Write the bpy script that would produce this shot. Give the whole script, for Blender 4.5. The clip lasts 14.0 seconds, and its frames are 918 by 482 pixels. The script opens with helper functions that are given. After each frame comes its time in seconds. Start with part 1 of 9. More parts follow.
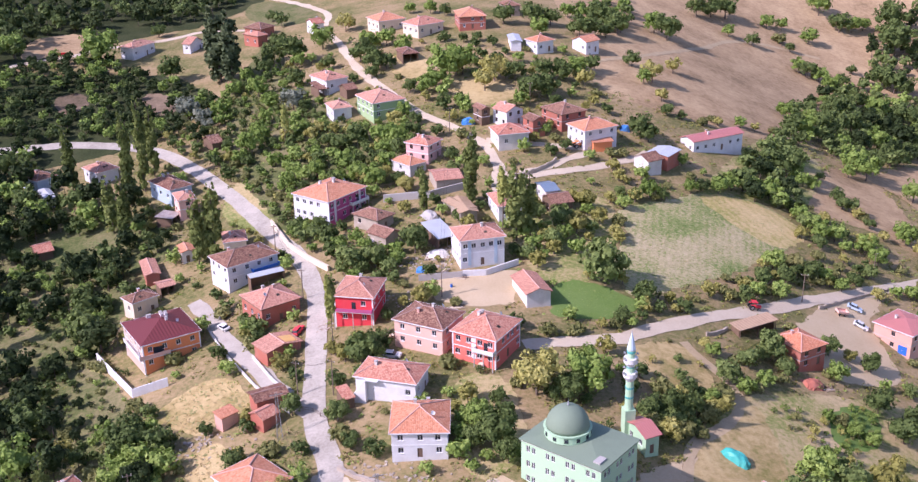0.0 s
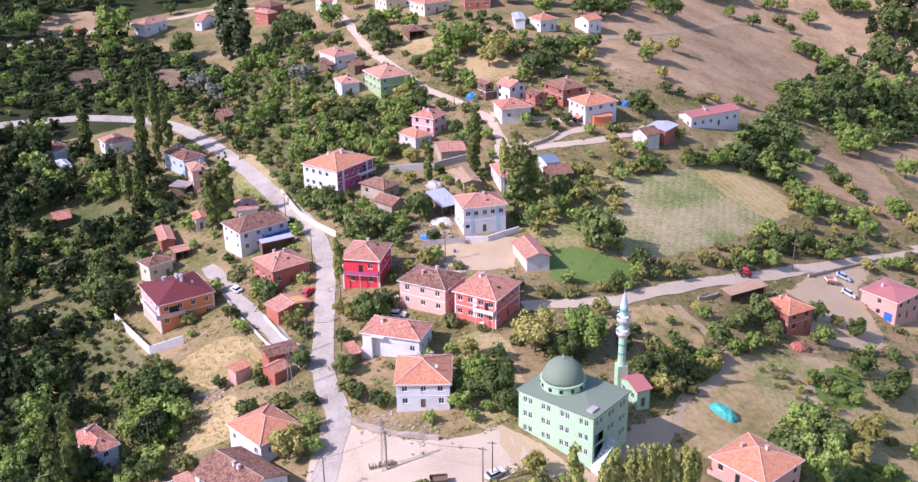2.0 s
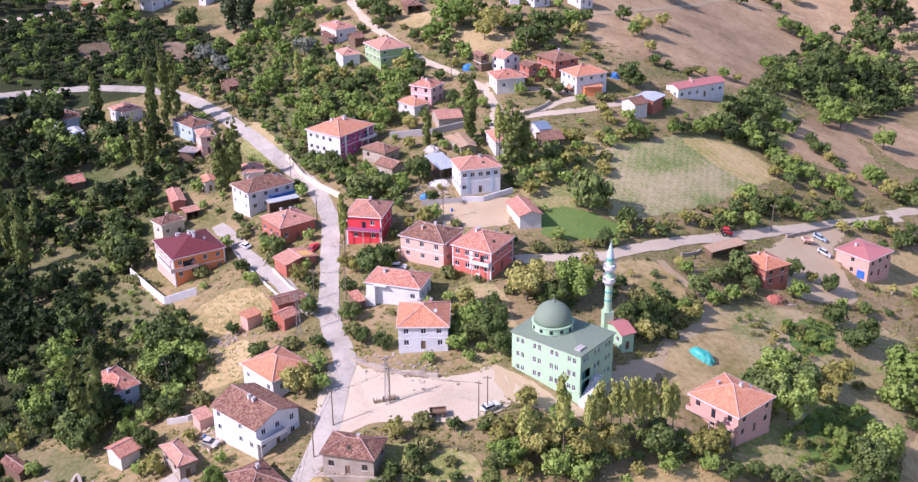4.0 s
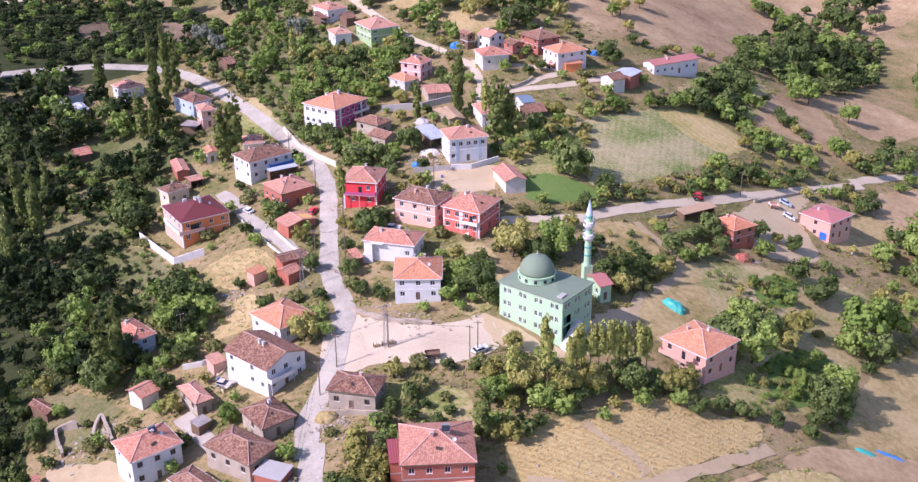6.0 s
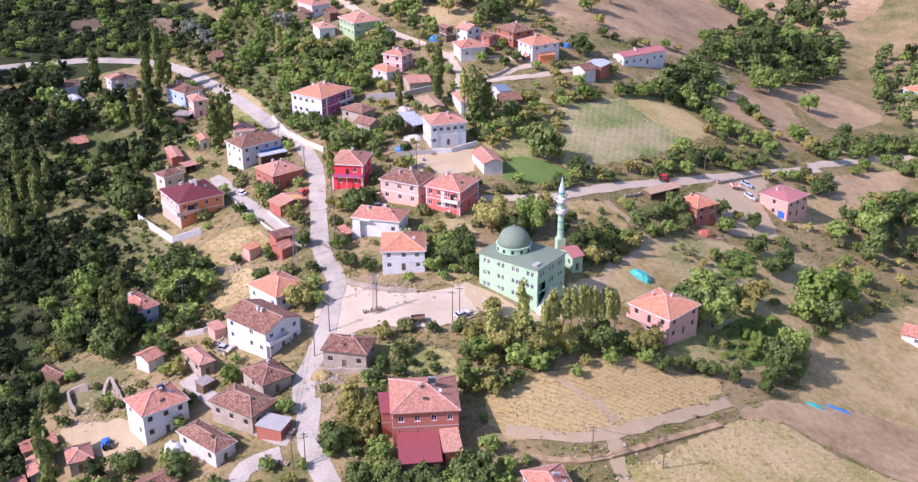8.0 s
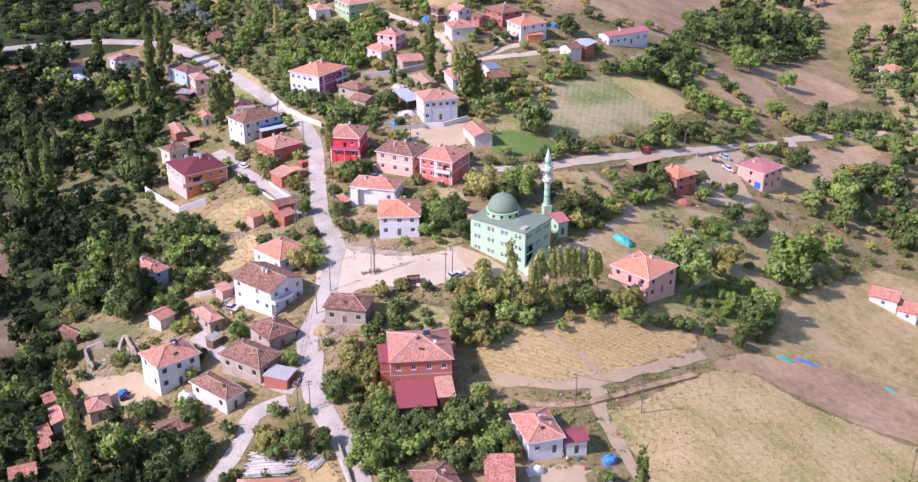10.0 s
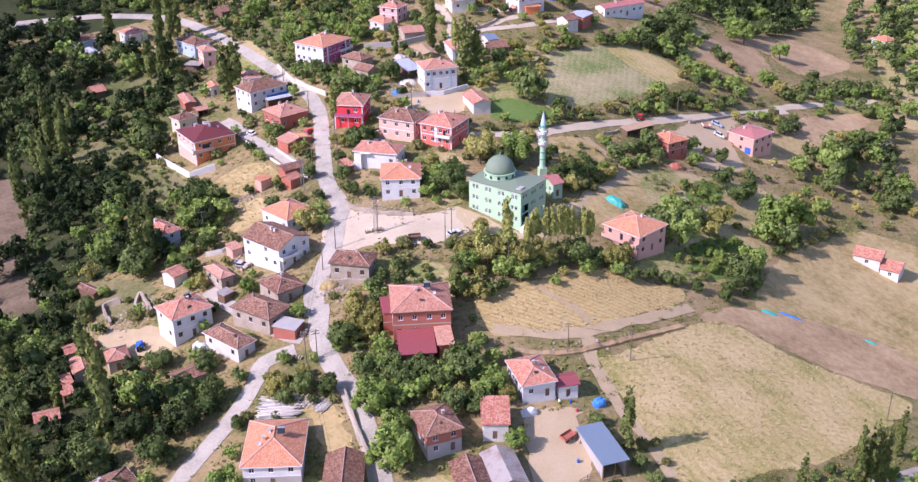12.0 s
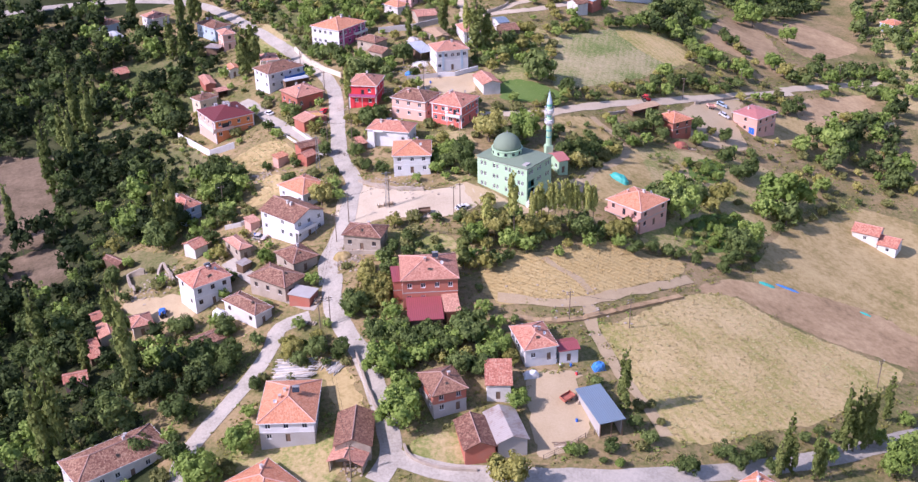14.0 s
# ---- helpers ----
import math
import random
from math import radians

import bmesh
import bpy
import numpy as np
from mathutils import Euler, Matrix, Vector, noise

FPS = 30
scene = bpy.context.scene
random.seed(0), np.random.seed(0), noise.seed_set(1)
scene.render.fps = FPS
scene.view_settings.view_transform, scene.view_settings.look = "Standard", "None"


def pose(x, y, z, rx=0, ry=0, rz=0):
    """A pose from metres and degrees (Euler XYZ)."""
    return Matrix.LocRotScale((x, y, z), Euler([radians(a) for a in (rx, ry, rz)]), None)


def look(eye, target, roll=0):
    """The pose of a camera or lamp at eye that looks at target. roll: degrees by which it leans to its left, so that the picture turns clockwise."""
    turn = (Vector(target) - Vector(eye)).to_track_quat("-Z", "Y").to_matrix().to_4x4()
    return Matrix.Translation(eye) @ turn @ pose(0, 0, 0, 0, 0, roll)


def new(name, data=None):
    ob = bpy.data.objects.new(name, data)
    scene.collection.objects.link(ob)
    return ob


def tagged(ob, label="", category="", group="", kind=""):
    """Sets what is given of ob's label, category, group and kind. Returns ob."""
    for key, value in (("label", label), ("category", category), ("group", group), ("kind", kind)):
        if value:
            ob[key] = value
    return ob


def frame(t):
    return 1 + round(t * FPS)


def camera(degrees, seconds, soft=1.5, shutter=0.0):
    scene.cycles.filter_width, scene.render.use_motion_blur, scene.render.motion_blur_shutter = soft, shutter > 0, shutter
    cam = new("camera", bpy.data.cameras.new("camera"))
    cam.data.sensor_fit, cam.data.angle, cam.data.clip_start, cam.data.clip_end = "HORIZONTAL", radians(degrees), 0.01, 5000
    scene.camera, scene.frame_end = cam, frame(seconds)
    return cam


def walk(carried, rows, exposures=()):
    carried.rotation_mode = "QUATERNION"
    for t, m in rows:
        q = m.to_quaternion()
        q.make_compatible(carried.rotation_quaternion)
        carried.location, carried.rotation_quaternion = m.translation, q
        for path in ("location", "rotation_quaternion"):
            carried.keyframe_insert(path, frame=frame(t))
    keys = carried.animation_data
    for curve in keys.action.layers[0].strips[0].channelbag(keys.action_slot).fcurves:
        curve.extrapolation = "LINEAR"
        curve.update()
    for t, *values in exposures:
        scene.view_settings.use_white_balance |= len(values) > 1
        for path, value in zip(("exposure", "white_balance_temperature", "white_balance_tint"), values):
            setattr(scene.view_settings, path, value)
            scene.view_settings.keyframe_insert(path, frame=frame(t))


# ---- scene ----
cam = camera(46.0, 14.0, soft=1.4)
METRES, EYE, TILT, LEAN, TURN = 120.0, 120.0, -22.0, 1.1, 0.0
ROWS = [
    (0.0, 0.0, 0.0, 0.0, 0.0, 0.0, -0.0),
    (0.5, 0.0024, -0.0207, -0.0074, 0.2, -0.27, -0.11),
    (1.0, 0.0041, -0.0422, -0.0163, 0.29, -0.45, -0.22),
    (1.5, 0.0044, -0.0682, -0.0273, 0.31, -0.63, -0.3),
    (2.0, 0.0058, -0.0957, -0.0379, 0.3, -0.81, -0.37),
    (2.5, 0.0046, -0.1279, -0.0512, 0.26, -0.99, -0.45),
    (3.0, 0.004, -0.16, -0.0652, 0.21, -1.18, -0.52),
    (3.5, 0.002, -0.1978, -0.0803, 0.1, -1.41, -0.56),
    (4.0, -0.0007, -0.2347, -0.0925, -0.03, -1.64, -0.55),
    (6.5, -0.0233, -0.452, -0.1573, -1.27, -2.31, -0.26),
    (7.0, -0.0273, -0.4945, -0.1694, -1.57, -2.23, -0.17),
    (7.5, -0.0311, -0.5392, -0.1826, -1.91, -2.21, -0.06),
    (8.0, -0.0341, -0.5788, -0.1925, -2.23, -2.26, 0.01),
    (10.5, -0.0434, -0.7572, -0.2446, -2.75, -3.18, 0.27),
    (11.0, -0.0421, -0.7862, -0.2546, -2.73, -3.44, 0.34),
    (11.5, -0.0394, -0.8156, -0.2657, -2.62, -3.71, 0.42),
    (12.0, -0.0357, -0.8413, -0.2751, -2.48, -3.97, 0.47),
    (12.5, -0.031, -0.8684, -0.2828, -2.26, -4.2, 0.49),
    (13.0, -0.0262, -0.8935, -0.2886, -2.02, -4.37, 0.47),
    (13.5, -0.0197, -0.9213, -0.2946, -1.72, -4.53, 0.43),
    (14.0, -0.0134, -0.9471, -0.3009, -1.43, -4.61, 0.41),
]
walk(cam, [(t, pose(0, 0, EYE, TILT, LEAN, TURN) @ pose(METRES * x, METRES * y, METRES * z, 90 + pitch, roll, yaw)) for t, x, y, z, yaw, pitch, roll in ROWS],
     exposures=[(0.0, 0.26, 5780.0, 38.0), (14.0, 0.26, 5780.0, 38.0)])

# ---- world and sun ----
world = bpy.data.worlds.new("sky")
scene.world = world
world.use_nodes = True
SUN_ELEV, SUN_AZ = radians(41.0), radians(203.0)   # azimuth of the sun as seen from the village, from +x towards +y
wn = world.node_tree.nodes
sky = wn.new("ShaderNodeTexSky")
sky.sky_type = "NISHITA"
sky.sun_disc = False
sky.sun_elevation = SUN_ELEV
sky.sun_rotation = radians(90.0) - SUN_AZ
wn["Background"].inputs["Strength"].default_value = 0.15
world.node_tree.links.new(sky.outputs["Color"], wn["Background"].inputs["Color"])
sun = new("sun", bpy.data.lights.new("sun", "SUN"))
sun.data.energy = 4.6
sun.data.angle = radians(0.6)
sun.data.color = (1.0, 0.93, 0.84)
to_sun = Vector((math.cos(SUN_ELEV) * math.cos(SUN_AZ), math.cos(SUN_ELEV) * math.sin(SUN_AZ), math.sin(SUN_ELEV)))
sun.matrix_world = look(to_sun * 400, (0, 0, 0))

# ---- materials ----
def shader(name, rough=0.8, metal=0.0, spec=0.3):
    m = bpy.data.materials.new(name)
    m.use_nodes = True
    nt = m.node_tree
    b = nt.nodes["Principled BSDF"]
    b.inputs["Roughness"].default_value = rough
    b.inputs["Metallic"].default_value = metal
    b.inputs["Specular IOR Level"].default_value = spec
    return m, nt, b


def node(nt, kind, **values):
    n = nt.nodes.new(kind)
    for k, v in values.items():
        n.inputs[k.replace("_", " ")].default_value = v
    return n


def ramp(nt, source, stops):
    r = nt.nodes.new("ShaderNodeValToRGB")
    e = r.color_ramp.elements
    while len(e) < len(stops):
        e.new(0.5)
    for el, (pos, c) in zip(e, stops):
        el.position = pos
        el.color = (*c, 1)
    nt.links.new(source, r.inputs["Fac"])
    return r.outputs["Color"]


def blend(nt, fac, a, b, mode="MIX"):
    n = nt.nodes.new("ShaderNodeMix")
    n.data_type, n.blend_type = "RGBA", mode
    for sock, v in ((n.inputs["Factor"], fac), (n.inputs["A"], a), (n.inputs["B"], b)):
        if isinstance(v, (int, float)):
            sock.default_value = v
        elif isinstance(v, tuple):
            sock.default_value = (*v, 1)
        else:
            nt.links.new(v, sock)
    return n.outputs["Result"]


def calc(nt, op, a, b=0.0):
    n = nt.nodes.new("ShaderNodeMath")
    n.operation = op
    for sock, v in ((n.inputs[0], a), (n.inputs[1], b)):
        if isinstance(v, (int, float)):
            sock.default_value = v
        else:
            nt.links.new(v, sock)
    return n.outputs[0]


def clouds(nt, coords, scale, detail=4.0, rough=0.6):
    n = node(nt, "ShaderNodeTexNoise", Scale=scale, Detail=detail, Roughness=rough)
    nt.links.new(coords, n.inputs["Vector"])
    return n.outputs["Fac"]


def relief(nt, bsdf, height, strength, distance):
    n = node(nt, "ShaderNodeBump", Strength=strength, Distance=distance)
    nt.links.new(height, n.inputs["Height"])
    nt.links.new(n.outputs["Normal"], bsdf.inputs["Normal"])


def plaster(name, c, dirt=(0.33, 0.29, 0.24), amount=0.35, rough=0.85, metal=0.0):
    """Painted render, wood or sheet with broad stains and fine grain."""
    m, nt, b = shader(name, rough, metal)
    co = nt.nodes.new("ShaderNodeTexCoord").outputs["Object"]
    stain = ramp(nt, clouds(nt, co, 0.35), [(0.42, (0, 0, 0)), (0.75, (1, 1, 1))])
    fine = clouds(nt, co, 5.0, 5.0)
    col = blend(nt, calc(nt, "MULTIPLY", stain, amount), c, dirt)
    col = blend(nt, 0.25, col, ramp(nt, fine, [(0.3, tuple(v * 0.7 for v in c)), (0.7, tuple(min(1, v * 1.12) for v in c))]))
    nt.links.new(col, b.inputs["Base Color"])
    relief(nt, b, fine, 0.25, 0.03)
    return m


def tiles(name, stops, patch=None, pitch=(0.36, 0.36), rough=0.8, worn=0.5):
    """Clay tiles: every tile its own tone, with stained and lichened areas."""
    m, nt, b = shader(name, rough)
    uv = nt.nodes.new("ShaderNodeUVMap").outputs["UV"]
    sep = nt.nodes.new("ShaderNodeSeparateXYZ")
    nt.links.new(uv, sep.inputs[0])
    u, v = calc(nt, "DIVIDE", sep.outputs[0], pitch[0]), calc(nt, "DIVIDE", sep.outputs[1], pitch[1])
    com = nt.nodes.new("ShaderNodeCombineXYZ")
    nt.links.new(calc(nt, "FLOOR", u), com.inputs[0])
    nt.links.new(calc(nt, "FLOOR", v), com.inputs[1])
    white = nt.nodes.new("ShaderNodeTexWhiteNoise")
    nt.links.new(com.outputs[0], white.inputs["Vector"])
    info = nt.nodes.new("ShaderNodeObjectInfo")
    co = nt.nodes.new("ShaderNodeTexCoord").outputs["Object"]
    shift = nt.nodes.new("ShaderNodeVectorMath")
    nt.links.new(co, shift.inputs[0])
    nt.links.new(info.outputs["Random"], shift.inputs[1])
    broad = clouds(nt, shift.outputs[0], 0.3, 5.0, 0.7)
    tone = calc(nt, "ADD", calc(nt, "MULTIPLY", white.outputs["Value"], 0.5), calc(nt, "ADD", calc(nt, "MULTIPLY", broad, 0.45), calc(nt, "MULTIPLY", calc(nt, "SUBTRACT", info.outputs["Random"], 0.5), 0.22)))
    col = ramp(nt, tone, stops)
    if patch:
        mask = ramp(nt, clouds(nt, shift.outputs[0], 0.9, 3.0, 0.6), [(0.5, (0, 0, 0)), (0.58, (1, 1, 1))])
        rand = ramp(nt, white.outputs["Value"], [(0.35, (0, 0, 0)), (0.45, (1, 1, 1))])
        col = blend(nt, calc(nt, "MULTIPLY", calc(nt, "MULTIPLY", mask, rand), worn), col, patch)
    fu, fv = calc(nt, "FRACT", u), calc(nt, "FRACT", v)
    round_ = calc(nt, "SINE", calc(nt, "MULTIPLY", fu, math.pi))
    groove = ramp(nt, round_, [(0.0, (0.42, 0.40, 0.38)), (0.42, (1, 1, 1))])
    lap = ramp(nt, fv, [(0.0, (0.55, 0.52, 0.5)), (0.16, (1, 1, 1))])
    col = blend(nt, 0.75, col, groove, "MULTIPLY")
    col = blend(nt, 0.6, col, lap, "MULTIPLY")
    nt.links.new(col, b.inputs["Base Color"])
    relief(nt, b, calc(nt, "ADD", round_, calc(nt, "MULTIPLY", calc(nt, "SUBTRACT", 1.0, fv), 0.5)), 0.6, 0.06)
    return m


def sheet(name, c, rust=(0.25, 0.12, 0.06), amount=0.2, rough=0.45, pitch=0.3):
    """Corrugated or seamed metal sheet."""
    m, nt, b = shader(name, rough, 0.25, 0.4)
    uv = nt.nodes.new("ShaderNodeUVMap").outputs["UV"]
    sep = nt.nodes.new("ShaderNodeSeparateXYZ")
    nt.links.new(uv, sep.inputs[0])
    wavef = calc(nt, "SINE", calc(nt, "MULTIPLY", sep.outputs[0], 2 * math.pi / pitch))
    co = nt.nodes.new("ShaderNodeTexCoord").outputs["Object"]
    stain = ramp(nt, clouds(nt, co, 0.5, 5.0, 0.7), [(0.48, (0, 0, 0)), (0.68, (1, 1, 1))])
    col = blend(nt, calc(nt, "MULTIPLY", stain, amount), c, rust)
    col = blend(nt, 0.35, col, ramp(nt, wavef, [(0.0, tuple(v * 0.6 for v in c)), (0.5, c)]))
    nt.links.new(col, b.inputs["Base Color"])
    relief(nt, b, wavef, 0.5, 0.04)
    return m


def earth(name, stops, scale=0.12, fine=1.6, bump=0.5, rough=0.95, rows=0.0, rowmix=0.3, row_turn=0.0):
    """Soil, grass and stubble in mottled tones at several scales; rows: spacing of the furrows."""
    m, nt, b = shader(name, rough, 0.0, 0.15)
    co = nt.nodes.new("ShaderNodeTexCoord").outputs["Object"]
    a, f, g = clouds(nt, co, scale, 6.0, 0.62), clouds(nt, co, fine, 5.0, 0.7), clouds(nt, co, scale * 0.22, 3.0)
    tone = calc(nt, "ADD", calc(nt, "MULTIPLY", a, 0.45), calc(nt, "ADD", calc(nt, "MULTIPLY", f, 0.42), calc(nt, "MULTIPLY", g, 0.23)))
    if rows:
        turn = nt.nodes.new("ShaderNodeMapping")
        turn.inputs["Rotation"].default_value = (0, 0, radians(row_turn))
        nt.links.new(co, turn.inputs["Vector"])
        sep = nt.nodes.new("ShaderNodeSeparateXYZ")
        nt.links.new(turn.outputs[0], sep.inputs[0])
        wig = calc(nt, "ADD", calc(nt, "MULTIPLY", sep.outputs[0], 2 * math.pi / rows), calc(nt, "MULTIPLY", a, 4.0))
        tone = calc(nt, "ADD", tone, calc(nt, "MULTIPLY", calc(nt, "SINE", wig), rowmix * 0.25))
    col = ramp(nt, tone, stops)
    nt.links.new(col, b.inputs["Base Color"])
    relief(nt, b, f, bump, 0.25)
    return m


def foliage(name, dark, mid, light, rough=0.65, scale=0.3):
    m, nt, b = shader(name, rough, 0.0, 0.12)
    geo = nt.nodes.new("ShaderNodeNewGeometry")
    info = nt.nodes.new("ShaderNodeObjectInfo")
    co = nt.nodes.new("ShaderNodeTexCoord").outputs["Object"]
    at = nt.nodes.new("ShaderNodeVectorMath")
    nt.links.new(geo.outputs["Position"], at.inputs[0])
    broad = clouds(nt, at.outputs[0], scale, 3.0)
    tone = calc(nt, "ADD", calc(nt, "MULTIPLY", geo.outputs["Random Per Island"], 0.26),
                calc(nt, "ADD", calc(nt, "MULTIPLY", info.outputs["Random"], 0.28), calc(nt, "MULTIPLY", broad, 0.56)))
    col = ramp(nt, tone, [(0.22, dark), (0.52, mid), (0.86, light)])
    nt.links.new(col, b.inputs["Base Color"])
    thin = node(nt, "ShaderNodeBsdfTranslucent")
    nt.links.new(col, thin.inputs["Color"])
    mix = node(nt, "ShaderNodeMixShader", Fac=0.26)
    nt.links.new(b.outputs[0], mix.inputs[1])
    nt.links.new(thin.outputs[0], mix.inputs[2])
    nt.links.new(mix.outputs[0], nt.nodes["Material Output"].inputs["Surface"])
    return m


WALL = {
    "white": plaster("white_plaster", (0.74, 0.74, 0.74), amount=0.35),
    "dirtywhite": plaster("stained_plaster", (0.70, 0.67, 0.62), amount=0.55),
    "cream": plaster("cream_plaster", (0.74, 0.63, 0.48), amount=0.3),
    "pink": plaster("pink_plaster", (0.81, 0.5, 0.4), amount=0.3),
    "rose": plaster("rose_plaster", (0.74, 0.45, 0.42), amount=0.3),
    "orange": plaster("orange_paint", (0.85, 0.29, 0.11), amount=0.15),
    "redorange": plaster("coral_paint", (0.8, 0.195, 0.145), amount=0.15),
    "red": plaster("red_paint", (0.77, 0.06, 0.075), amount=0.12),
    "palepeach": plaster("pale_peach_paint", (0.66, 0.46, 0.37), amount=0.2),
    "purple": plaster("purple_paint", (0.5, 0.1, 0.24), amount=0.15),
    "brick": plaster("hollow_brick", (0.45, 0.15, 0.1), amount=0.35),
    "palebrick": plaster("pale_brick", (0.69, 0.4, 0.32), amount=0.35),
    "stone": plaster("rubble_stone", (0.46, 0.39, 0.31), dirt=(0.2, 0.16, 0.12), amount=0.75),
    "mint": plaster("mint_paint", (0.43, 0.63, 0.415), amount=0.12),
    "green": plaster("green_paint", (0.36, 0.50, 0.26), amount=0.2),
    "teal": plaster("teal_paint", (0.10, 0.42, 0.38), amount=0.2),
    "grey": plaster("grey_concrete", (0.46, 0.44, 0.42), amount=0.45),
    "wood": plaster("weathered_timber", (0.20, 0.13, 0.085), dirt=(0.08, 0.055, 0.04), amount=0.6),
    "blue": plaster("blue_paint", (0.03, 0.16, 0.60), amount=0.15, rough=0.6),
    "lightblue": plaster("pale_blue_paint", (0.50, 0.62, 0.72), amount=0.2),
}
ROOF = {
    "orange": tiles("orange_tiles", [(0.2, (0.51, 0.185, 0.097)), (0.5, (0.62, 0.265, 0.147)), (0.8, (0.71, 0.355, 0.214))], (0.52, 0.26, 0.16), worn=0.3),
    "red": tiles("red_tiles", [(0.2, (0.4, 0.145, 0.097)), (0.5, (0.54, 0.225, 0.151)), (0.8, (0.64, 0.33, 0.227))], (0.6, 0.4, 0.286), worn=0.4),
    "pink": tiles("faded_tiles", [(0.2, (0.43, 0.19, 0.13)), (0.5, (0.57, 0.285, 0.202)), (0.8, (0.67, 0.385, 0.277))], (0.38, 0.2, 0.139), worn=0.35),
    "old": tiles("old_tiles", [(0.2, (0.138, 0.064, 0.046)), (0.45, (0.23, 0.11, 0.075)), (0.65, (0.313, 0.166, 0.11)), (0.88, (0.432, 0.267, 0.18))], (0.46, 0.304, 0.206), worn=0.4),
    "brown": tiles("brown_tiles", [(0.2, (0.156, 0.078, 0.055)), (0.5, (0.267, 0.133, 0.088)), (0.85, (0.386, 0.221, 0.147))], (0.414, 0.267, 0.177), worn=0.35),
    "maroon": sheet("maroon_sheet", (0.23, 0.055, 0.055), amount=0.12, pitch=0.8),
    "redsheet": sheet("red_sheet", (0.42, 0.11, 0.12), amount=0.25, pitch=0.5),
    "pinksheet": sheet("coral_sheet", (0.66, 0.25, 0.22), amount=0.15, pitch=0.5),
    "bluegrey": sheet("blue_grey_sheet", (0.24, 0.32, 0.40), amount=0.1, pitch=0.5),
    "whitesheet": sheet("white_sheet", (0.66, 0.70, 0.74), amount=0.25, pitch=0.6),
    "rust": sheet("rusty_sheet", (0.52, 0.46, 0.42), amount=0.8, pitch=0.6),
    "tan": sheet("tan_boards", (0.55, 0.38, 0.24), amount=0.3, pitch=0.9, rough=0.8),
    "concrete": WALL["grey"],
    "mosquegreen": plaster("green_lead", (0.205, 0.27, 0.19), dirt=(0.15, 0.19, 0.14), amount=0.3, rough=0.8),
}
RIDGE = {k: plaster("ridge_" + k, c, amount=0.35) for k, c in (
    ("orange", (0.68, 0.4, 0.33)), ("red", (0.6, 0.34, 0.28)), ("pink", (0.63, 0.38, 0.32)), ("old", (0.4, 0.26, 0.22)), ("brown", (0.4, 0.26, 0.22)))}
GLASS, _nt, _b = shader("window_glass", 0.12, 0.0, 0.6)
_b.inputs["Base Color"].default_value = (0.03, 0.035, 0.045, 1)
FRAME_WHITE = plaster("white_frame", (0.80, 0.80, 0.80), amount=0.1, rough=0.5)
FRAME_WOOD = plaster("wooden_frame", (0.19, 0.12, 0.08), amount=0.4)
DARK = plaster("shadowed_opening", (0.035, 0.03, 0.028), amount=0.3)
BARK = plaster("bark", (0.17, 0.13, 0.10), dirt=(0.06, 0.05, 0.04), amount=0.6, rough=0.95)
STEEL = plaster("galvanised_steel", (0.42, 0.43, 0.44), amount=0.3, rough=0.45, metal=0.6)
POLEWOOD = plaster("pole_timber", (0.20, 0.15, 0.11), amount=0.5, rough=0.9)
TARP_BLUE = plaster("blue_tarpaulin", (0.05, 0.24, 0.62), dirt=(0.25, 0.4, 0.6), amount=0.5, rough=0.45)
TARP_TEAL = plaster("teal_tarpaulin", (0.04, 0.42, 0.36), dirt=(0.2, 0.5, 0.45), amount=0.4, rough=0.45)
TARP_WHITE = plaster("white_tarpaulin", (0.75, 0.77, 0.78), amount=0.3, rough=0.5)
OCHRE = plaster("ochre_sheet", (0.80, 0.48, 0.16), amount=0.3, rough=0.6)
RUBBER = plaster("rubber", (0.025, 0.025, 0.025), amount=0.3)
GROUND_MAT = earth("hillside_ground", [(0.42, (0.101, 0.116, 0.035)), (0.5, (0.191, 0.176, 0.067)), (0.57, (0.297, 0.226, 0.11)), (0.7, (0.435, 0.315, 0.181))], 0.07, 1.0)
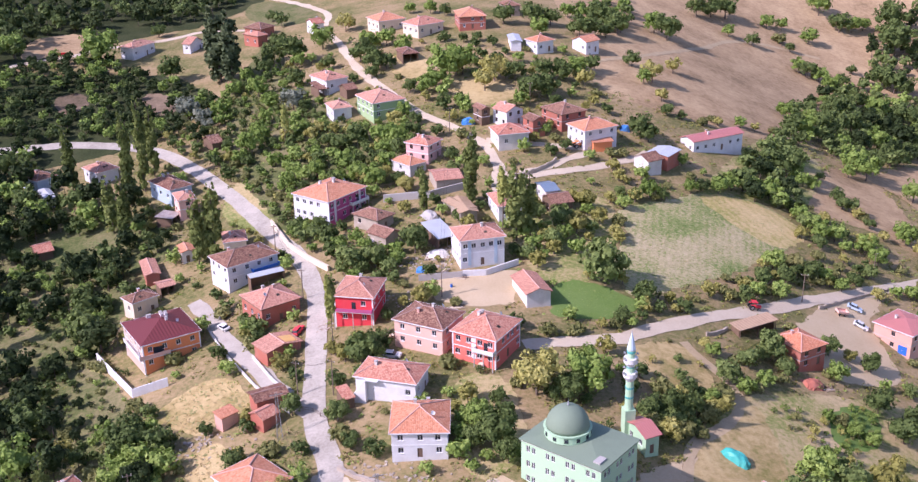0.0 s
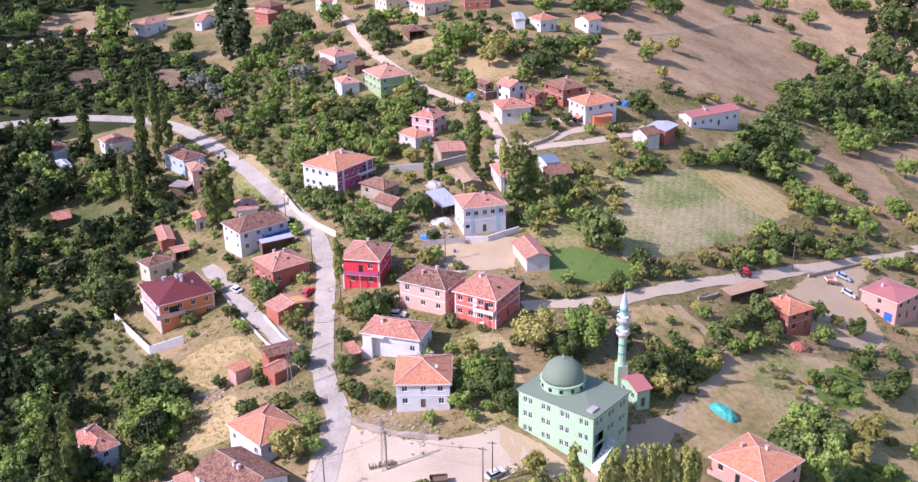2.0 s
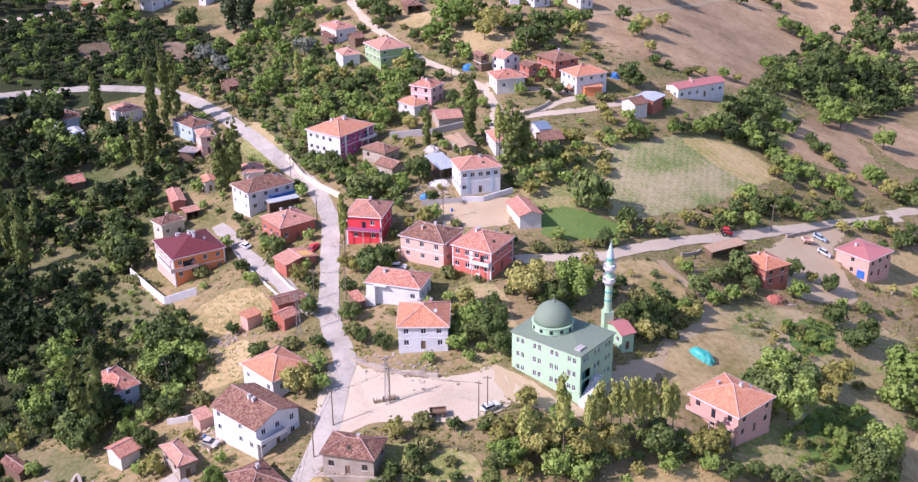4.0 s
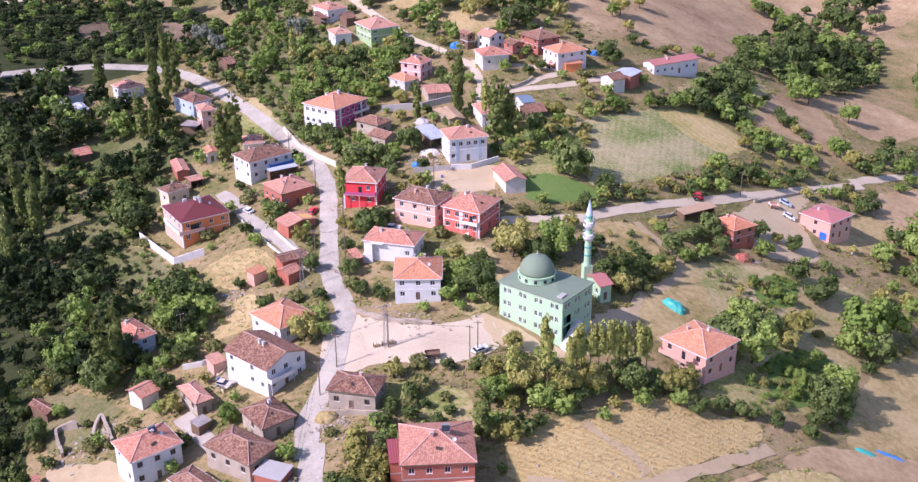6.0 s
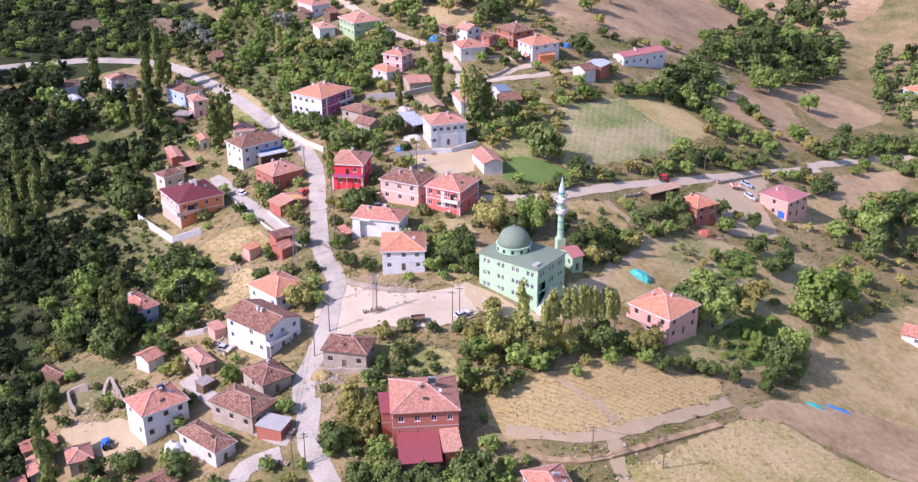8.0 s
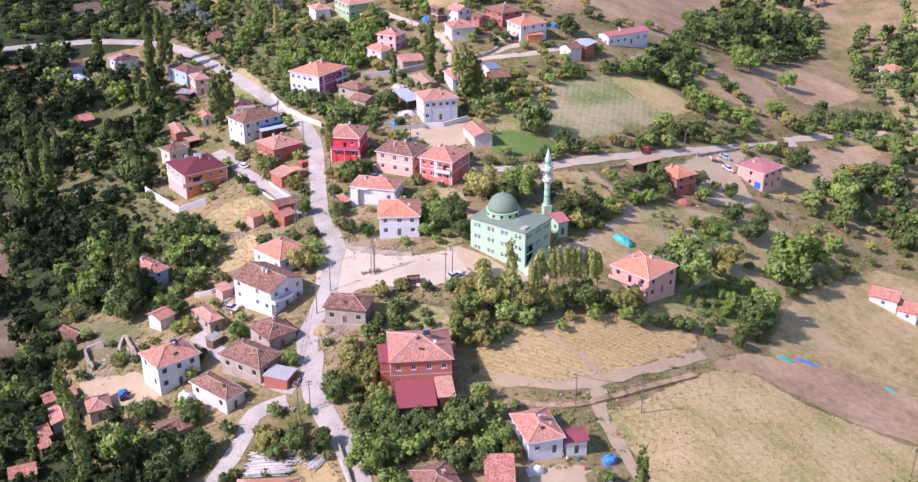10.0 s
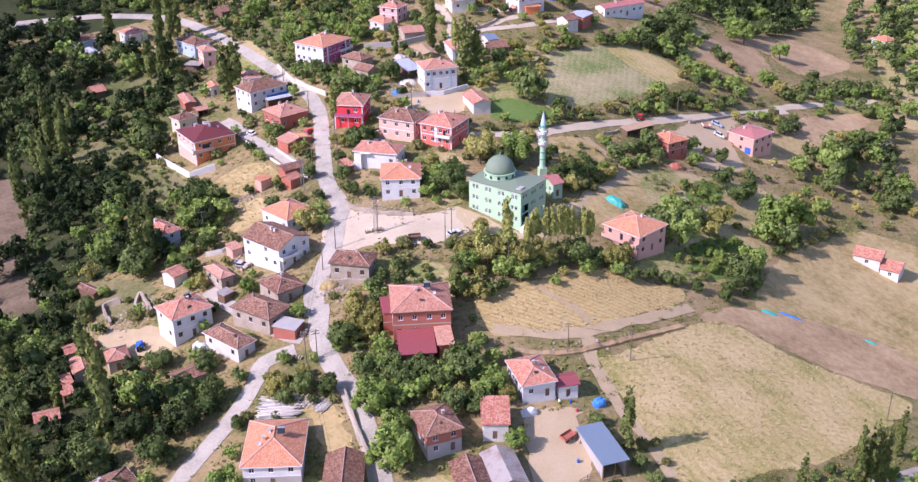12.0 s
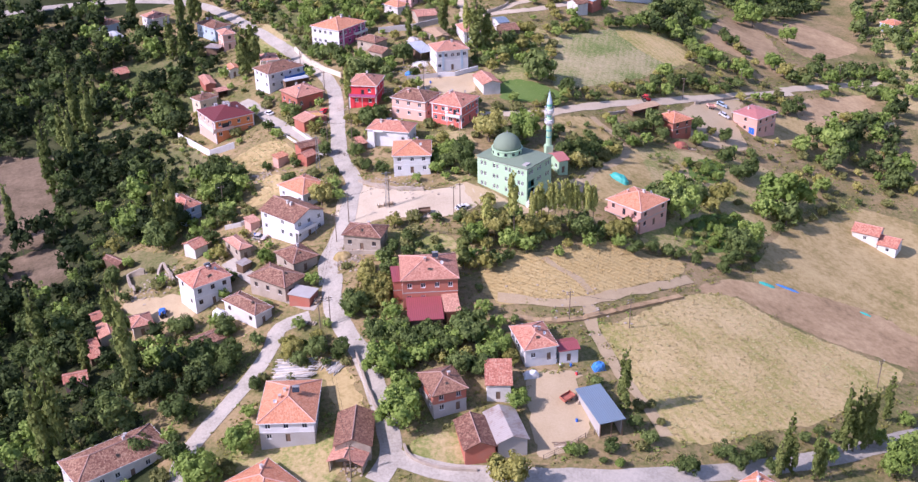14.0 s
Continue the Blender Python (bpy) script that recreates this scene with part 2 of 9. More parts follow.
LAND = {
    "asphalt": earth("grey_road", [(0.38, (0.25, 0.225, 0.183)), (0.5, (0.385, 0.35, 0.291)), (0.64, (0.51, 0.465, 0.39))], 0.16, 1.6, 0.15),
    "concrete": earth("concrete_lane", [(0.3, (0.3, 0.27, 0.228)), (0.55, (0.42, 0.38, 0.321)), (0.8, (0.53, 0.48, 0.409))], 0.3, 2.0, 0.2),
    "gravel": earth("pale_gravel", [(0.3, (0.4, 0.32, 0.22)), (0.5, (0.55, 0.455, 0.33)), (0.75, (0.66, 0.57, 0.427))], 0.12, 2.2, 0.3),
    "sand": earth("sandy_yard", [(0.3, (0.38, 0.285, 0.168)), (0.5, (0.503, 0.389, 0.239)), (0.75, (0.589, 0.475, 0.311))], 0.12, 2.0, 0.3),
    "dirt": earth("dirt_track", [(0.3, (0.313, 0.239, 0.136)), (0.5, (0.442, 0.34, 0.204)), (0.75, (0.534, 0.423, 0.264))], 0.3, 2.0, 0.3),
    "soil": earth("dry_soil", [(0.43, (0.27, 0.189, 0.101)), (0.53, (0.4, 0.278, 0.153)), (0.65, (0.518, 0.378, 0.215))], 0.06, 0.5, 0.8),
    "straw": earth("straw_stubble", [(0.42, (0.27, 0.275, 0.075)), (0.48, (0.39, 0.34, 0.12)), (0.54, (0.50, 0.39, 0.175)), (0.64, (0.61, 0.475, 0.245))], 0.07, 0.9, 0.8, rows=3.0, rowmix=0.08, row_turn=-35),
    "corn": earth("maize_stubble", [(0.30, (0.33, 0.25, 0.102)), (0.45, (0.46, 0.345, 0.145)), (0.6, (0.55, 0.42, 0.191)), (0.8, (0.61, 0.48, 0.246))], 0.12, 2.0, 0.7, rows=1.5, rowmix=0.3, row_turn=-70),
    "drygrass": earth("dry_grass", [(0.43, (0.228, 0.209, 0.066)), (0.505, (0.359, 0.276, 0.118)), (0.57, (0.465, 0.353, 0.168)), (0.68, (0.543, 0.426, 0.218))], 0.07, 0.6, 0.8),
    "weeds": earth("weedy_grass", [(0.43, (0.146, 0.188, 0.048)), (0.505, (0.258, 0.268, 0.087)), (0.565, (0.414, 0.336, 0.16)), (0.68, (0.56, 0.427, 0.242))], 0.07, 1.0, 0.7),
    # near-black green: the shade between the crowns is painted into this ground colour
    "undergrowth": earth("undergrowth_painted_shade", [(0.35, (0.02, 0.028, 0.01)), (0.52, (0.042, 0.055, 0.02)), (0.7, (0.085, 0.088, 0.04)), (0.85, (0.16, 0.13, 0.08))], 0.12, 1.6, 0.7),
    # brown soil made darker, with the shadow on the clearings put into its colour
    "woodsoil": earth("brown_soil_with_shade", [(0.4, (0.10, 0.08, 0.045)), (0.52, (0.175, 0.13, 0.085)), (0.66, (0.27, 0.2, 0.135))], 0.1, 0.9, 0.7),
    "scrub": earth("green_scrub", [(0.4, (0.055, 0.08, 0.022)), (0.5, (0.115, 0.135, 0.045)), (0.58, (0.195, 0.18, 0.08)), (0.7, (0.30, 0.235, 0.135))], 0.08, 1.2, 0.7),
    "lush": earth("green_grass", [(0.36, (0.085, 0.15, 0.03)), (0.5, (0.135, 0.225, 0.05)), (0.75, (0.20, 0.28, 0.085))], 0.1, 2.0, 0.6),
    "crop": earth("mixed_crop", [(0.44, (0.12, 0.19, 0.045)), (0.52, (0.24, 0.275, 0.095)), (0.57, (0.40, 0.35, 0.18)), (0.66, (0.53, 0.435, 0.265))], 0.045, 1.2, 0.7, rows=2.2, rowmix=0.045, row_turn=12),
}
LEAF = {
    "W": foliage("dark_leaves", (0.057, 0.088, 0.025), (0.127, 0.177, 0.052), (0.267, 0.335, 0.104)),
    # V: dark tree green, deepened further by painted shade and picture-edge darkening
    "V": foliage("woodland_leaves_with_shade", (0.02, 0.034, 0.013), (0.048, 0.074, 0.024), (0.108, 0.143, 0.048)),
    "L": foliage("fresh_leaves", (0.106, 0.17, 0.034), (0.221, 0.314, 0.069), (0.405, 0.505, 0.138)),
    "Y": foliage("yellowing_leaves", (0.17, 0.175, 0.044), (0.335, 0.32, 0.088), (0.54, 0.5, 0.167)),
    "O": foliage("silver_leaves", (0.119, 0.143, 0.1), (0.227, 0.255, 0.183), (0.351, 0.375, 0.278)),
    "S": foliage("shrub_leaves", (0.11, 0.125, 0.04), (0.225, 0.235, 0.079), (0.395, 0.38, 0.15)),
    "P": foliage("poplar_leaves", (0.077, 0.106, 0.029), (0.175, 0.217, 0.06), (0.322, 0.365, 0.114)),
    "Q": foliage("pale_poplar_leaves", (0.21, 0.24, 0.066), (0.39, 0.42, 0.119), (0.64, 0.63, 0.211)),
    "D": foliage("deep_poplar_leaves", (0.045, 0.068, 0.033), (0.095, 0.13, 0.06), (0.18, 0.215, 0.1)),
}

# ---- the lie of the land ----
PLAIN = (-32.96, -4.88, 12.80)
SWELL = 85.0
HILL_X = np.array([-300.0 + 100 * i for j in range(10) for i in range(7)])
HILL_Y = np.array([-50.0 + 90 * j for j in range(10) for i in range(7)])
HILLS = np.array([
    1.3, 2.7, 1.7, 1.3, 1.5, 2.1, 3.6,
    3.7, -0.1, -5.6, 3.2, -2.7, -1.1, 4.3,
    5.4, -8.9, -8.5, 17.0, -6.6, -9.9, 2.8,
    2.7, -12.6, -4.3, 13.0, -3.5, -13.0, 1.3,
    0.8, -6.8, -4.9, -0.9, 4.1, -8.3, 2.8,
    1.3, -1.3, -3.8, 10.7, 4.6, -19.1, 1.0,
    -0.2, -3.1, -6.6, 6.8, 2.0, -17.9, -4.6,
    -1.4, -5.1, -6.3, 1.0, 1.0, -10.7, -7.0,
    0.1, -2.9, -2.2, 1.8, 1.8, -3.6, -2.7,
    3.1, -0.1, 0.6, 2.9, 2.0, 1.5, 3.8,
])


def ground(x, y):
    """Height of the ground: a tilted plain with broad swells and hollows on a regular grid."""
    xc, yc = min(max(x, -420.0), 420.0), min(max(y, -160.0), 900.0)
    g = np.exp(-((x - HILL_X) ** 2 + (y - HILL_Y) ** 2) / (2 * SWELL ** 2))
    return PLAIN[0] + PLAIN[1] * xc / 100 + PLAIN[2] * yc / 100 + float(HILLS @ g)


def mesh_object(name, verts, faces, mat, parent=None, m=None, uvs=None, smooth=False):
    me = bpy.data.meshes.new(name)
    me.from_pydata([tuple(v) for v in verts], [], faces)
    if uvs:
        layer = me.uv_layers.new(name="UVMap")
        layer.data.foreach_set("uv", np.array(uvs, dtype=np.float32).ravel())
    if mat:
        me.materials.append(mat)
    if smooth:
        me.polygons.foreach_set("use_smooth", [True] * len(me.polygons))
    me.update()
    ob = new(name, me)
    if m is not None:
        ob.matrix_basis = m
    ob.parent = parent
    return ob


def shared(name, me, parent, m, label=""):
    """A part on mesh data that it shares with its like."""
    ob = new(name, me)
    ob.parent, ob.matrix_basis = parent, m
    return tagged(ob, label)


class Shape:
    """Collects boxes, prisms and tubes into one mesh."""
    def __init__(self):
        self.v, self.f = [], []

    def box(self, x0, y0, z0, x1, y1, z1, m=None):
        n = len(self.v)
        pts = [Vector(p) for p in ((x0, y0, z0), (x1, y0, z0), (x1, y1, z0), (x0, y1, z0), (x0, y0, z1), (x1, y0, z1), (x1, y1, z1), (x0, y1, z1))]
        self.v += [m @ p if m else p for p in pts]
        self.f += [tuple(n + i for i in q) for q in ((0, 3, 2, 1), (4, 5, 6, 7), (0, 1, 5, 4), (1, 2, 6, 5), (2, 3, 7, 6), (3, 0, 4, 7))]
        return self

    def tube(self, a, b, r0, r1=None, sides=6):
        a, b = Vector(a), Vector(b)
        r1 = r0 if r1 is None else r1
        w = (b - a).normalized()
        u = w.orthogonal().normalized()
        s = w.cross(u)
        n = len(self.v)
        for c, r in ((a, r0), (b, r1)):
            self.v += [c + (u * math.cos(2 * math.pi * k / sides) + s * math.sin(2 * math.pi * k / sides)) * r for k in range(sides)]
        self.f += [(n + k, n + (k + 1) % sides, n + sides + (k + 1) % sides, n + sides + k) for k in range(sides)]
        self.f += [tuple(n + sides - 1 - k for k in range(sides)), tuple(n + sides + k for k in range(sides))]
        return self

    def lathe(self, profile, sides=24, centre=(0, 0)):
        n = len(self.v)
        for r, z in profile:
            self.v += [Vector((centre[0] + r * math.cos(2 * math.pi * k / sides), centre[1] + r * math.sin(2 * math.pi * k / sides), z)) for k in range(sides)]
        for i in range(len(profile) - 1):
            for k in range(sides):
                a, b = n + i * sides + k, n + i * sides + (k + 1) % sides
                self.f.append((a, b, b + sides, a + sides))
        self.f.append(tuple(n + sides - 1 - k for k in range(sides)))
        last = n + (len(profile) - 1) * sides
        self.f.append(tuple(last + k for k in range(sides)))
        return self

    def make(self, name, mat, parent=None, m=None, label="", smooth=False):
        return tagged(mesh_object(name, self.v, self.f, mat, parent, m, None, smooth), label)


def part(name, shape, mat, parent, label="", m=None, smooth=False):
    return shape.make(name, mat, parent, m, label, smooth)


def thing(name, x, y, z, turn, label, category, group=""):
    ob = new(name)
    ob.empty_display_size = 0.5
    ob.matrix_basis = pose(x, y, z, 0, 0, turn)
    return tagged(ob, label, category, group)


# ---- ground sheet ----
def build_ground():
    def axis(lo, hi, step, far_lo, far_hi):
        a = [lo + step * i for i in range(int((hi - lo) / step) + 1)]
        out, s, v = [], step, a[-1]
        while v < far_hi:
            s *= 1.35
            v += s
            out.append(v)
        left, s, v = [], step, a[0]
        while v > far_lo:
            s *= 1.35
            v -= s
            left.append(v)
        return left[::-1] + a + out
    xs, ys = axis(-260, 300, 5, -3500, 3500), axis(-140, 640, 5, -3500, 4500)
    verts = [(x, y, ground(x, y)) for y in ys for x in xs]
    n = len(xs)
    faces = [(j * n + i, j * n + i + 1, (j + 1) * n + i + 1, (j + 1) * n + i) for j in range(len(ys) - 1) for i in range(n - 1)]
    tagged(mesh_object("ground", verts, faces, GROUND_MAT, smooth=True), "dry grassy hillside of the valley", "ground", kind="structure")


build_ground()
from mathutils.geometry import delaunay_2d_cdt


def smooth_line(pts, step, closed):
    """A flowing line through the corners, in even steps."""
    n, out = len(pts), []
    for i in range(n if closed else n - 1):
        p = [Vector(pts[(i + k) % n]) if closed else Vector(pts[min(max(i + k, 0), n - 1)]) for k in (-1, 0, 1, 2)]
        cuts = max(1, int((p[2] - p[1]).length / step))
        for c in range(cuts):
            t = c / cuts
            out.append(0.5 * (2 * p[1] + (p[2] - p[0]) * t + (2 * p[0] - 5 * p[1] + 4 * p[2] - p[3]) * t * t + (3 * p[1] - 3 * p[2] + p[3] - p[0]) * t ** 3))
    if not closed:
        out.append(Vector(pts[-1]))
    return out


BARE = []       # outlines of fields and yards


def patch(name, land, pts, lift, label, category="field"):
    """A field or yard laid over the ground, with an uneven edge."""
    edge = smooth_line(pts, 1.5, True)
    edge = [p + Vector((noise.noise((p.x * 0.35, p.y * 0.35, 3)), noise.noise((p.x * 0.35, p.y * 0.35, 9)))) * 1.3 + Vector((noise.noise((p.x * 1.3, p.y * 1.3, 5)), noise.noise((p.x * 1.3, p.y * 1.3, 7)))) * 0.5 for p in edge]
    n = len(edge)
    if name != "undergrowth":
        BARE.append([tuple(p) for p in pts])
    x0, x1 = min(p.x for p in edge), max(p.x for p in edge)
    y0, y1 = min(p.y for p in edge), max(p.y for p in edge)
    step = max(4.0, (x1 - x0) / 30)
    grid = [Vector((x0 + step * i + 0.01 * j, y0 + step * j + 0.013 * i)) for i in range(1, int((x1 - x0) / step) + 1) for j in range(1, int((y1 - y0) / step) + 1)]
    v, _, f, *_ = delaunay_2d_cdt(edge + grid, [(i, (i + 1) % n) for i in range(n)], [], 1, 0.001)
    ob = mesh_object(name, [(p.x, p.y, ground(p.x, p.y) + lift) for p in v], [tuple(q) for q in f], LAND[land], smooth=True)
    for poly in ob.data.polygons:
        if poly.normal.z < 0:
            poly.flip()
    return tagged(ob, label, category, kind="structure")


CLEAR = []      # road points that trees keep away from


def road(name, land, width, pts, lift, label):
    line = smooth_line(pts, 2.0, False)
    CLEAR.extend((p.x, p.y, width / 2 + 0.2) for p in line[::2])
    verts, faces = [], []
    cross = (-0.5, -0.3, 0.0, 0.3, 0.5)
    for i, p in enumerate(line):
        a, b = line[max(i - 1, 0)], line[min(i + 1, len(line) - 1)]
        side = Vector((a.y - b.y, b.x - a.x)).normalized()
        for c in cross:
            j = noise.noise((p.x * 0.2, p.y * 0.2, c * 9)) * (0.35 if land == "asphalt" else 0.8) if abs(c) == 0.5 else 0
            q = p - side * (c * width + j)
            verts.append((q.x, q.y, ground(q.x, q.y) + lift + (0.03 if c == 0 else 0)))
    k = len(cross)
    for i in range(len(line) - 1):
        faces += [(i * k + c, (i + 1) * k + c, (i + 1) * k + c + 1, i * k + c + 1) for c in range(k - 1)]
    ob = mesh_object(name, verts, faces, LAND[land], smooth=True)
    for poly in ob.data.polygons:
        if poly.normal.z < 0:
            poly.flip()
    return tagged(ob, label, "road", kind="structure")

# ---- houses ----
OPENINGS = {}


def opening_meshes(kind, w, h):
    """Frame and pane of a window, or frame and leaf of a door, kept for reuse."""
    key = (kind, round(w, 2), round(h, 2))
    if key not in OPENINGS:
        s = Shape()
        t = 0.09
        us = [-w / 2, -w / 2 + t, w / 2 - t, w / 2] if kind == "door" else [-w / 2, -w / 2 + t, -0.04, 0.04, w / 2 - t, w / 2]
        zs = [0, t, h - t, h]
        nu = len(us)
        for yy in (-0.02, 0.07):
            s.v += [Vector((u, yy, q)) for q in zs for u in us]
        half = nu * 4
        gone = {(1, 1)} if kind == "door" else {(1, 1), (3, 1)}
        cells = {(i, j) for i in range(nu - 1) for j in range(3)} - gone
        for i, j in cells:
            k = j * nu + i
            s.f += [(k, k + 1, k + nu + 1, k + nu), (half + k + nu, half + k + nu + 1, half + k + 1, half + k)]
            for di, dj, p, q in ((0, -1, k, k + 1), (1, 0, k + 1, k + nu + 1), (0, 1, k + nu + 1, k + nu), (-1, 0, k + nu, k)):
                if (i + di, j + dj) not in cells:
                    s.f.append((q, p, half + p, half + q))
        frame_me = bpy.data.meshes.new("window_frame")
        frame_me.from_pydata([tuple(v) for v in s.v], [], s.f)
        frame_me.materials.append(FRAME_WHITE if kind == "white" else FRAME_WOOD)
        p = Shape().box(-w / 2 + t, 0.02, t, w / 2 - t, 0.05, h - t)
        pane_me = bpy.data.meshes.new("pane")
        pane_me.from_pydata([tuple(v) for v in p.v], [], p.f)
        pane_me.materials.append(GLASS if kind != "door" else FRAME_WOOD)
        sl = Shape().box(-w / 2 - 0.08, -0.2, -0.07, w / 2 + 0.08, -0.023, -0.002)
        sill_me = bpy.data.meshes.new("sill")
        sill_me.from_pydata([tuple(v) for v in sl.v], [], sl.f)
        sill_me.materials.append(FRAME_WHITE)
        OPENINGS[key] = (frame_me, pane_me, sill_me)
    return OPENINGS[key]


def wall_ring(w, d, z0, z1, holes, sides=(0, 1, 2, 3)):
    """Four outer walls with openings cut through to a reveal; holes: side -> rows of (centre, sill, width, height)."""
    v, f = [], []
    corners = [(-w / 2, -d / 2), (w / 2, -d / 2), (w / 2, d / 2), (-w / 2, d / 2)]
    for side in sides:
        (ax, ay), (bx, by) = corners[side], corners[(side + 1) % 4]
        length = math.hypot(bx - ax, by - ay)
        ux, uy = (bx - ax) / length, (by - ay) / length
        nx, ny = uy, -ux
        cuts = [(c + length / 2 - ww / 2, c + length / 2 + ww / 2, s, s + hh) for c, s, ww, hh in holes.get(side, ())]
        us = sorted({0.0, length, *[q for c in cuts for q in c[:2]]})
        zs = sorted({z0, z1, *[q for c in cuts for q in c[2:]]})

        def at(u, z, depth=0.0):
            v.append((ax + ux * u - nx * depth, ay + uy * u - ny * depth, z))
            return len(v) - 1
        for i in range(len(us) - 1):
            for j in range(len(zs) - 1):
                um, zm = (us[i] + us[i + 1]) / 2, (zs[j] + zs[j + 1]) / 2
                if any(c[0] < um < c[1] and c[2] < zm < c[3] for c in cuts):
                    continue
                f.append((at(us[i], zs[j]), at(us[i + 1], zs[j]), at(us[i + 1], zs[j + 1]), at(us[i], zs[j + 1])))
        for a, b, s, e in cuts:
            for (u0, y0), (u1, y1) in (((a, s), (b, s)), ((b, s), (b, e)), ((b, e), (a, e)), ((a, e), (a, s))):
                f.append((at(u0, y0), at(u1, y1), at(u1, y1, 0.22), at(u0, y0, 0.22)))
    return v, f


def roof_mesh(kind, w, d, pitch, thick=0.16):
    """Solid roof over a w by d rectangle with its eaves at height 0. Returns vertices, faces, uv and the lines of its ridges."""
    a, b = w / 2, d / 2
    e = [Vector((-a, -b, 0)), Vector((a, -b, 0)), Vector((a, b, 0)), Vector((-a, b, 0))]
    tops, ridges = [], []
    if kind == "hip":
        rise = pitch * min(a, b)
        if w > d:
            r0, r1 = Vector((-(a - b), 0, rise)), Vector((a - b, 0, rise))
            tops = [(e[0], e[1], r1, r0), (e[1], e[2], r1), (e[2], e[3], r0, r1), (e[3], e[0], r0)]
            ridges = [(e[0], r0), (e[3], r0), (e[1], r1), (e[2], r1), (r0, r1)]
        else:
            r0, r1 = Vector((0, -(b - a), rise)), Vector((0, b - a, rise))
            tops = [(e[0], e[1], r0), (e[1], e[2], r1, r0), (e[2], e[3], r1), (e[3], e[0], r0, r1)]
            ridges = [(e[0], r0), (e[1], r0), (e[2], r1), (e[3], r1), (r0, r1)]
    elif kind == "gy":
        rise = pitch * a
        r0, r1 = Vector((0, -b, rise)), Vector((0, b, rise))
        tops, ridges = [(e[1], e[2], r1, r0), (e[3], e[0], r0, r1)], [(r0, r1)]
    elif kind == "gx":
        rise = pitch * b
        r0, r1 = Vector((-a, 0, rise)), Vector((a, 0, rise))
        tops, ridges = [(e[0], e[1], r1, r0), (e[2], e[3], r0, r1)], [(r0, r1)]
    else:
        rise = pitch * d
        lift = Vector((0, 0, rise))
        tops = [(e[0], e[1], e[2] + lift, e[3] + lift)]
    v, f, uv = [], [], []

    def face(pts):
        n = len(v)
        v.extend(pts)
        f.append(tuple(range(n, n + len(pts))))
        along = (pts[1] - pts[0]).normalized()
        normal = (pts[1] - pts[0]).cross(pts[2] - pts[0]).normalized()
        up = normal.cross(along)
        uv.extend([((p - pts[0]).dot(along) + pts[0].x, (p - pts[0]).dot(up)) for p in pts])
    down = Vector((0, 0, -thick))
    for t in tops:
        face(list(t))
        face([p + down for p in reversed(t)])
    seen = {}
    for t in tops:
        for p, q in zip(t, t[1:] + t[:1]):
            k1, k2 = tuple(round(c, 3) for c in p), tuple(round(c, 3) for c in q)
            seen[(k1, k2)] = (p, q)
    for (k1, k2), (p, q) in seen.items():
        if (k2, k1) not in seen:
            face([p + down, q + down, q, p])
    return v, f, uv, ridges, rise


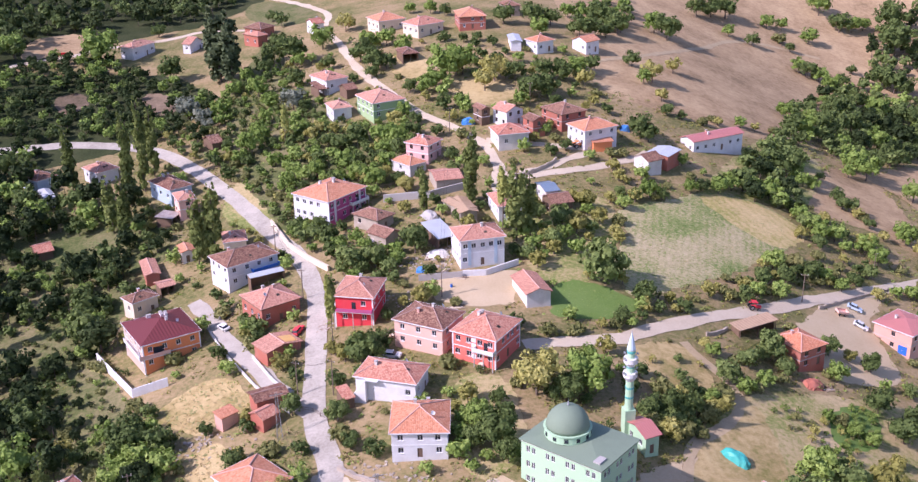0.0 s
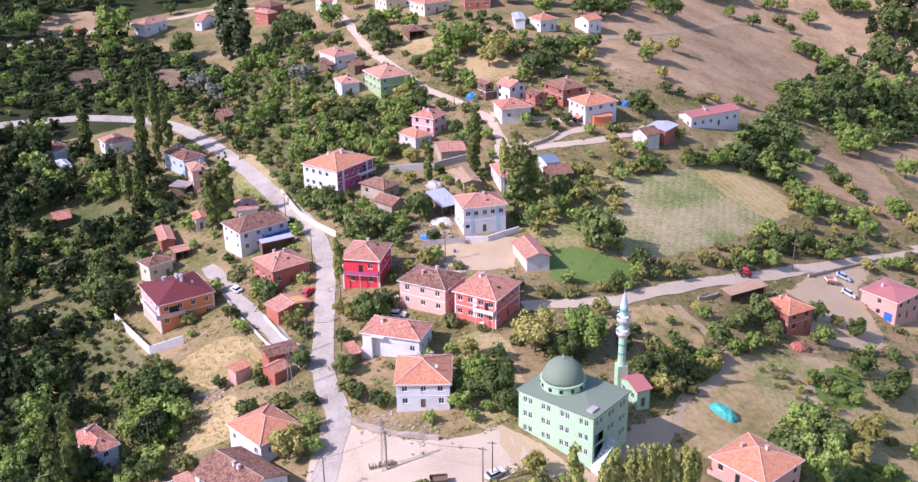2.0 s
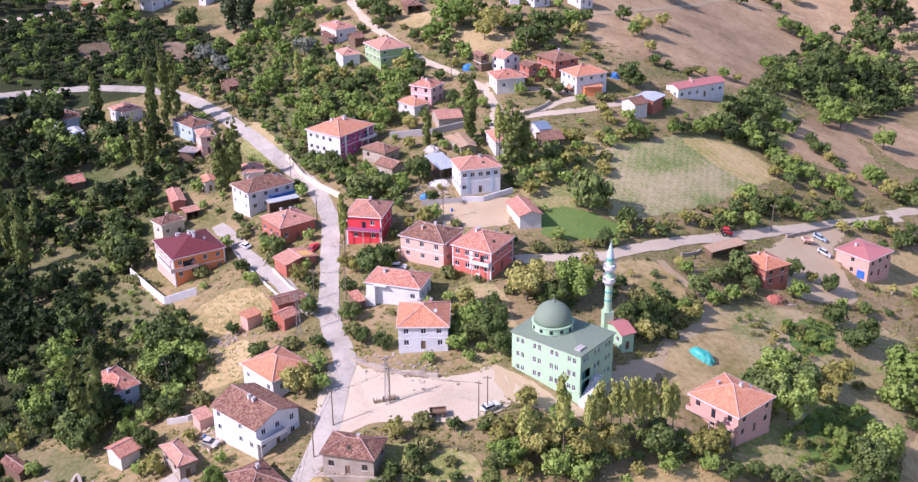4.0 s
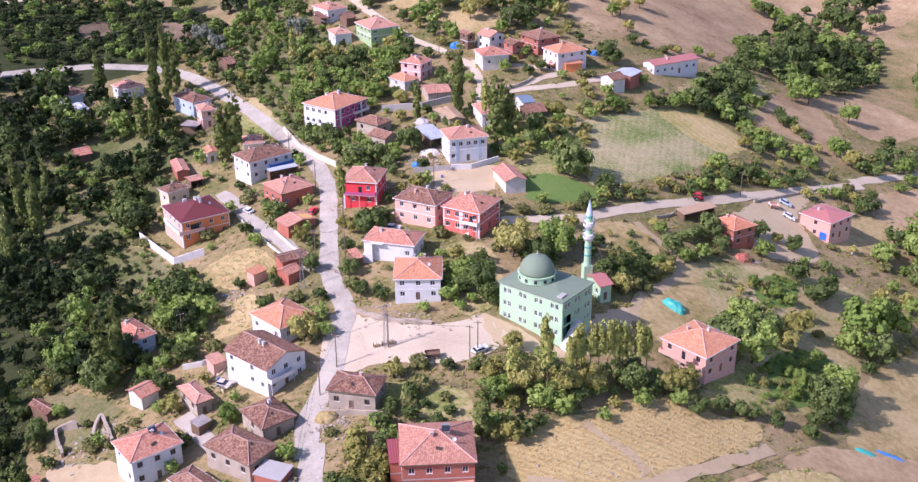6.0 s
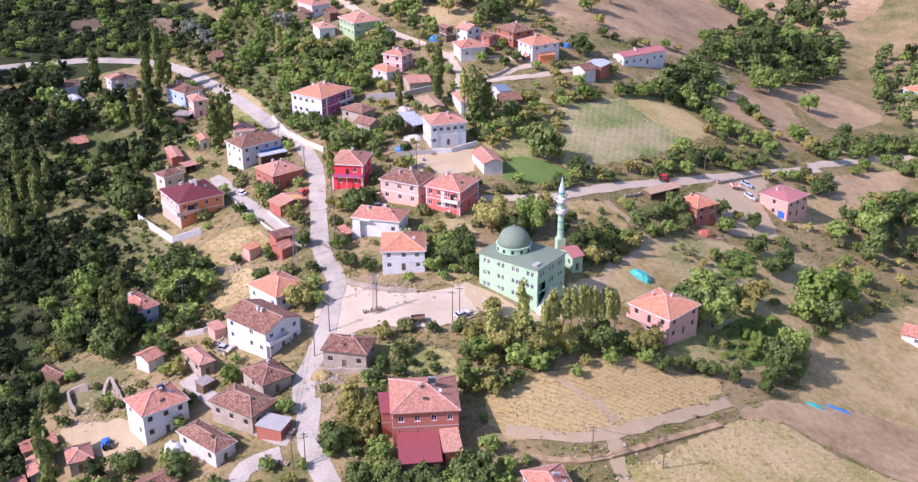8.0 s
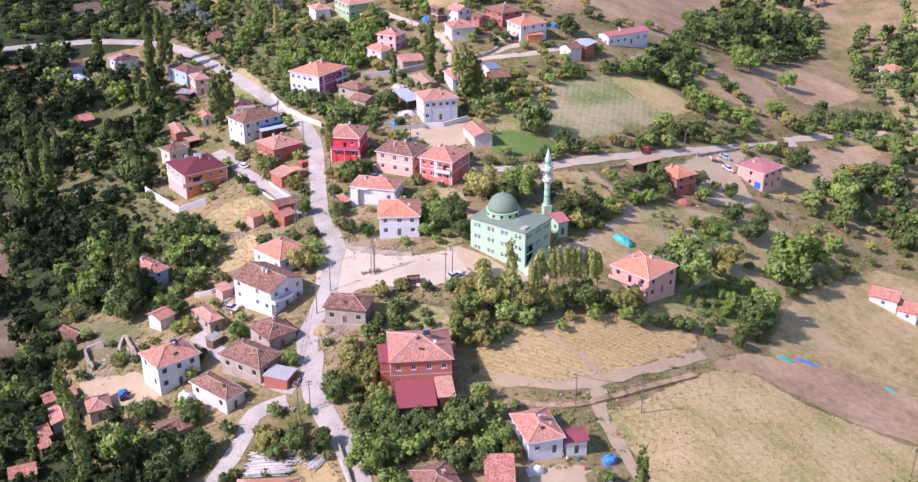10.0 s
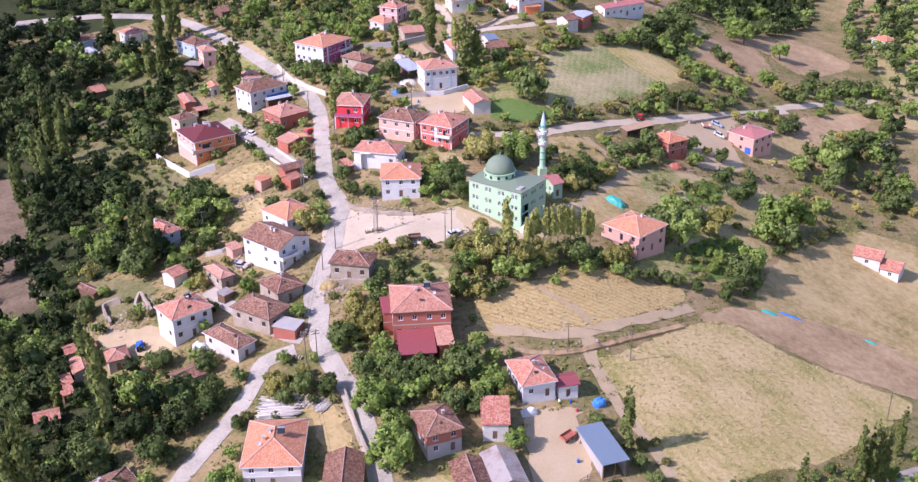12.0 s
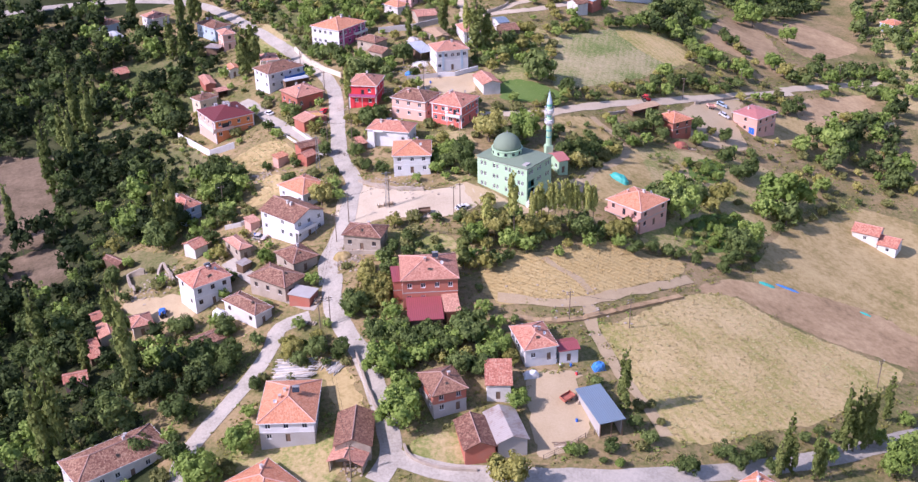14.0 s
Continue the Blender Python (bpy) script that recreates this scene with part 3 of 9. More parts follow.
def house_extras(hs, extra, ww, dd, low, h, sh, storeys, rail, front=0):
    """Balconies round a corner, facade panels, outside stairs, garage doors and porches."""
    if front in (1, 3):
        ww, dd = dd, ww
    turned = pose(0, 0, 0, 0, 0, front * 90)

    def piece(name, shape, mat, parent, label=""):
        shape.v = [turned @ Vector(p) for p in shape.v]
        return part(name, shape, mat, parent, label)
    fx, fy = -ww / 2, -dd / 2
    if "corner" in extra:
        for k in range(1, storeys):
            zb = k * sh
            slab = piece("balcony", Shape().box(fx - 1.2, fy - 1.0, zb - 0.16, fx - 0.06, dd * 0.3, zb).box(fx - 0.057, fy - 1.0, zb - 0.16, -ww * 0.05, fy - 0.06, zb), WALL["white"], hs, "white corner balcony")
            piece("balcony_rail", Shape().box(fx - 1.2, fy - 1.0, zb + 0.003, fx - 1.08, dd * 0.3, zb + 0.9), WALL["white"], slab)
            piece("balcony_rail", Shape().box(fx - 1.077, fy - 1.0, zb + 0.003, -ww * 0.05, fy - 0.88, zb + 0.9), WALL[rail], slab)
            piece("balcony_post", Shape().box(fx - 1.15, fy - 0.95, zb + 0.903, fx - 0.95, fy - 0.75, min(h, zb + sh) - 0.05), WALL["white"], slab)
            piece("balcony_door", Shape().box(-ww * 0.32, fy - 0.05, zb + 0.02, -ww * 0.14, fy - 0.012, zb + 2.1), GLASS, hs)
    if "panels" in extra:
        n = max(2, int(ww / 2.3))
        for i in (1, n - 1) if n > 2 else (1,):
            u = i * ww / n - ww / 2
            piece("facade_panel", Shape().box(u - 0.42, fy - 0.06, 0.2, u + 0.42, fy - 0.012, h - 0.15), WALL[rail], hs, "pale facade panel")
        n = max(2, int(dd / 2.3))
        u = dd / 2 - dd / n
        piece("facade_panel", Shape().box(ww / 2 + 0.012, u - 0.4, 0.2, ww / 2 + 0.06, u + 0.4, h - 0.15), WALL[rail], hs, "pale facade panel")
    if "mid_panel" in extra:
        n = max(2, int(ww / 2.3))
        u = (n // 2) * ww / n - ww / 2
        for k in range(4):
            za = 0.9 + (h - 1.2) * k / 4
            piece("facade_panel", Shape().box(u - 0.55, fy - 0.09, za, u + 0.55, fy - 0.012, za + (h - 1.2) / 4 - 0.28), WALL["white"], hs, "white facade panel")
    for kind, b0, b1 in (("balcony_full", fx, -fx), ("balcony_right", 0.05 * ww, -fx)):
        if kind in extra:
            slab = piece("balcony", Shape().box(b0, fy - 1.3, sh - 0.16, b1, fy - 0.06, sh), WALL["grey"], hs)
            piece("balcony_rail", Shape().box(b0, fy - 1.3, sh + 0.003, b1, fy - 1.2, sh + 0.9).box(b0, fy - 1.197, sh + 0.003, b0 + 0.1, fy - 0.07, sh + 0.9).box(b1 - 0.1, fy - 1.197, sh + 0.003, b1, fy - 0.07, sh + 0.9), WALL[rail], slab)
            for px in (b0 + 0.15, (b0 + b1) / 2, b1 - 0.15):
                piece("balcony_post", Shape().box(px - 0.09, fy - 1.25, low, px + 0.09, fy - 1.07, sh - 0.165), WALL["grey"], slab)
            piece("balcony_door", Shape().box((b0 + b1) / 2 - 0.5, fy - 0.05, sh + 0.02, (b0 + b1) / 2 + 0.5, fy - 0.012, sh + 2.1), GLASS, hs)
    if "stairs" in extra:
        n = 12
        for k in range(n):
            piece("step", Shape().box(fx - 0.6 + k * 0.27, fy - 1.25, low, fx - 0.6 + (k + 1) * 0.27, fy - 0.12, (k + 1) * sh / n), WALL["white"], hs)
        piece("landing", Shape().box(fx - 0.6 + n * 0.27, fy - 1.25, sh - 0.18, fx + 5.4, fy - 0.12, sh), WALL["white"], hs)
    if "blue_doors" in extra:
        for k in range(2):
            a = ww / 2 - 3.4 + k * 1.25
            leaf = piece("garage_door", Shape().box(a, fy - 0.07, 0.05, a + 1.2, fy - 0.012, 2.4), WALL["blue"], hs, "bright blue metal door")
            piece("door_pull", Shape().box(a + (1.05 if k == 0 else 0.08), fy - 0.11, 1.1, a + (1.12 if k == 0 else 0.15), fy - 0.073, 1.35), STEEL, leaf)
    if "ochre_sheet" in extra:
        s, a = Shape(), (ww + 0.9) / 2
        for lift in (0.03, 0.09):
            s.v += [Vector((px, py, h + 0.12 + 0.2 * (a - px) + lift)) for px, py in ((0.15 * a, fy * 0.9), (0.8 * a, fy * 0.9), (0.8 * a, -fy * 0.3), (0.15 * a, -fy * 0.3))]
        s.f += [(3, 2, 1, 0), (4, 5, 6, 7), (0, 1, 5, 4), (1, 2, 6, 5), (2, 3, 7, 6), (3, 0, 4, 7)]
        piece("roof_sheet", s, OCHRE, hs, "ochre yellow roof sheet")
    if "porch" in extra:
        roof = piece("porch_roof", Shape().box(-1.4, fy - 1.6, 2.5, 1.4, fy - 0.02, 2.64), WALL["grey"], hs)
        for px in (-1.3, 1.2):
            piece("porch_post", Shape().box(px, fy - 1.5, low, px + 0.12, fy - 1.38, 2.497), FRAME_WOOD, roof)


def house(x, y, turn, w, d, h, roof="hip", tile="red", wall="white", lower="", label="", name="house", category="house",
          pitch=0.42, over=0.45, windows=1, frame_kind="white", chimneys=1, balcony=0, drop=None, solar=0, open_front=False, base=0.0, trim=False, group="village houses", extra=(), rail="", front=0, faces={}, dish=0):
    z = ground(x, y)
    t = radians(turn)
    low = min(ground(x + sx * w / 2 * math.cos(t) - sy * d / 2 * math.sin(t), y + sx * w / 2 * math.sin(t) + sy * d / 2 * math.cos(t)) for sx in (-1, 1) for sy in (-1, 1)) - z - 0.4
    h += base
    rng = random.Random(int(x * 7 + y * 13))
    hs = thing(name, x, y, z, turn, label, category, group)
    ww, dd = w - 2 * over, d - 2 * over
    if ww < 1.5 or dd < 1.5:
        ww, dd = w * 0.8, d * 0.8
    storeys = max(1, round(h / 3.1))
    sh = h / storeys
    z1 = h - 0.02
    if open_front:
        s = Shape()
        for px in (-ww / 2, 0, ww / 2):
            s2 = Shape().box(px - 0.09, -dd / 2 - 0.09, low, px + 0.09, -dd / 2 + 0.09, z1)
            part("post", s2, FRAME_WOOD, hs)
        s.box(-ww / 2, dd / 2 - 0.15, low, ww / 2, dd / 2, z1)
        s.box(-ww / 2, -dd / 2 + 0.4, low, -ww / 2 + 0.15, dd / 2 - 0.15, z1)
        s.box(ww / 2 - 0.15, -dd / 2 + 0.4, low, ww / 2, dd / 2 - 0.15, z1)
        part("wall", s, WALL[wall], hs)
    else:
        for k in range(storeys):
            za, zb = (low if k == 0 else k * sh), (z1 if k == storeys - 1 else (k + 1) * sh)
            holes, spots = {}, []
            if windows:
                for side, length in ((0, ww), (1, dd), (3, dd)):
                    n = max(1, int(length / (3.3 if windows == 1 else 2.3)))
                    if storeys == 1 and h < 3.3:
                        n = max(1, n - 1)
                    for i in range(n):
                        if rng.random() < 0.12 and n > 1:
                            continue
                        c = (i + 0.5) * length / n - length / 2 + rng.uniform(-0.15, 0.15)
                        kind = frame_kind
                        wd, hh, sill = (1.25 if windows == 2 else 1.15), 1.3, k * sh + sh * 0.36
                        if k == 0 and ((side == 0 and i == n // 2) or windows == 3):
                            kind, wd, hh, sill = "door", 1.0, min(2.05, sh - 0.45), max(0.05, 0.0)
                        if sill + hh > zb - 0.1:
                            hh = zb - 0.12 - sill
                        if hh < 0.5:
                            continue
                        holes.setdefault(side, []).append((c, sill, wd, hh))
                        spots.append((side, length, c, sill, wd, hh, kind))
            mat = WALL[lower] if (lower and k == 0 and storeys > 1) else WALL[wall]
            plain = [side for side in range(4) if side not in faces]
            v, f = wall_ring(ww, dd, za, zb, holes, plain)
            mesh_object("wall", v, f, mat, hs)
            for side, paint in faces.items():
                v, f = wall_ring(ww, dd, za, zb, holes, (side,))
                tagged(mesh_object("wall", v, f, WALL[paint], hs), "wall face painted another colour")
            for side, length, c, sill, wd, hh, kind in spots:
                fr, pane, sill_me = opening_meshes(kind, wd, hh)
                ang = side * 90
                off = dd / 2 if side in (0, 2) else ww / 2
                m = pose(0, 0, 0, 0, 0, ang) @ pose(c, -off + 0.12, sill)
                o = shared("door" if kind == "door" else "window", fr, hs, m)
                shared("pane" if kind != "door" else "door_leaf", pane, o, Matrix())
                if kind != "door":
                    shared("sill", sill_me, o, Matrix())
            if storeys > 1 and k:
                band = Shape()
                for sx0, sy0, sx1, sy1 in ((-ww / 2 - 0.05, -dd / 2 - 0.05, ww / 2 + 0.05, -dd / 2 - 0.003), (-ww / 2 - 0.05, -dd / 2 - 0.003, -ww / 2 - 0.003, dd / 2), (ww / 2 + 0.003, -dd / 2 - 0.003, ww / 2 + 0.05, dd / 2)):
                    band.box(sx0, sy0, k * sh - 0.1, sx1, sy1, k * sh + 0.1)
                part("string_course", band, FRAME_WHITE if wall not in ("brick", "palebrick", "stone") else WALL["grey"], hs)
    if trim:
        for sx in (-1, 1):
            for sy in (-1, 1):
                x0, y0 = sx * (ww / 2 + 0.04), sy * (dd / 2 + 0.04)
                part("corner_trim", Shape().box(min(x0, x0 - sx * 0.3), min(y0, y0 - sy * 0.3), low, max(x0, x0 - sx * 0.3), max(y0, y0 - sy * 0.3), h - 0.03), FRAME_WHITE, hs, "white corner trim")
    v, f, uv, ridges, rise = roof_mesh(roof, w, d, pitch)
    up = Matrix.Translation((0, 0, h + 0.12))
    r = mesh_object("roof", v, f, ROOF[tile], hs, up, uv)
    if roof in ("gx", "gy") and not open_front:
        for s in (-1, 1):
            g = Shape()
            n = 0
            if roof == "gy":
                tri = [(-ww / 2, 0), (ww / 2, 0), (0, pitch * ww / 2)]
                for yy in (s * dd / 2, s * (dd / 2 - 0.2)):
                    g.v += [Vector((px, yy, h - 0.02 + pz)) for px, pz in tri]
            else:
                tri = [(-dd / 2, 0), (dd / 2, 0), (0, pitch * dd / 2)]
                for xx in (s * ww / 2, s * (ww / 2 - 0.2)):
                    g.v += [Vector((xx, px, h - 0.02 + pz)) for px, pz in tri]
            g.f += [(n, n + 1, n + 2), (n + 5, n + 4, n + 3), (n, n + 3, n + 4, n + 1), (n + 1, n + 4, n + 5, n + 2), (n + 2, n + 5, n + 3, n)]
            part("gable", g, WALL[wall], hs)
    if roof == "hip" and not open_front:
        edge = Shape()
        for x0, y0, x1, y1 in ((-w / 2 - 0.05, -d / 2 - 0.05, w / 2 + 0.05, -d / 2 - 0.003), (-w / 2 - 0.05, d / 2 + 0.003, w / 2 + 0.05, d / 2 + 0.05),
                               (-w / 2 - 0.05, -d / 2 - 0.002, -w / 2 - 0.003, d / 2 + 0.002), (w / 2 + 0.003, -d / 2 - 0.002, w / 2 + 0.05, d / 2 + 0.002)):
            edge.box(x0, y0, -0.2, x1, y1, 0.02)
        part("fascia", edge, FRAME_WHITE if wall not in ("stone", "brick", "wood") else FRAME_WOOD, r, "painted eaves board")
    if dish:
        a = rng.uniform(-0.3, 0.3)
        dx, dy = w * 0.22 * dish, -d * 0.18
        dz = h + 0.12 + pitch * (min(w, d) / 2 - max(abs(dx) - max(w - d, 0) / 2, abs(dy) - max(d - w, 0) / 2, 0))
        mast = part("dish_mast", Shape().tube((dx, dy, dz - 0.3), (dx, dy, dz + 0.7), 0.03), STEEL, hs)
        bowl = Shape()
        bowl.lathe([(0.03, 0.0), (0.25, 0.03), (0.42, 0.1), (0.44, 0.12), (0.4, 0.125), (0.24, 0.06), (0.03, 0.03)], 14)
        tip = pose(dx, dy - 0.05, dz + 0.7, 60, 0, 20 + 40 * a)
        bowl.v = [tip @ p for p in bowl.v]
        part("satellite_dish", bowl, WALL["white"], mast, "white satellite dish")
    if tile in RIDGE and ridges:
        s = Shape()
        for p, q in ridges:
            if (q - p).length > 0.2:
                s.tube(p + Vector((0, 0, 0.03)), q + Vector((0, 0, 0.03)), 0.13, 0.13, 6)
        part("ridge_tiles", s, RIDGE[tile], r)
    for c in range(chimneys):
        side = -1 if rng.random() < 0.5 else 1
        cx, cy = (side * w * rng.uniform(0.05, 0.18), rng.uniform(-0.1, 0.3) * d) if roof != "gx" else (rng.uniform(-0.3, 0.3) * w, side * d * rng.uniform(0.05, 0.18))
        edge = min(w / 2 - abs(cx), d / 2 - abs(cy)) if roof == "hip" else ((w / 2 - abs(cx)) if roof == "gy" else d / 2 - abs(cy))
        cz = h + 0.1 + pitch * max(edge, 0)
        if roof == "hip":
            cz = min(cz, h + 0.1 + rise)
        s = Shape().box(cx - 0.28, cy - 0.28, cz - 0.3, cx + 0.28, cy + 0.28, cz + 0.85)
        ch = part("chimney", s, WALL["white" if chimneys > 3 else ("palebrick" if rng.random() < 0.5 else "dirtywhite")], hs)
        part("chimney_cap", Shape().box(cx - 0.38, cy - 0.38, cz + 0.852, cx + 0.38, cy + 0.38, cz + 0.95), WALL["grey"], ch)
    if tile in ("old", "brown", "pink", "red") and roof == "hip" and min(w, d) > 6:
        for k in range(rng.choice((1, 1, 2))):
            cx, cy = rng.uniform(-0.12, 0.12) * w, -d * rng.uniform(0.22, 0.32)
            cz = h + 0.12 + pitch * (d / 2 + cy)
            hatch = part("roof_hatch", Shape().box(-0.4, -0.35, -0.1, 0.4, 0.35, 0.12, pose(cx, cy, cz, math.degrees(math.atan(pitch)), 0, 0)), WALL["wood"], hs)
            part("hatch_opening", Shape().box(-0.28, -0.25, 0.122, 0.28, 0.25, 0.15, pose(cx, cy, cz, math.degrees(math.atan(pitch)), 0, 0)), DARK, hatch)
    if balcony:
        zb = sh if storeys > 1 else 0.9
        bx0, bx1 = ((-ww / 2, ww * 0.1), (-ww * 0.05, ww / 2), (-ww / 2, ww / 2))[balcony - 1]
        s = Shape().box(bx0, -dd / 2 - 1.4, zb - 0.16, bx1, -dd / 2 - 0.003, zb)
        bal = part("balcony", s, WALL["grey"], hs)
        part("balcony_rail", Shape().box(bx0, -dd / 2 - 1.4, zb + 0.003, bx1, -dd / 2 - 1.3, zb + 0.95).box(bx0, -dd / 2 - 1.297, zb + 0.003, bx0 + 0.1, -dd / 2 - 0.006, zb + 0.95).box(bx1 - 0.1, -dd / 2 - 1.297, zb + 0.003, bx1, -dd / 2 - 0.006, zb + 0.95), WALL[rail or ("white" if wall != "palebrick" else "palebrick")], bal)
        for px in (bx0 + 0.12, bx1 - 0.12):
            part("balcony_post", Shape().box(px - 0.1, -dd / 2 - 1.35, low, px + 0.1, -dd / 2 - 1.15, zb - 0.165), WALL["grey"], bal)
    for c in range(solar):
        cx = (c - (solar - 1) / 2) * 2.0 + w * 0.12
        cz = h + rise + 0.25
        hold = part("water_heater", Shape().tube((cx - 0.8, 0.4, cz + 0.75), (cx + 0.8, 0.4, cz + 0.75), 0.28, 0.28, 10), STEEL, hs, "steel rooftop water tank")
        part("collector", Shape().box(-0.8, -0.55, -0.04, 0.8, 0.75, 0.04, pose(cx, -0.35, cz + 0.3, 32, 0, 0)), GLASS, hold)
        for px in (cx - 0.7, cx + 0.7):
            part("stand", Shape().tube((px, 0.4, cz - 0.6), (px, 0.4, cz + 0.5), 0.04), STEEL, hold)
    if extra:
        house_extras(hs, extra, ww, dd, low, h, sh, storeys, rail or "white", front)
    return hs

# ---- trees ----
def quad_mesh(name, quads, mat):
    """A mesh of loose four-cornered leaves from an array (n, 4, 3)."""
    n = len(quads)
    me = bpy.data.meshes.new(name)
    me.vertices.add(n * 4)
    me.vertices.foreach_set("co", quads.astype(np.float32).ravel())
    me.loops.add(n * 4)
    me.loops.foreach_set("vertex_index", np.arange(n * 4, dtype=np.int32))
    me.polygons.add(n)
    me.polygons.foreach_set("loop_start", np.arange(0, n * 4, 4, dtype=np.int32))
    me.materials.append(mat)
    me.update()
    me.validate()
    return me


def leaves(rng, lobes, count, size, flat=0.38, squash=1.0, core=0.0):
    """Leaf sprays on the skins of a heap of lobes (x, y, z, radius), turned mostly outwards."""
    lobes = np.array(lobes)
    pick = rng.choice(len(lobes), count, p=lobes[:, 3] ** 2 / (lobes[:, 3] ** 2).sum())
    out = rng.normal(size=(count, 3))
    out[:, 2] += 0.3
    out /= np.linalg.norm(out, axis=1)[:, None]
    c = lobes[pick, :3] + out * (lobes[pick, 3] * rng.uniform(0.62, 1.12, count))[:, None] * np.array((1, 1, squash))
    away = (c - np.average(lobes[:, :3], axis=0, weights=lobes[:, 3])) / np.array((1, 1, max(squash, 0.3) if squash == 1.0 else 1e3))
    away /= np.linalg.norm(away, axis=1)[:, None] + 1e-6
    nrm = out * 0.6 + away * 0.6 + rng.normal(size=(count, 3)) * flat
    nrm /= np.linalg.norm(nrm, axis=1)[:, None]
    u = np.cross(nrm, rng.normal(size=(count, 3)))
    u /= np.linalg.norm(u, axis=1)[:, None]
    v = np.cross(nrm, u)
    s = size * rng.uniform(0.6, 1.35, count)[:, None]
    u, v, drop = u * s, v * s * 0.75, nrm * s * -0.25
    spray = np.stack([c - u + drop, c - v, c + u + drop, c + v], axis=1)
    return np.concatenate([spray, cores(rng, lobes[::2], squash, core)]) if core else spray


def cores(rng, lobes, squash=1.0, core=0.4):
    """A turned block added inside each lobe to stop light, for its close mass of twigs and leaves."""
    k = np.array([(-1, -1, -1), (1, -1, -1), (1, 1, -1), (-1, 1, -1), (-1, -1, 1), (1, -1, 1), (1, 1, 1), (-1, 1, 1)], dtype=float)
    sides = np.array([(0, 3, 2, 1), (4, 5, 6, 7), (0, 1, 5, 4), (1, 2, 6, 5), (2, 3, 7, 6), (3, 0, 4, 7)])
    out = []
    for x, y, z, r in lobes:
        q, _ = np.linalg.qr(rng.normal(size=(3, 3)))
        if np.linalg.det(q) < 0:
            q[:, 0] *= -1
        out.append((((k * core * r) @ q.T) * (1, 1, squash) + (x, y, z))[sides])
    return np.concatenate(out)


def broad_lobes(rng, n=22, tall=1.0):
    lobes = [(0, 0, 1.0 * tall, 0.6)]
    lean = rng.uniform(-0.15, 0.15, 2)
    for k in range(n):
        a, e = 2.4 * k + rng.uniform(-0.5, 0.5), rng.uniform(-0.6, 0.95)
        r = rng.uniform(0.2, 0.4)
        q = (1.0 - r) * math.sqrt(max(0.05, 1 - (e * 0.8) ** 2)) * rng.uniform(0.75, 1.2)
        lobes.append((q * math.cos(a) + lean[0] * e, q * math.sin(a) + lean[1] * e, (1.0 + e * 0.66) * tall, r))
    return lobes


def poplar_lobes(rng, n=22, foot=0.06):
    lobes = []
    for k in range(n):
        t = (k + 0.5) / n
        r = (0.10 + 0.36 * math.sin(math.pi * min(1, 0.12 + 0.95 * t)) ** 0.8)
        a = rng.uniform(0, 6.28)
        lobes.append((0.36 * math.cos(a), 0.36 * math.sin(a), foot + (0.97 - foot) * t, r))
    return lobes


def trunk_mesh(rng, name, height, r0, limbs):
    s = Shape().tube((0, 0, -0.15), (0.02, 0.01, height * 0.6), r0, r0 * 0.75, 7).tube((0.02, 0.01, height * 0.6), (0.0, 0.04, height), r0 * 0.75, r0 * 0.3, 6)
    for k in range(limbs):
        a, z = 6.28 * k / max(limbs, 1) + rng.uniform(-0.3, 0.3), height * rng.uniform(0.45, 0.65)
        s.tube((0, 0, z), (0.5 * math.cos(a), 0.5 * math.sin(a), z + rng.uniform(0.3, 0.55)), r0 * 0.5, r0 * 0.15, 5)
    me = bpy.data.meshes.new(name)
    me.from_pydata([tuple(v) for v in s.v], [], s.f)
    me.materials.append(BARK)
    return me


KINDS = {}
rg = np.random.default_rng(11)
NAMES = {"W": "dark green leafy tree with a rounded crown", "L": "fresh green leafy tree with a broad crown", "Y": "leafy tree with yellowing autumn foliage",
         "V": "deep green woodland tree with shade painted into its leaves", "O": "silvery grey-green willow with a soft crown", "S": "low olive-green shrub on the slope", "P": "tall slender green poplar", "Q": "slender poplar with thin pale foliage", "D": "very tall dark green poplar"}
for key, count in (("W", 4), ("V", 4), ("L", 3), ("Y", 3), ("O", 1), ("S", 2)):
    KINDS[key] = []
    for i in range(count):
        low_ = key == "S"
        lob = broad_lobes(rg, 20 + 2 * i, 0.62 if low_ else 1.0)
        q = leaves(rg, lob, 1700 if not low_ else 700, 0.076 if not low_ else 0.10, core=0.5)
        crown = quad_mesh("crown", q, LEAF[key])
        q = leaves(rg, lob, 900, 0.1, core=0.5)
        thin_ = quad_mesh("crown", q, LEAF[key])
        KINDS[key].append((crown, thin_, trunk_mesh(rg, "trunk", 0.9 if not low_ else 0.4, 0.065, 5), lob))
for key, count in (("P", 3), ("Q", 3), ("D", 1)):
    KINDS[key] = []
    for i in range(count):
        lob = poplar_lobes(rg, 40, 0.42 if key == "Q" else 0.06)
        q = leaves(rg, lob, {"P": 1800, "Q": 1300, "D": 2300}[key], 0.17, 0.45, 0.11)
        q[:, :, 2] = q[:, :, 2].mean(axis=1, keepdims=True) + (q[:, :, 2] - q[:, :, 2].mean(axis=1, keepdims=True)) * 0.14
        KINDS[key].append((quad_mesh("crown", q, LEAF[key]), None, trunk_mesh(rg, "trunk", 0.93, 0.1, 0), lob))
grow = random.Random(5)


FAR_TREES = []   # trees of the far slopes, joined into one spread of greenery


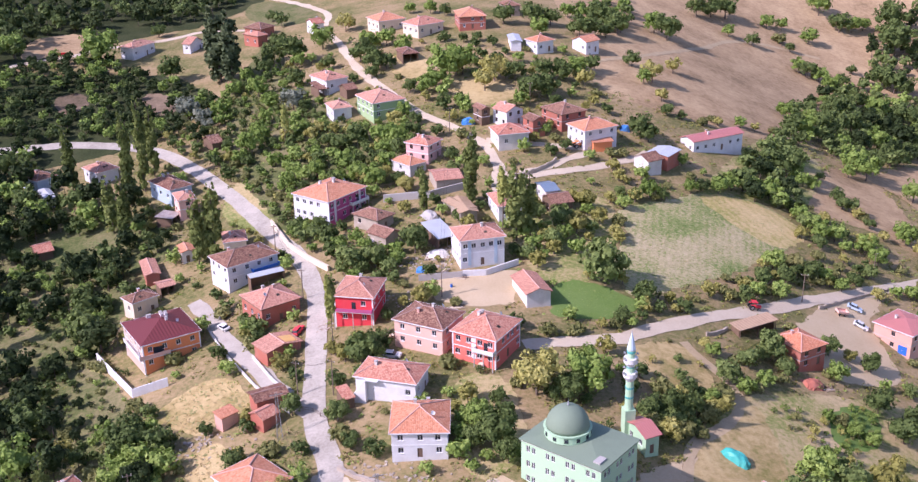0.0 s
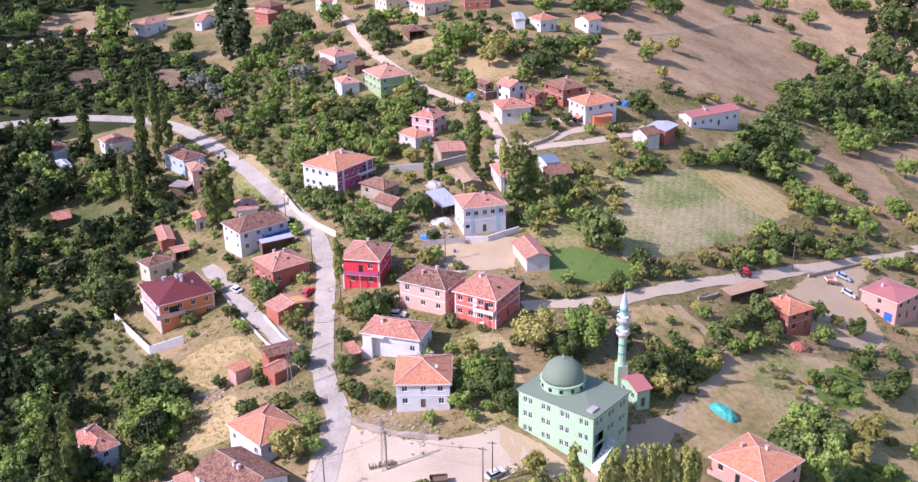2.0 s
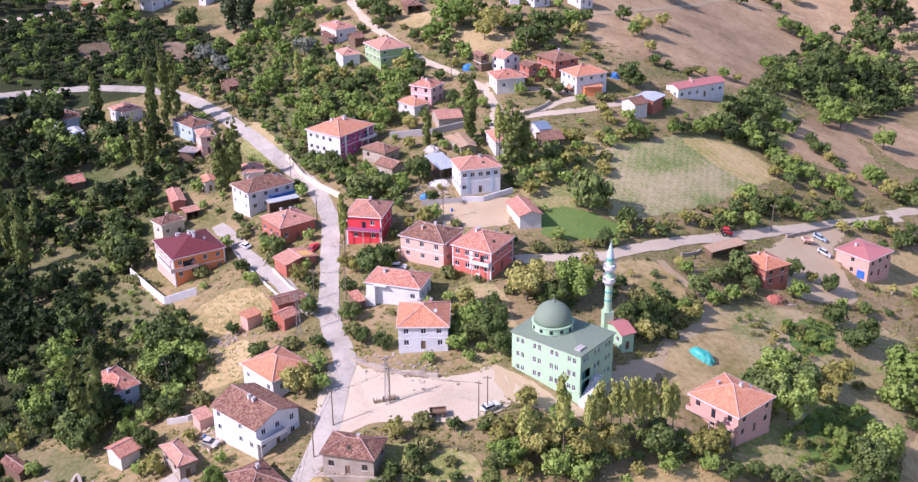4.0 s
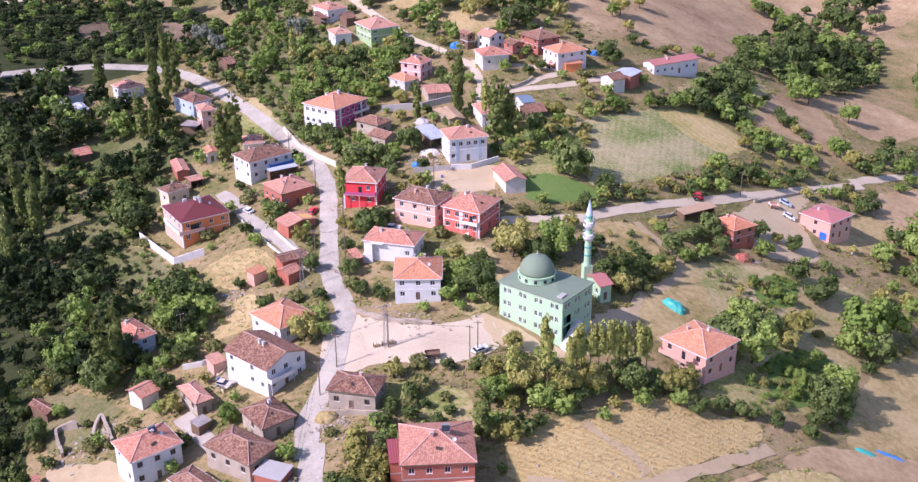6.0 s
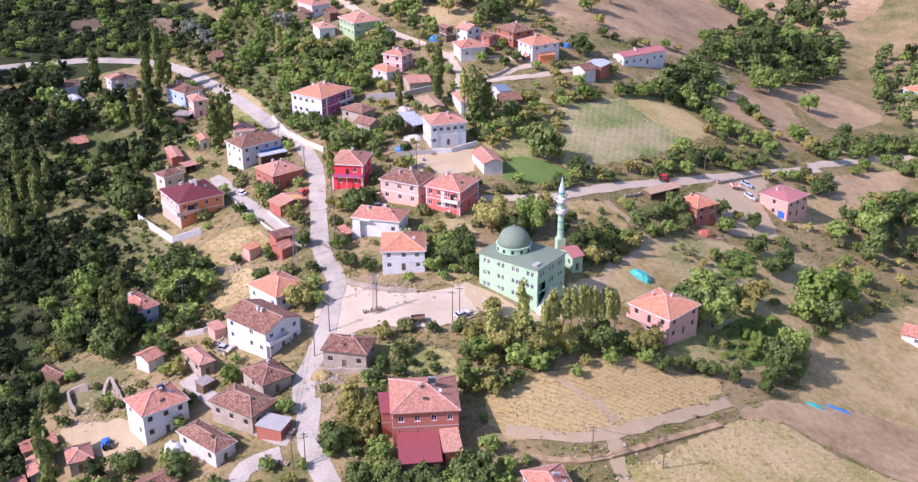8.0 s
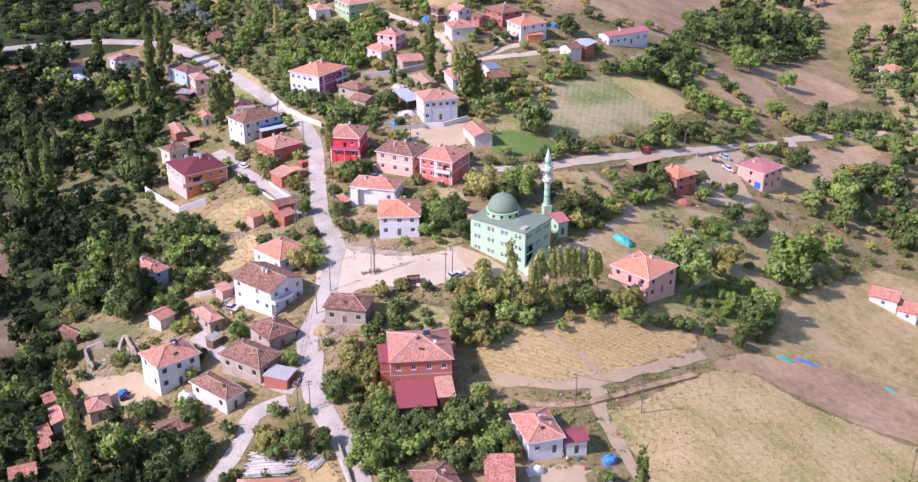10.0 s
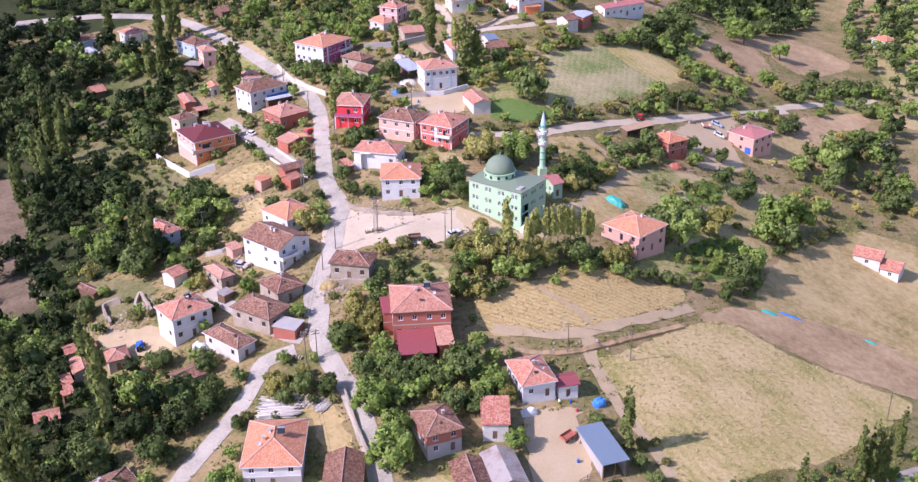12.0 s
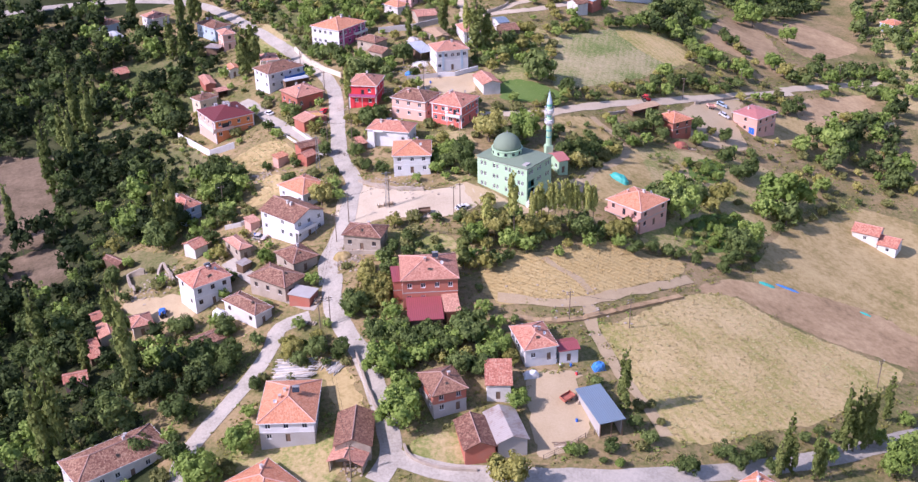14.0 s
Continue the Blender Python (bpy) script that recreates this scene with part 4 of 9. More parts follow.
def tree(x, y, r, kind, far=False):
    if y > 318:
        FAR_TREES.append((x, y, r, kind))
        return
    crown, thin_, trunk, _ = grow.choice(KINDS[kind])
    t = new("shrub" if kind == "S" else "tree")
    k = grow.uniform(0.92, 1.08)
    t.matrix_basis = pose(x, y, ground(x, y) - 0.05, 0, 0, grow.uniform(0, 360)) @ Matrix.Diagonal((r, r, r * k, 1))
    tagged(t, NAMES[kind], "shrub" if kind == "S" else "tree", "village trees")
    shared("trunk", trunk, t, Matrix())
    shared("crown", thin_ if far else crown, t, Matrix())


def poplar(x, y, height, r, kind):
    crown, _, trunk, _ = grow.choice(KINDS[kind])
    t = new("poplar")
    s = r / (1.0 if kind == "Q" else 0.8)
    t.matrix_basis = pose(x, y, ground(x, y) - 0.05, grow.uniform(-1.5, 1.5), grow.uniform(-1.5, 1.5), grow.uniform(0, 360)) @ Matrix.Diagonal((s, s, height, 1))
    tagged(t, NAMES[kind], "poplar tree", "poplars")
    tr = shared("trunk", trunk, t, Matrix.Diagonal((0.8, 0.8, 1, 1)))
    shared("crown", crown, t, Matrix())


BLOCKED = []     # (x, y, cos, sin, half width, half depth) of buildings; roads as points with a radius


def is_free(x, y, margin):
    for bx, by, c, s, a, b in BLOCKED:
        dx, dy = x - bx, y - by
        if abs(dx * c + dy * s) < a + margin and abs(dy * c - dx * s) < b + margin:
            return False
    for px, py, r in CLEAR:
        if (x - px) ** 2 + (y - py) ** 2 < (r + margin * 0.6) ** 2:
            return False
    return True


def inside(x, y, poly):
    hit, n = False, len(poly)
    for i in range(n):
        (x0, y0), (x1, y1) = poly[i], poly[i - 1]
        if (y0 > y) != (y1 > y) and x < (x1 - x0) * (y - y0) / (y1 - y0) + x0:
            hit = not hit
    return hit


def sow(poly, spacing, seed):
    rnd = random.Random(seed)
    x0, x1 = min(p[0] for p in poly), max(p[0] for p in poly)
    y0, y1 = min(p[1] for p in poly), max(p[1] for p in poly)
    kept = []
    tries = int((x1 - x0) * (y1 - y0) / spacing ** 2 * 5)
    for _ in range(tries):
        x, y = rnd.uniform(x0, x1), rnd.uniform(y0, y1)
        if inside(x, y, poly) and all((x - a) ** 2 + (y - b) ** 2 > spacing ** 2 * 0.7 for a, b in kept):
            kept.append((x, y))
    return kept, rnd


def woodland(poly, spacing, kinds, lo, hi, seed, label, yards=False):
    """Close woods as one sheet of many crowns; yards: keep off the fields and yards."""
    spots, rnd = sow(poly, spacing, seed)
    rg2 = np.random.default_rng(seed)
    crowns, stems = {}, Shape()
    for x, y in spots:
        r = rnd.uniform(lo, hi)
        if not is_free(x, y, r * 0.5) or (yards and any(inside(x, y, p) for p in BARE)):
            continue
        k = rnd.choice(kinds)
        lob = np.array(rnd.choice(KINDS[k])[3]) * r
        if r > 2.6 and hi > 4:
            lob[:, 2] *= rnd.uniform(1.15, 1.6)
        z = ground(x, y)
        n, size = (380, 0.105) if y < 230 else ((260, 0.127) if y < 330 else ((165, 0.157) if y < 480 else (80, 0.21)))
        if r < 2.0:
            n = int(n * 0.36)
            size *= 1.5
        crowns.setdefault(k, []).append(leaves(rg2, lob, n, size * r, core=0.5 if r > 1.2 else 0.0) + np.array((x, y, z - 0.1)))
        stems.tube((x, y, z - 0.3), (x, y, z + r * 0.9), 0.16, 0.08, 5)
    gather(label, crowns, stems)


def gather(label, crowns, stems):
    top = new("woodland")
    tagged(top, label, "trees", kind="stuff")
    for k, qs in crowns.items():
        shared("crowns", quad_mesh("crowns", np.concatenate(qs), LEAF[k]), top, Matrix())
    part("stems", stems, BARK, top)


def far_slope(label):
    """The single trees of the far slopes, in one spread."""
    rnd, rg4 = random.Random(41), np.random.default_rng(41)
    crowns, stems = {}, Shape()
    for x, y, r, k in FAR_TREES:
        z = ground(x, y)
        turn = rnd.uniform(0, 6.28)
        lob = np.array(rnd.choice(KINDS[k])[3]) * r
        lob[:, 0], lob[:, 1] = lob[:, 0] * math.cos(turn) - lob[:, 1] * math.sin(turn), lob[:, 0] * math.sin(turn) + lob[:, 1] * math.cos(turn)
        big = r > 4.5
        crowns.setdefault(k, []).append(leaves(rg4, lob, 700 if big else 430, (0.085 if big else 0.105) * r, core=0.5) + np.array((x, y, z - 0.1)))
        stems.tube((x, y, z - 0.3), (x, y, z + r * 0.9), 0.06 * r, 0.03 * r, 5)
    gather(label, crowns, stems)


# ---- mosque ----
def mosque(x, y, turn, w, d, h):
    z = ground(x, y)
    mq = thing("mosque", x, y, z, turn, "mint-green three-storey mosque with a grey-green roof and dome", "mosque")
    low, ov = -3.0, 0.35
    ww, dd = w - 2 * ov, d - 2 * ov
    sh = h / 3
    for k in range(3):
        za, zb = (low if k == 0 else k * sh), ((k + 1) * sh if k < 2 else h)
        holes, spots = {}, []
        for side, length, n in ((0, ww, 3), (1, dd, 4), (2, ww, 3), (3, dd, 4)):
            for i in range(n):
                c = (i + 0.5) * length / n - length / 2
                if side == 0 and i == 0 and k < 2:
                    continue
                for off in (-0.62, 0.62):
                    holes.setdefault(side, []).append((c + off, k * sh + 1.0, 0.85, 1.35))
                    spots.append((side, c + off, k * sh + 1.0))
        if k == 0:
            holes.setdefault(0, []).append((-ww * 0.32, 0.1, 3.2, 2.9))
        if k == 1:
            holes.setdefault(0, []).append((-ww * 0.32, sh - 0.0 + 0.2, 3.2, 2.2))
        v, f = wall_ring(ww, dd, za, zb, holes)
        mesh_object("wall", v, f, WALL["mint"], mq)
        for side, c, sill in spots:
            fr, pane, _ = opening_meshes("white", 0.85, 1.35)
            offs = dd / 2 if side in (0, 2) else ww / 2
            o = shared("window", fr, mq, pose(0, 0, 0, 0, 0, side * 90) @ pose(c, -offs + 0.1, sill))
            shared("pane", pane, o, Matrix())
    part("porch_back", Shape().box(-ww * 0.32 - 1.7, -dd / 2 + 1.2, low, -ww * 0.32 + 1.7, -dd / 2 + 1.35, 2 * sh), WALL["teal"], mq, "dark teal porch wall")
    for k in range(16):
        u = -ww / 2 - 0.4 + k * (ww * 0.5 / 16)
        part("step", Shape().box(u, -dd / 2 - 1.9, low, u + ww * 0.5 / 16, -dd / 2 - 0.02, -0.8 + (k + 1) * (sh + 0.8) / 16), WALL["white"], mq)
    flight = Shape()
    flight.v += [Vector(p) for p in ((-ww / 2 - 0.4, -dd / 2 - 2.1, low), (ww * 0.1 - 0.4, -dd / 2 - 2.1, low), (ww * 0.1 - 0.4, -dd / 2 - 2.1, sh + 0.9), (-ww / 2 - 0.4, -dd / 2 - 2.1, 0.1),
                                     (-ww / 2 - 0.4, -dd / 2 - 1.92, low), (ww * 0.1 - 0.4, -dd / 2 - 1.92, low), (ww * 0.1 - 0.4, -dd / 2 - 1.92, sh + 0.9), (-ww / 2 - 0.4, -dd / 2 - 1.92, 0.1))]
    flight.f += [(0, 1, 2, 3), (7, 6, 5, 4), (0, 4, 5, 1), (1, 5, 6, 2), (2, 6, 7, 3), (3, 7, 4, 0)]
    part("parapet", flight, WALL["mint"], mq, "mint stair parapet with a pale top")
    v, f, uv, ridges, rise = roof_mesh("hip", w, d, 0.12, 0.25)
    mesh_object("roof", v, f, ROOF["mosquegreen"], mq, Matrix.Translation((0, 0, h + 0.25)), uv)
    part("cornice", Shape().box(-ww / 2 - 0.15, -dd / 2 - 0.15, h - 0.25, ww / 2 + 0.15, -dd / 2 - 0.003, h).box(-ww / 2 - 0.15, -dd / 2 - 0.003, h - 0.25, -ww / 2 - 0.003, dd / 2, h).box(ww / 2 + 0.003, -dd / 2 - 0.003, h - 0.25, ww / 2 + 0.15, dd / 2, h), WALL["white"], mq, "white cornice")
    part("roof_hatch", Shape().box(-ww / 2 + 1.0, -dd / 2 + 0.9, h + 0.35, -ww / 2 + 3.2, -dd / 2 + 2.3, h + 0.75), WALL["grey"], mq)
    cx, cy, zr = -ww * 0.02, dd * 0.14, h + 0.7
    R = 4.1
    drum = part("drum", Shape().lathe([(R + 0.25, zr), (R + 0.25, zr + 1.5), (R + 0.45, zr + 1.55), (R + 0.45, zr + 1.75)], 32, (cx, cy)), WALL["mint"], mq, "mint drum under the dome", smooth=False)
    for k in range(12):
        a = 2 * math.pi * k / 12
        part("drum_window", Shape().box(-0.35, -0.05, 0, 0.35, 0.05, 0.8, pose(cx + math.cos(a) * (R + 0.26), cy + math.sin(a) * (R + 0.26), zr + 0.4, 0, 0, math.degrees(a) + 90)), GLASS, drum)
    part("dome", Shape().lathe([(R * math.cos(t), zr + 1.752 + R * 1.02 * math.sin(t)) for t in (0, 0.15, 0.3, 0.45, 0.6, 0.75, 0.9, 1.05, 1.2, 1.35, 1.47, 1.555)], 32, (cx, cy)), ROOF["mosquegreen"], mq, "grey-green lead dome", smooth=True)
    top = zr + 1.75 + R * 1.02
    part("finial", Shape().lathe([(0.1, top - 0.1), (0.22, top + 0.2), (0.08, top + 0.45), (0.16, top + 0.65), (0.03, top + 0.9), (0.02, top + 1.5)], 10, (cx, cy)), STEEL, mq)
    return mq


def minaret(x, y, height):
    z = ground(x, y)
    mn = thing("minaret", x, y, z, 12, "slender mint and white minaret with two balconies", "minaret")
    part("base", Shape().box(-1.1, -1.1, -1.0, 1.1, 1.1, 6.0), WALL["mint"], mn)
    k = height / 24.0
    part("shaft", Shape().lathe([(1.0, 6.0), (0.86, 7.0), (0.78, 19.3 * k)], 12), WALL["mint"], mn, "pale mint shaft")
    for zb in (8.5, 10.6, 12.6, 15.4, 18.6):
        part("band", Shape().lathe([(0.86, zb * k), (0.89, zb * k + 0.05), (0.89, zb * k + 0.4), (0.86, zb * k + 0.45)], 12), WALL["teal"], mn, "teal green band")
    for zb in (13.4, 16.6):
        b = part("balcony", Shape().lathe([(0.82, (zb - 1.0) * k), (1.4, (zb - 0.1) * k), (1.45, zb * k), (1.45, zb * k + 0.06)], 16), WALL["white"], mn, "white balcony")
        part("balcony_rail", Shape().lathe([(1.36, zb * k + 0.062), (1.43, zb * k + 0.07), (1.43, zb * k + 0.9), (1.36, zb * k + 0.92)], 16), WALL["white"], b)
        for q in range(4):
            a = q * math.pi / 2 + 0.4
            part("loudspeaker", Shape().tube((1.4 * math.cos(a), 1.4 * math.sin(a), zb * k + 1.15), (1.85 * math.cos(a), 1.85 * math.sin(a), zb * k + 1.2), 0.1, 0.3, 8), STEEL, b)
    part("spire", Shape().lathe([(0.9, 19.3 * k), (0.86, 19.6 * k), (0.45, 21.4 * k), (0.06, 23.0 * k)], 12), WALL["lightblue"], mn, "blue-grey conical spire")
    part("finial", Shape().lathe([(0.05, 23.0 * k), (0.14, 23.2 * k), (0.05, 23.4 * k), (0.02, 24.0 * k)], 8), STEEL, mn)



# ---- fields, yards and roads ----
patch("yard", "gravel", [(-30.0, 175.7), (-24.0, 174.2), (-16.5, 170.6), (-6.3, 168.4), (5.3, 171.8), (9.5, 168.5), (10.4, 164.1), (4.7, 156.4), (-4.3, 154.2), (-17.4, 154.8), (-24.2, 152.7), (-28.9, 151.6), (-31.7, 161.3)], 0.050, "pale gravel yard", "yard")
patch("yard", "sand", [(-8.6, 246.6), (0.3, 250.9), (10.7, 252.7), (14.9, 248.0), (11.7, 241.3), (10.0, 235.5), (0.1, 235.0), (-7.7, 238.5)], 0.056, "sandy bare yard", "yard")
patch("field", "lush", [(21.3, 245.2), (29.8, 249.7), (41.5, 242.8), (40.8, 238.5), (32.2, 232.1), (20.9, 231.2)], 0.062, "patch of green grass", "field")
patch("field", "crop", [(44.5, 292.5), (62.3, 306.1), (72.9, 314.7), (90.5, 318.4), (101.9, 308.6), (100.6, 300.9), (82.3, 278.5), (67.5, 264.1), (49.2, 249.6), (41.7, 244.3), (38.7, 261.0), (44.3, 278.7)], 0.068, "field of mixed green and dry crops", "field")
patch("field", "straw", [(71.5, 312.1), (90.2, 317.1), (102.5, 306.1), (92.6, 291.7), (81.4, 295.7)], 0.074, "dry straw-coloured field", "field")
patch("field", "corn", [(8.9, 132.5), (17.0, 136.9), (30.8, 142.1), (44.4, 150.5), (51.6, 151.2), (56.6, 147.6), (66.6, 147.8), (61.9, 140.3), (41.6, 126.7), (27.9, 120.5), (15.3, 117.3), (9.4, 120.2)], 0.080, "field of yellow maize stubble", "field")
patch("field", "straw", [(37.4, 111.7), (46.7, 118.5), (69.1, 136.1), (79.4, 137.9), (92.4, 130.3), (112.4, 125.3), (121.4, 120.7), (109.7, 109.6), (88.2, 91.9), (71.4, 83.5), (55.9, 76.4), (46.9, 78.2), (45.7, 87.1), (40.8, 99.8)], 0.050, "dry straw-coloured field", "field")
patch("field", "soil", [(68.3, 136.6), (76.1, 145.0), (89.3, 149.2), (107.8, 152.2), (124.7, 149.1), (139.3, 141.1), (131.9, 123.9), (112.9, 126.8), (92.8, 131.8), (79.6, 138.5)], 0.056, "bare brown ploughed field", "field")
patch("field", "drygrass", [(93.4, 164.5), (107.1, 185.9), (129.2, 205.4), (145.3, 215.8), (165.9, 204.2), (140.0, 142.8), (125.0, 149.8), (104.2, 151.9), (87.7, 149.9)], 0.062, "patch of dry yellow grass", "field")
patch("yard", "sand", [(18.3, 92.6), (30.3, 94.9), (29.0, 90.0), (30.8, 77.6), (23.4, 70.1), (18.8, 68.1), (17.1, 78.1)], 0.068, "sandy bare yard", "yard")
patch("field", "drygrass", [(-6.9, 390.8), (18.2, 377.7), (17.6, 364.9), (1.4, 365.6)], 0.074, "patch of dry yellow grass", "field")
patch("field", "drygrass", [(-30.0, 417.1), (-16.2, 415.0), (-11.3, 391.9), (-22.0, 389.4)], 0.080, "patch of dry yellow grass", "field")
patch("field", "soil", [(116.6, 350.2), (150.8, 390.6), (151.0, 335.4), (158.6, 329.2), (145.0, 317.4), (130.5, 323.9), (112.3, 326.0)], 0.050, "bare brown ploughed field", "field")
patch("field", "soil", [(149.5, 381.9), (177.5, 412.6), (200.8, 386.3), (187.0, 364.6), (166.6, 351.5), (156.7, 367.2)], 0.056, "bare brown ploughed field", "field")
patch("field", "soil", [(146.9, 296.3), (182.2, 316.2), (175.4, 299.6), (153.8, 278.8), (140.0, 276.4)], 0.062, "bare brown ploughed field", "field")
patch("field", "drygrass", [(-69.7, 208.3), (-61.2, 218.3), (-53.1, 214.9), (-47.3, 202.3), (-57.1, 196.8)], 0.068, "patch of dry yellow grass", "field")
patch("field", "drygrass", [(-72.8, 175.4), (-66.1, 184.3), (-52.4, 192.3), (-48.3, 178.8), (-56.8, 174.9), (-63.3, 169.6)], 0.074, "patch of dry yellow grass", "field")
patch("yard", "dirt", [(-89.2, 140.3), (-78.1, 139.4), (-70.4, 135.8), (-66.3, 126.2), (-79.1, 128.4)], 0.080, "sandy bare yard", "yard")
patch("yard", "sand", [(84.0, 249.4), (107.6, 275.0), (116.4, 276.2), (108.4, 261.4), (108.0, 237.9), (91.3, 229.4), (84.2, 238.2)], 0.050, "sandy bare yard", "yard")
patch("yard", "sand", [(5.3, 171.8), (9.3, 171.0), (23.3, 161.6), (33.1, 176.6), (46.8, 186.5), (44.1, 179.5), (27.3, 159.2), (9.1, 161.2)], 0.056, "sandy bare yard", "yard")
patch("field", "weeds", [(-9.6, 70.5), (-5.8, 74.4), (1.9, 73.4), (2.9, 66.1), (-4.5, 66.2)], 0.062, "weedy green and yellow grass", "field")
patch("field", "drygrass", [(-41.2, 105.1), (-29.7, 104.7), (-23.5, 93.8), (-20.2, 82.4), (-27.0, 85.0), (-29.6, 92.8)], 0.068, "patch of dry yellow grass", "field")
patch("field", "scrub", [(-104.2, 522.1), (-102.8, 547.5), (-76.9, 530.1), (-67.8, 502.2), (-83.3, 496.2)], 0.074, "patch of dry yellow grass", "field")
patch("field", "weeds", [(-74.1, 308.7), (-73.1, 332.8), (-63.0, 323.3), (-50.6, 288.3), (-54.7, 287.8)], 0.080, "weedy green and yellow grass", "field")
patch("field", "drygrass", [(120.6, 262.7), (130.4, 273.5), (148.6, 276.6), (144.6, 260.0), (117.7, 247.1)], 0.050, "patch of dry yellow grass", "field")
patch("field", "weeds", [(52.0, 202.7), (75.6, 217.6), (101.4, 225.3), (118.0, 224.6), (113.9, 202.0), (87.7, 163.9), (67.9, 153.1), (53.7, 154.1), (68.7, 174.4), (50.6, 176.7)], 0.056, "weedy green and yellow grass", "field")
patch("field", "weeds", [(-100.5, 240.3), (-92.9, 237.8), (-75.9, 209.8), (-66.9, 208.4), (-64.4, 183.5), (-79.7, 196.4), (-95.3, 219.3)], 0.062, "weedy green and yellow grass", "field")
patch("field", "weeds", [(-73.3, 322.9), (-62.3, 351.4), (-50.2, 350.8), (-26.2, 316.7), (-42.0, 310.3), (-54.0, 318.9), (-52.0, 291.8), (-63.9, 311.4)], 0.068, "weedy green and yellow grass", "field")
patch("field", "weeds", [(-48.6, 76.3), (-27.8, 76.3), (-26.2, 62.6), (-44.5, 65.0)], 0.074, "weedy green and yellow grass", "field")
patch("field", "weeds", [(-15.8, 148.1), (0.3, 144.9), (3.7, 130.5), (-1.2, 136.1), (-14.2, 138.8)], 0.080, "weedy green and yellow grass", "field")
patch("field", "weeds", [(11.0, 298.5), (35.3, 301.1), (42.8, 292.0), (37.1, 260.6), (29.9, 250.3), (19.3, 247.9), (14.2, 263.1)], 0.050, "weedy green and yellow grass", "field")
patch("field", "weeds", [(-3.1, 201.7), (6.6, 204.9), (10.7, 191.0), (9.2, 176.7), (-0.5, 173.3)], 0.056, "weedy green and yellow grass", "field")
patch("field", "weeds", [(100.3, 366.2), (113.3, 383.0), (128.9, 375.5), (106.8, 322.6), (90.5, 318.4), (72.9, 314.7)], 0.062, "weedy green and yellow grass", "field")
patch("field", "weeds", [(-117.6, 305.8), (-108.7, 313.5), (-102.2, 309.8), (-109.1, 301.8)], 0.068, "weedy green and yellow grass", "field")
road("road", "asphalt", 5.0, [(-16.9, 61.8), (-14.5, 66.0), (-13.7, 71.6), (-15.5, 80.2), (-17.8, 89.4), (-21.3, 100.3), (-25.7, 109.2), (-29.6, 119.9), (-30.4, 132.0)], 0.100, "worn grey village road")
road("road", "asphalt", 5.0, [(-31.3, 128.5), (-32.0, 138.9), (-29.9, 147.5), (-28.3, 157.0), (-27.6, 167.4), (-27.1, 177.6), (-31.9, 193.3), (-34.4, 212.1), (-36.1, 231.2), (-38.8, 250.9), (-46.0, 272.1), (-57.2, 292.3), (-69.4, 313.8), (-80.7, 331.0), (-91.0, 345.3), (-104.3, 360.5), (-119.4, 370.3), (-140.0, 375.5), (-156.5, 374.2), (-178.8, 367.6), (-195.0, 360.0), (-214.0, 352.0), (-240.0, 342.0)], 0.112, "worn grey village road")
road("road", "asphalt", 4.8, [(-13.6, 68.6), (-9.5, 66.5), (-2.1, 63.7), (7.8, 62.7), (22.7, 62.8), (40.5, 64.6), (61.0, 69.5), (83.7, 78.0), (101.3, 87.2), (128.6, 101.9)], 0.124, "worn grey village road")
road("road", "concrete", 3.8, [(-33.4, 196.3), (-42.3, 208.4), (-51.6, 223.1), (-59.6, 236.4), (-65.2, 247.2), (-72.4, 259.0)], 0.136, "pale concrete lane")
road("road", "gravel", 4.2, [(12.5, 217.4), (19.3, 219.4), (26.8, 221.2), (35.3, 224.5), (46.3, 232.4), (58.0, 240.7), (75.8, 252.5), (99.9, 269.8), (117.9, 282.6), (142.6, 300.3)], 0.148, "pale gravel road")
road("road", "gravel", 4.2, [(139.4, 300.5), (150.0, 308.3), (160.7, 315.3), (176.1, 324.4), (193.9, 332.6)], 0.100, "pale gravel road")
road("road", "dirt", 2.4, [(51.1, 228.1), (54.4, 221.6), (57.5, 216.3), (60.0, 211.1), (58.1, 203.9), (53.5, 197.3), (47.1, 190.8), (43.9, 184.8), (41.7, 178.6)], 0.112, "narrow dirt track")
road("road", "gravel", 3.4, [(-58.8, 470.2), (-51.4, 447.4), (-44.1, 420.6), (-36.9, 401.1), (-28.1, 383.4), (-16.8, 362.1), (-9.6, 353.2), (-0.8, 342.6), (6.6, 330.9), (9.9, 318.3), (9.7, 310.2), (9.3, 298.6)], 0.124, "pale gravel road")
road("road", "gravel", 3.4, [(9.6, 308.2), (18.5, 310.3), (29.5, 314.6), (40.9, 319.8), (53.1, 328.9), (59.9, 335.7)], 0.136, "pale gravel road")
road("road", "gravel", 3.0, [(16.8, 311.8), (26.1, 317.0), (33.1, 324.1), (40.1, 328.9)], 0.148, "pale gravel road")
road("road", "gravel", 3.0, [(6.7, 335.2), (19.8, 333.0), (31.0, 332.1), (38.5, 331.5)], 0.100, "pale gravel road")
road("road", "gravel", 3.4, [(-201.1, 439.9), (-194.1, 446.7), (-183.3, 457.4), (-171.5, 467.4), (-163.8, 475.8), (-150.8, 485.1), (-134.2, 492.9), (-119.9, 502.3), (-99.9, 497.9)], 0.112, "pale gravel road")
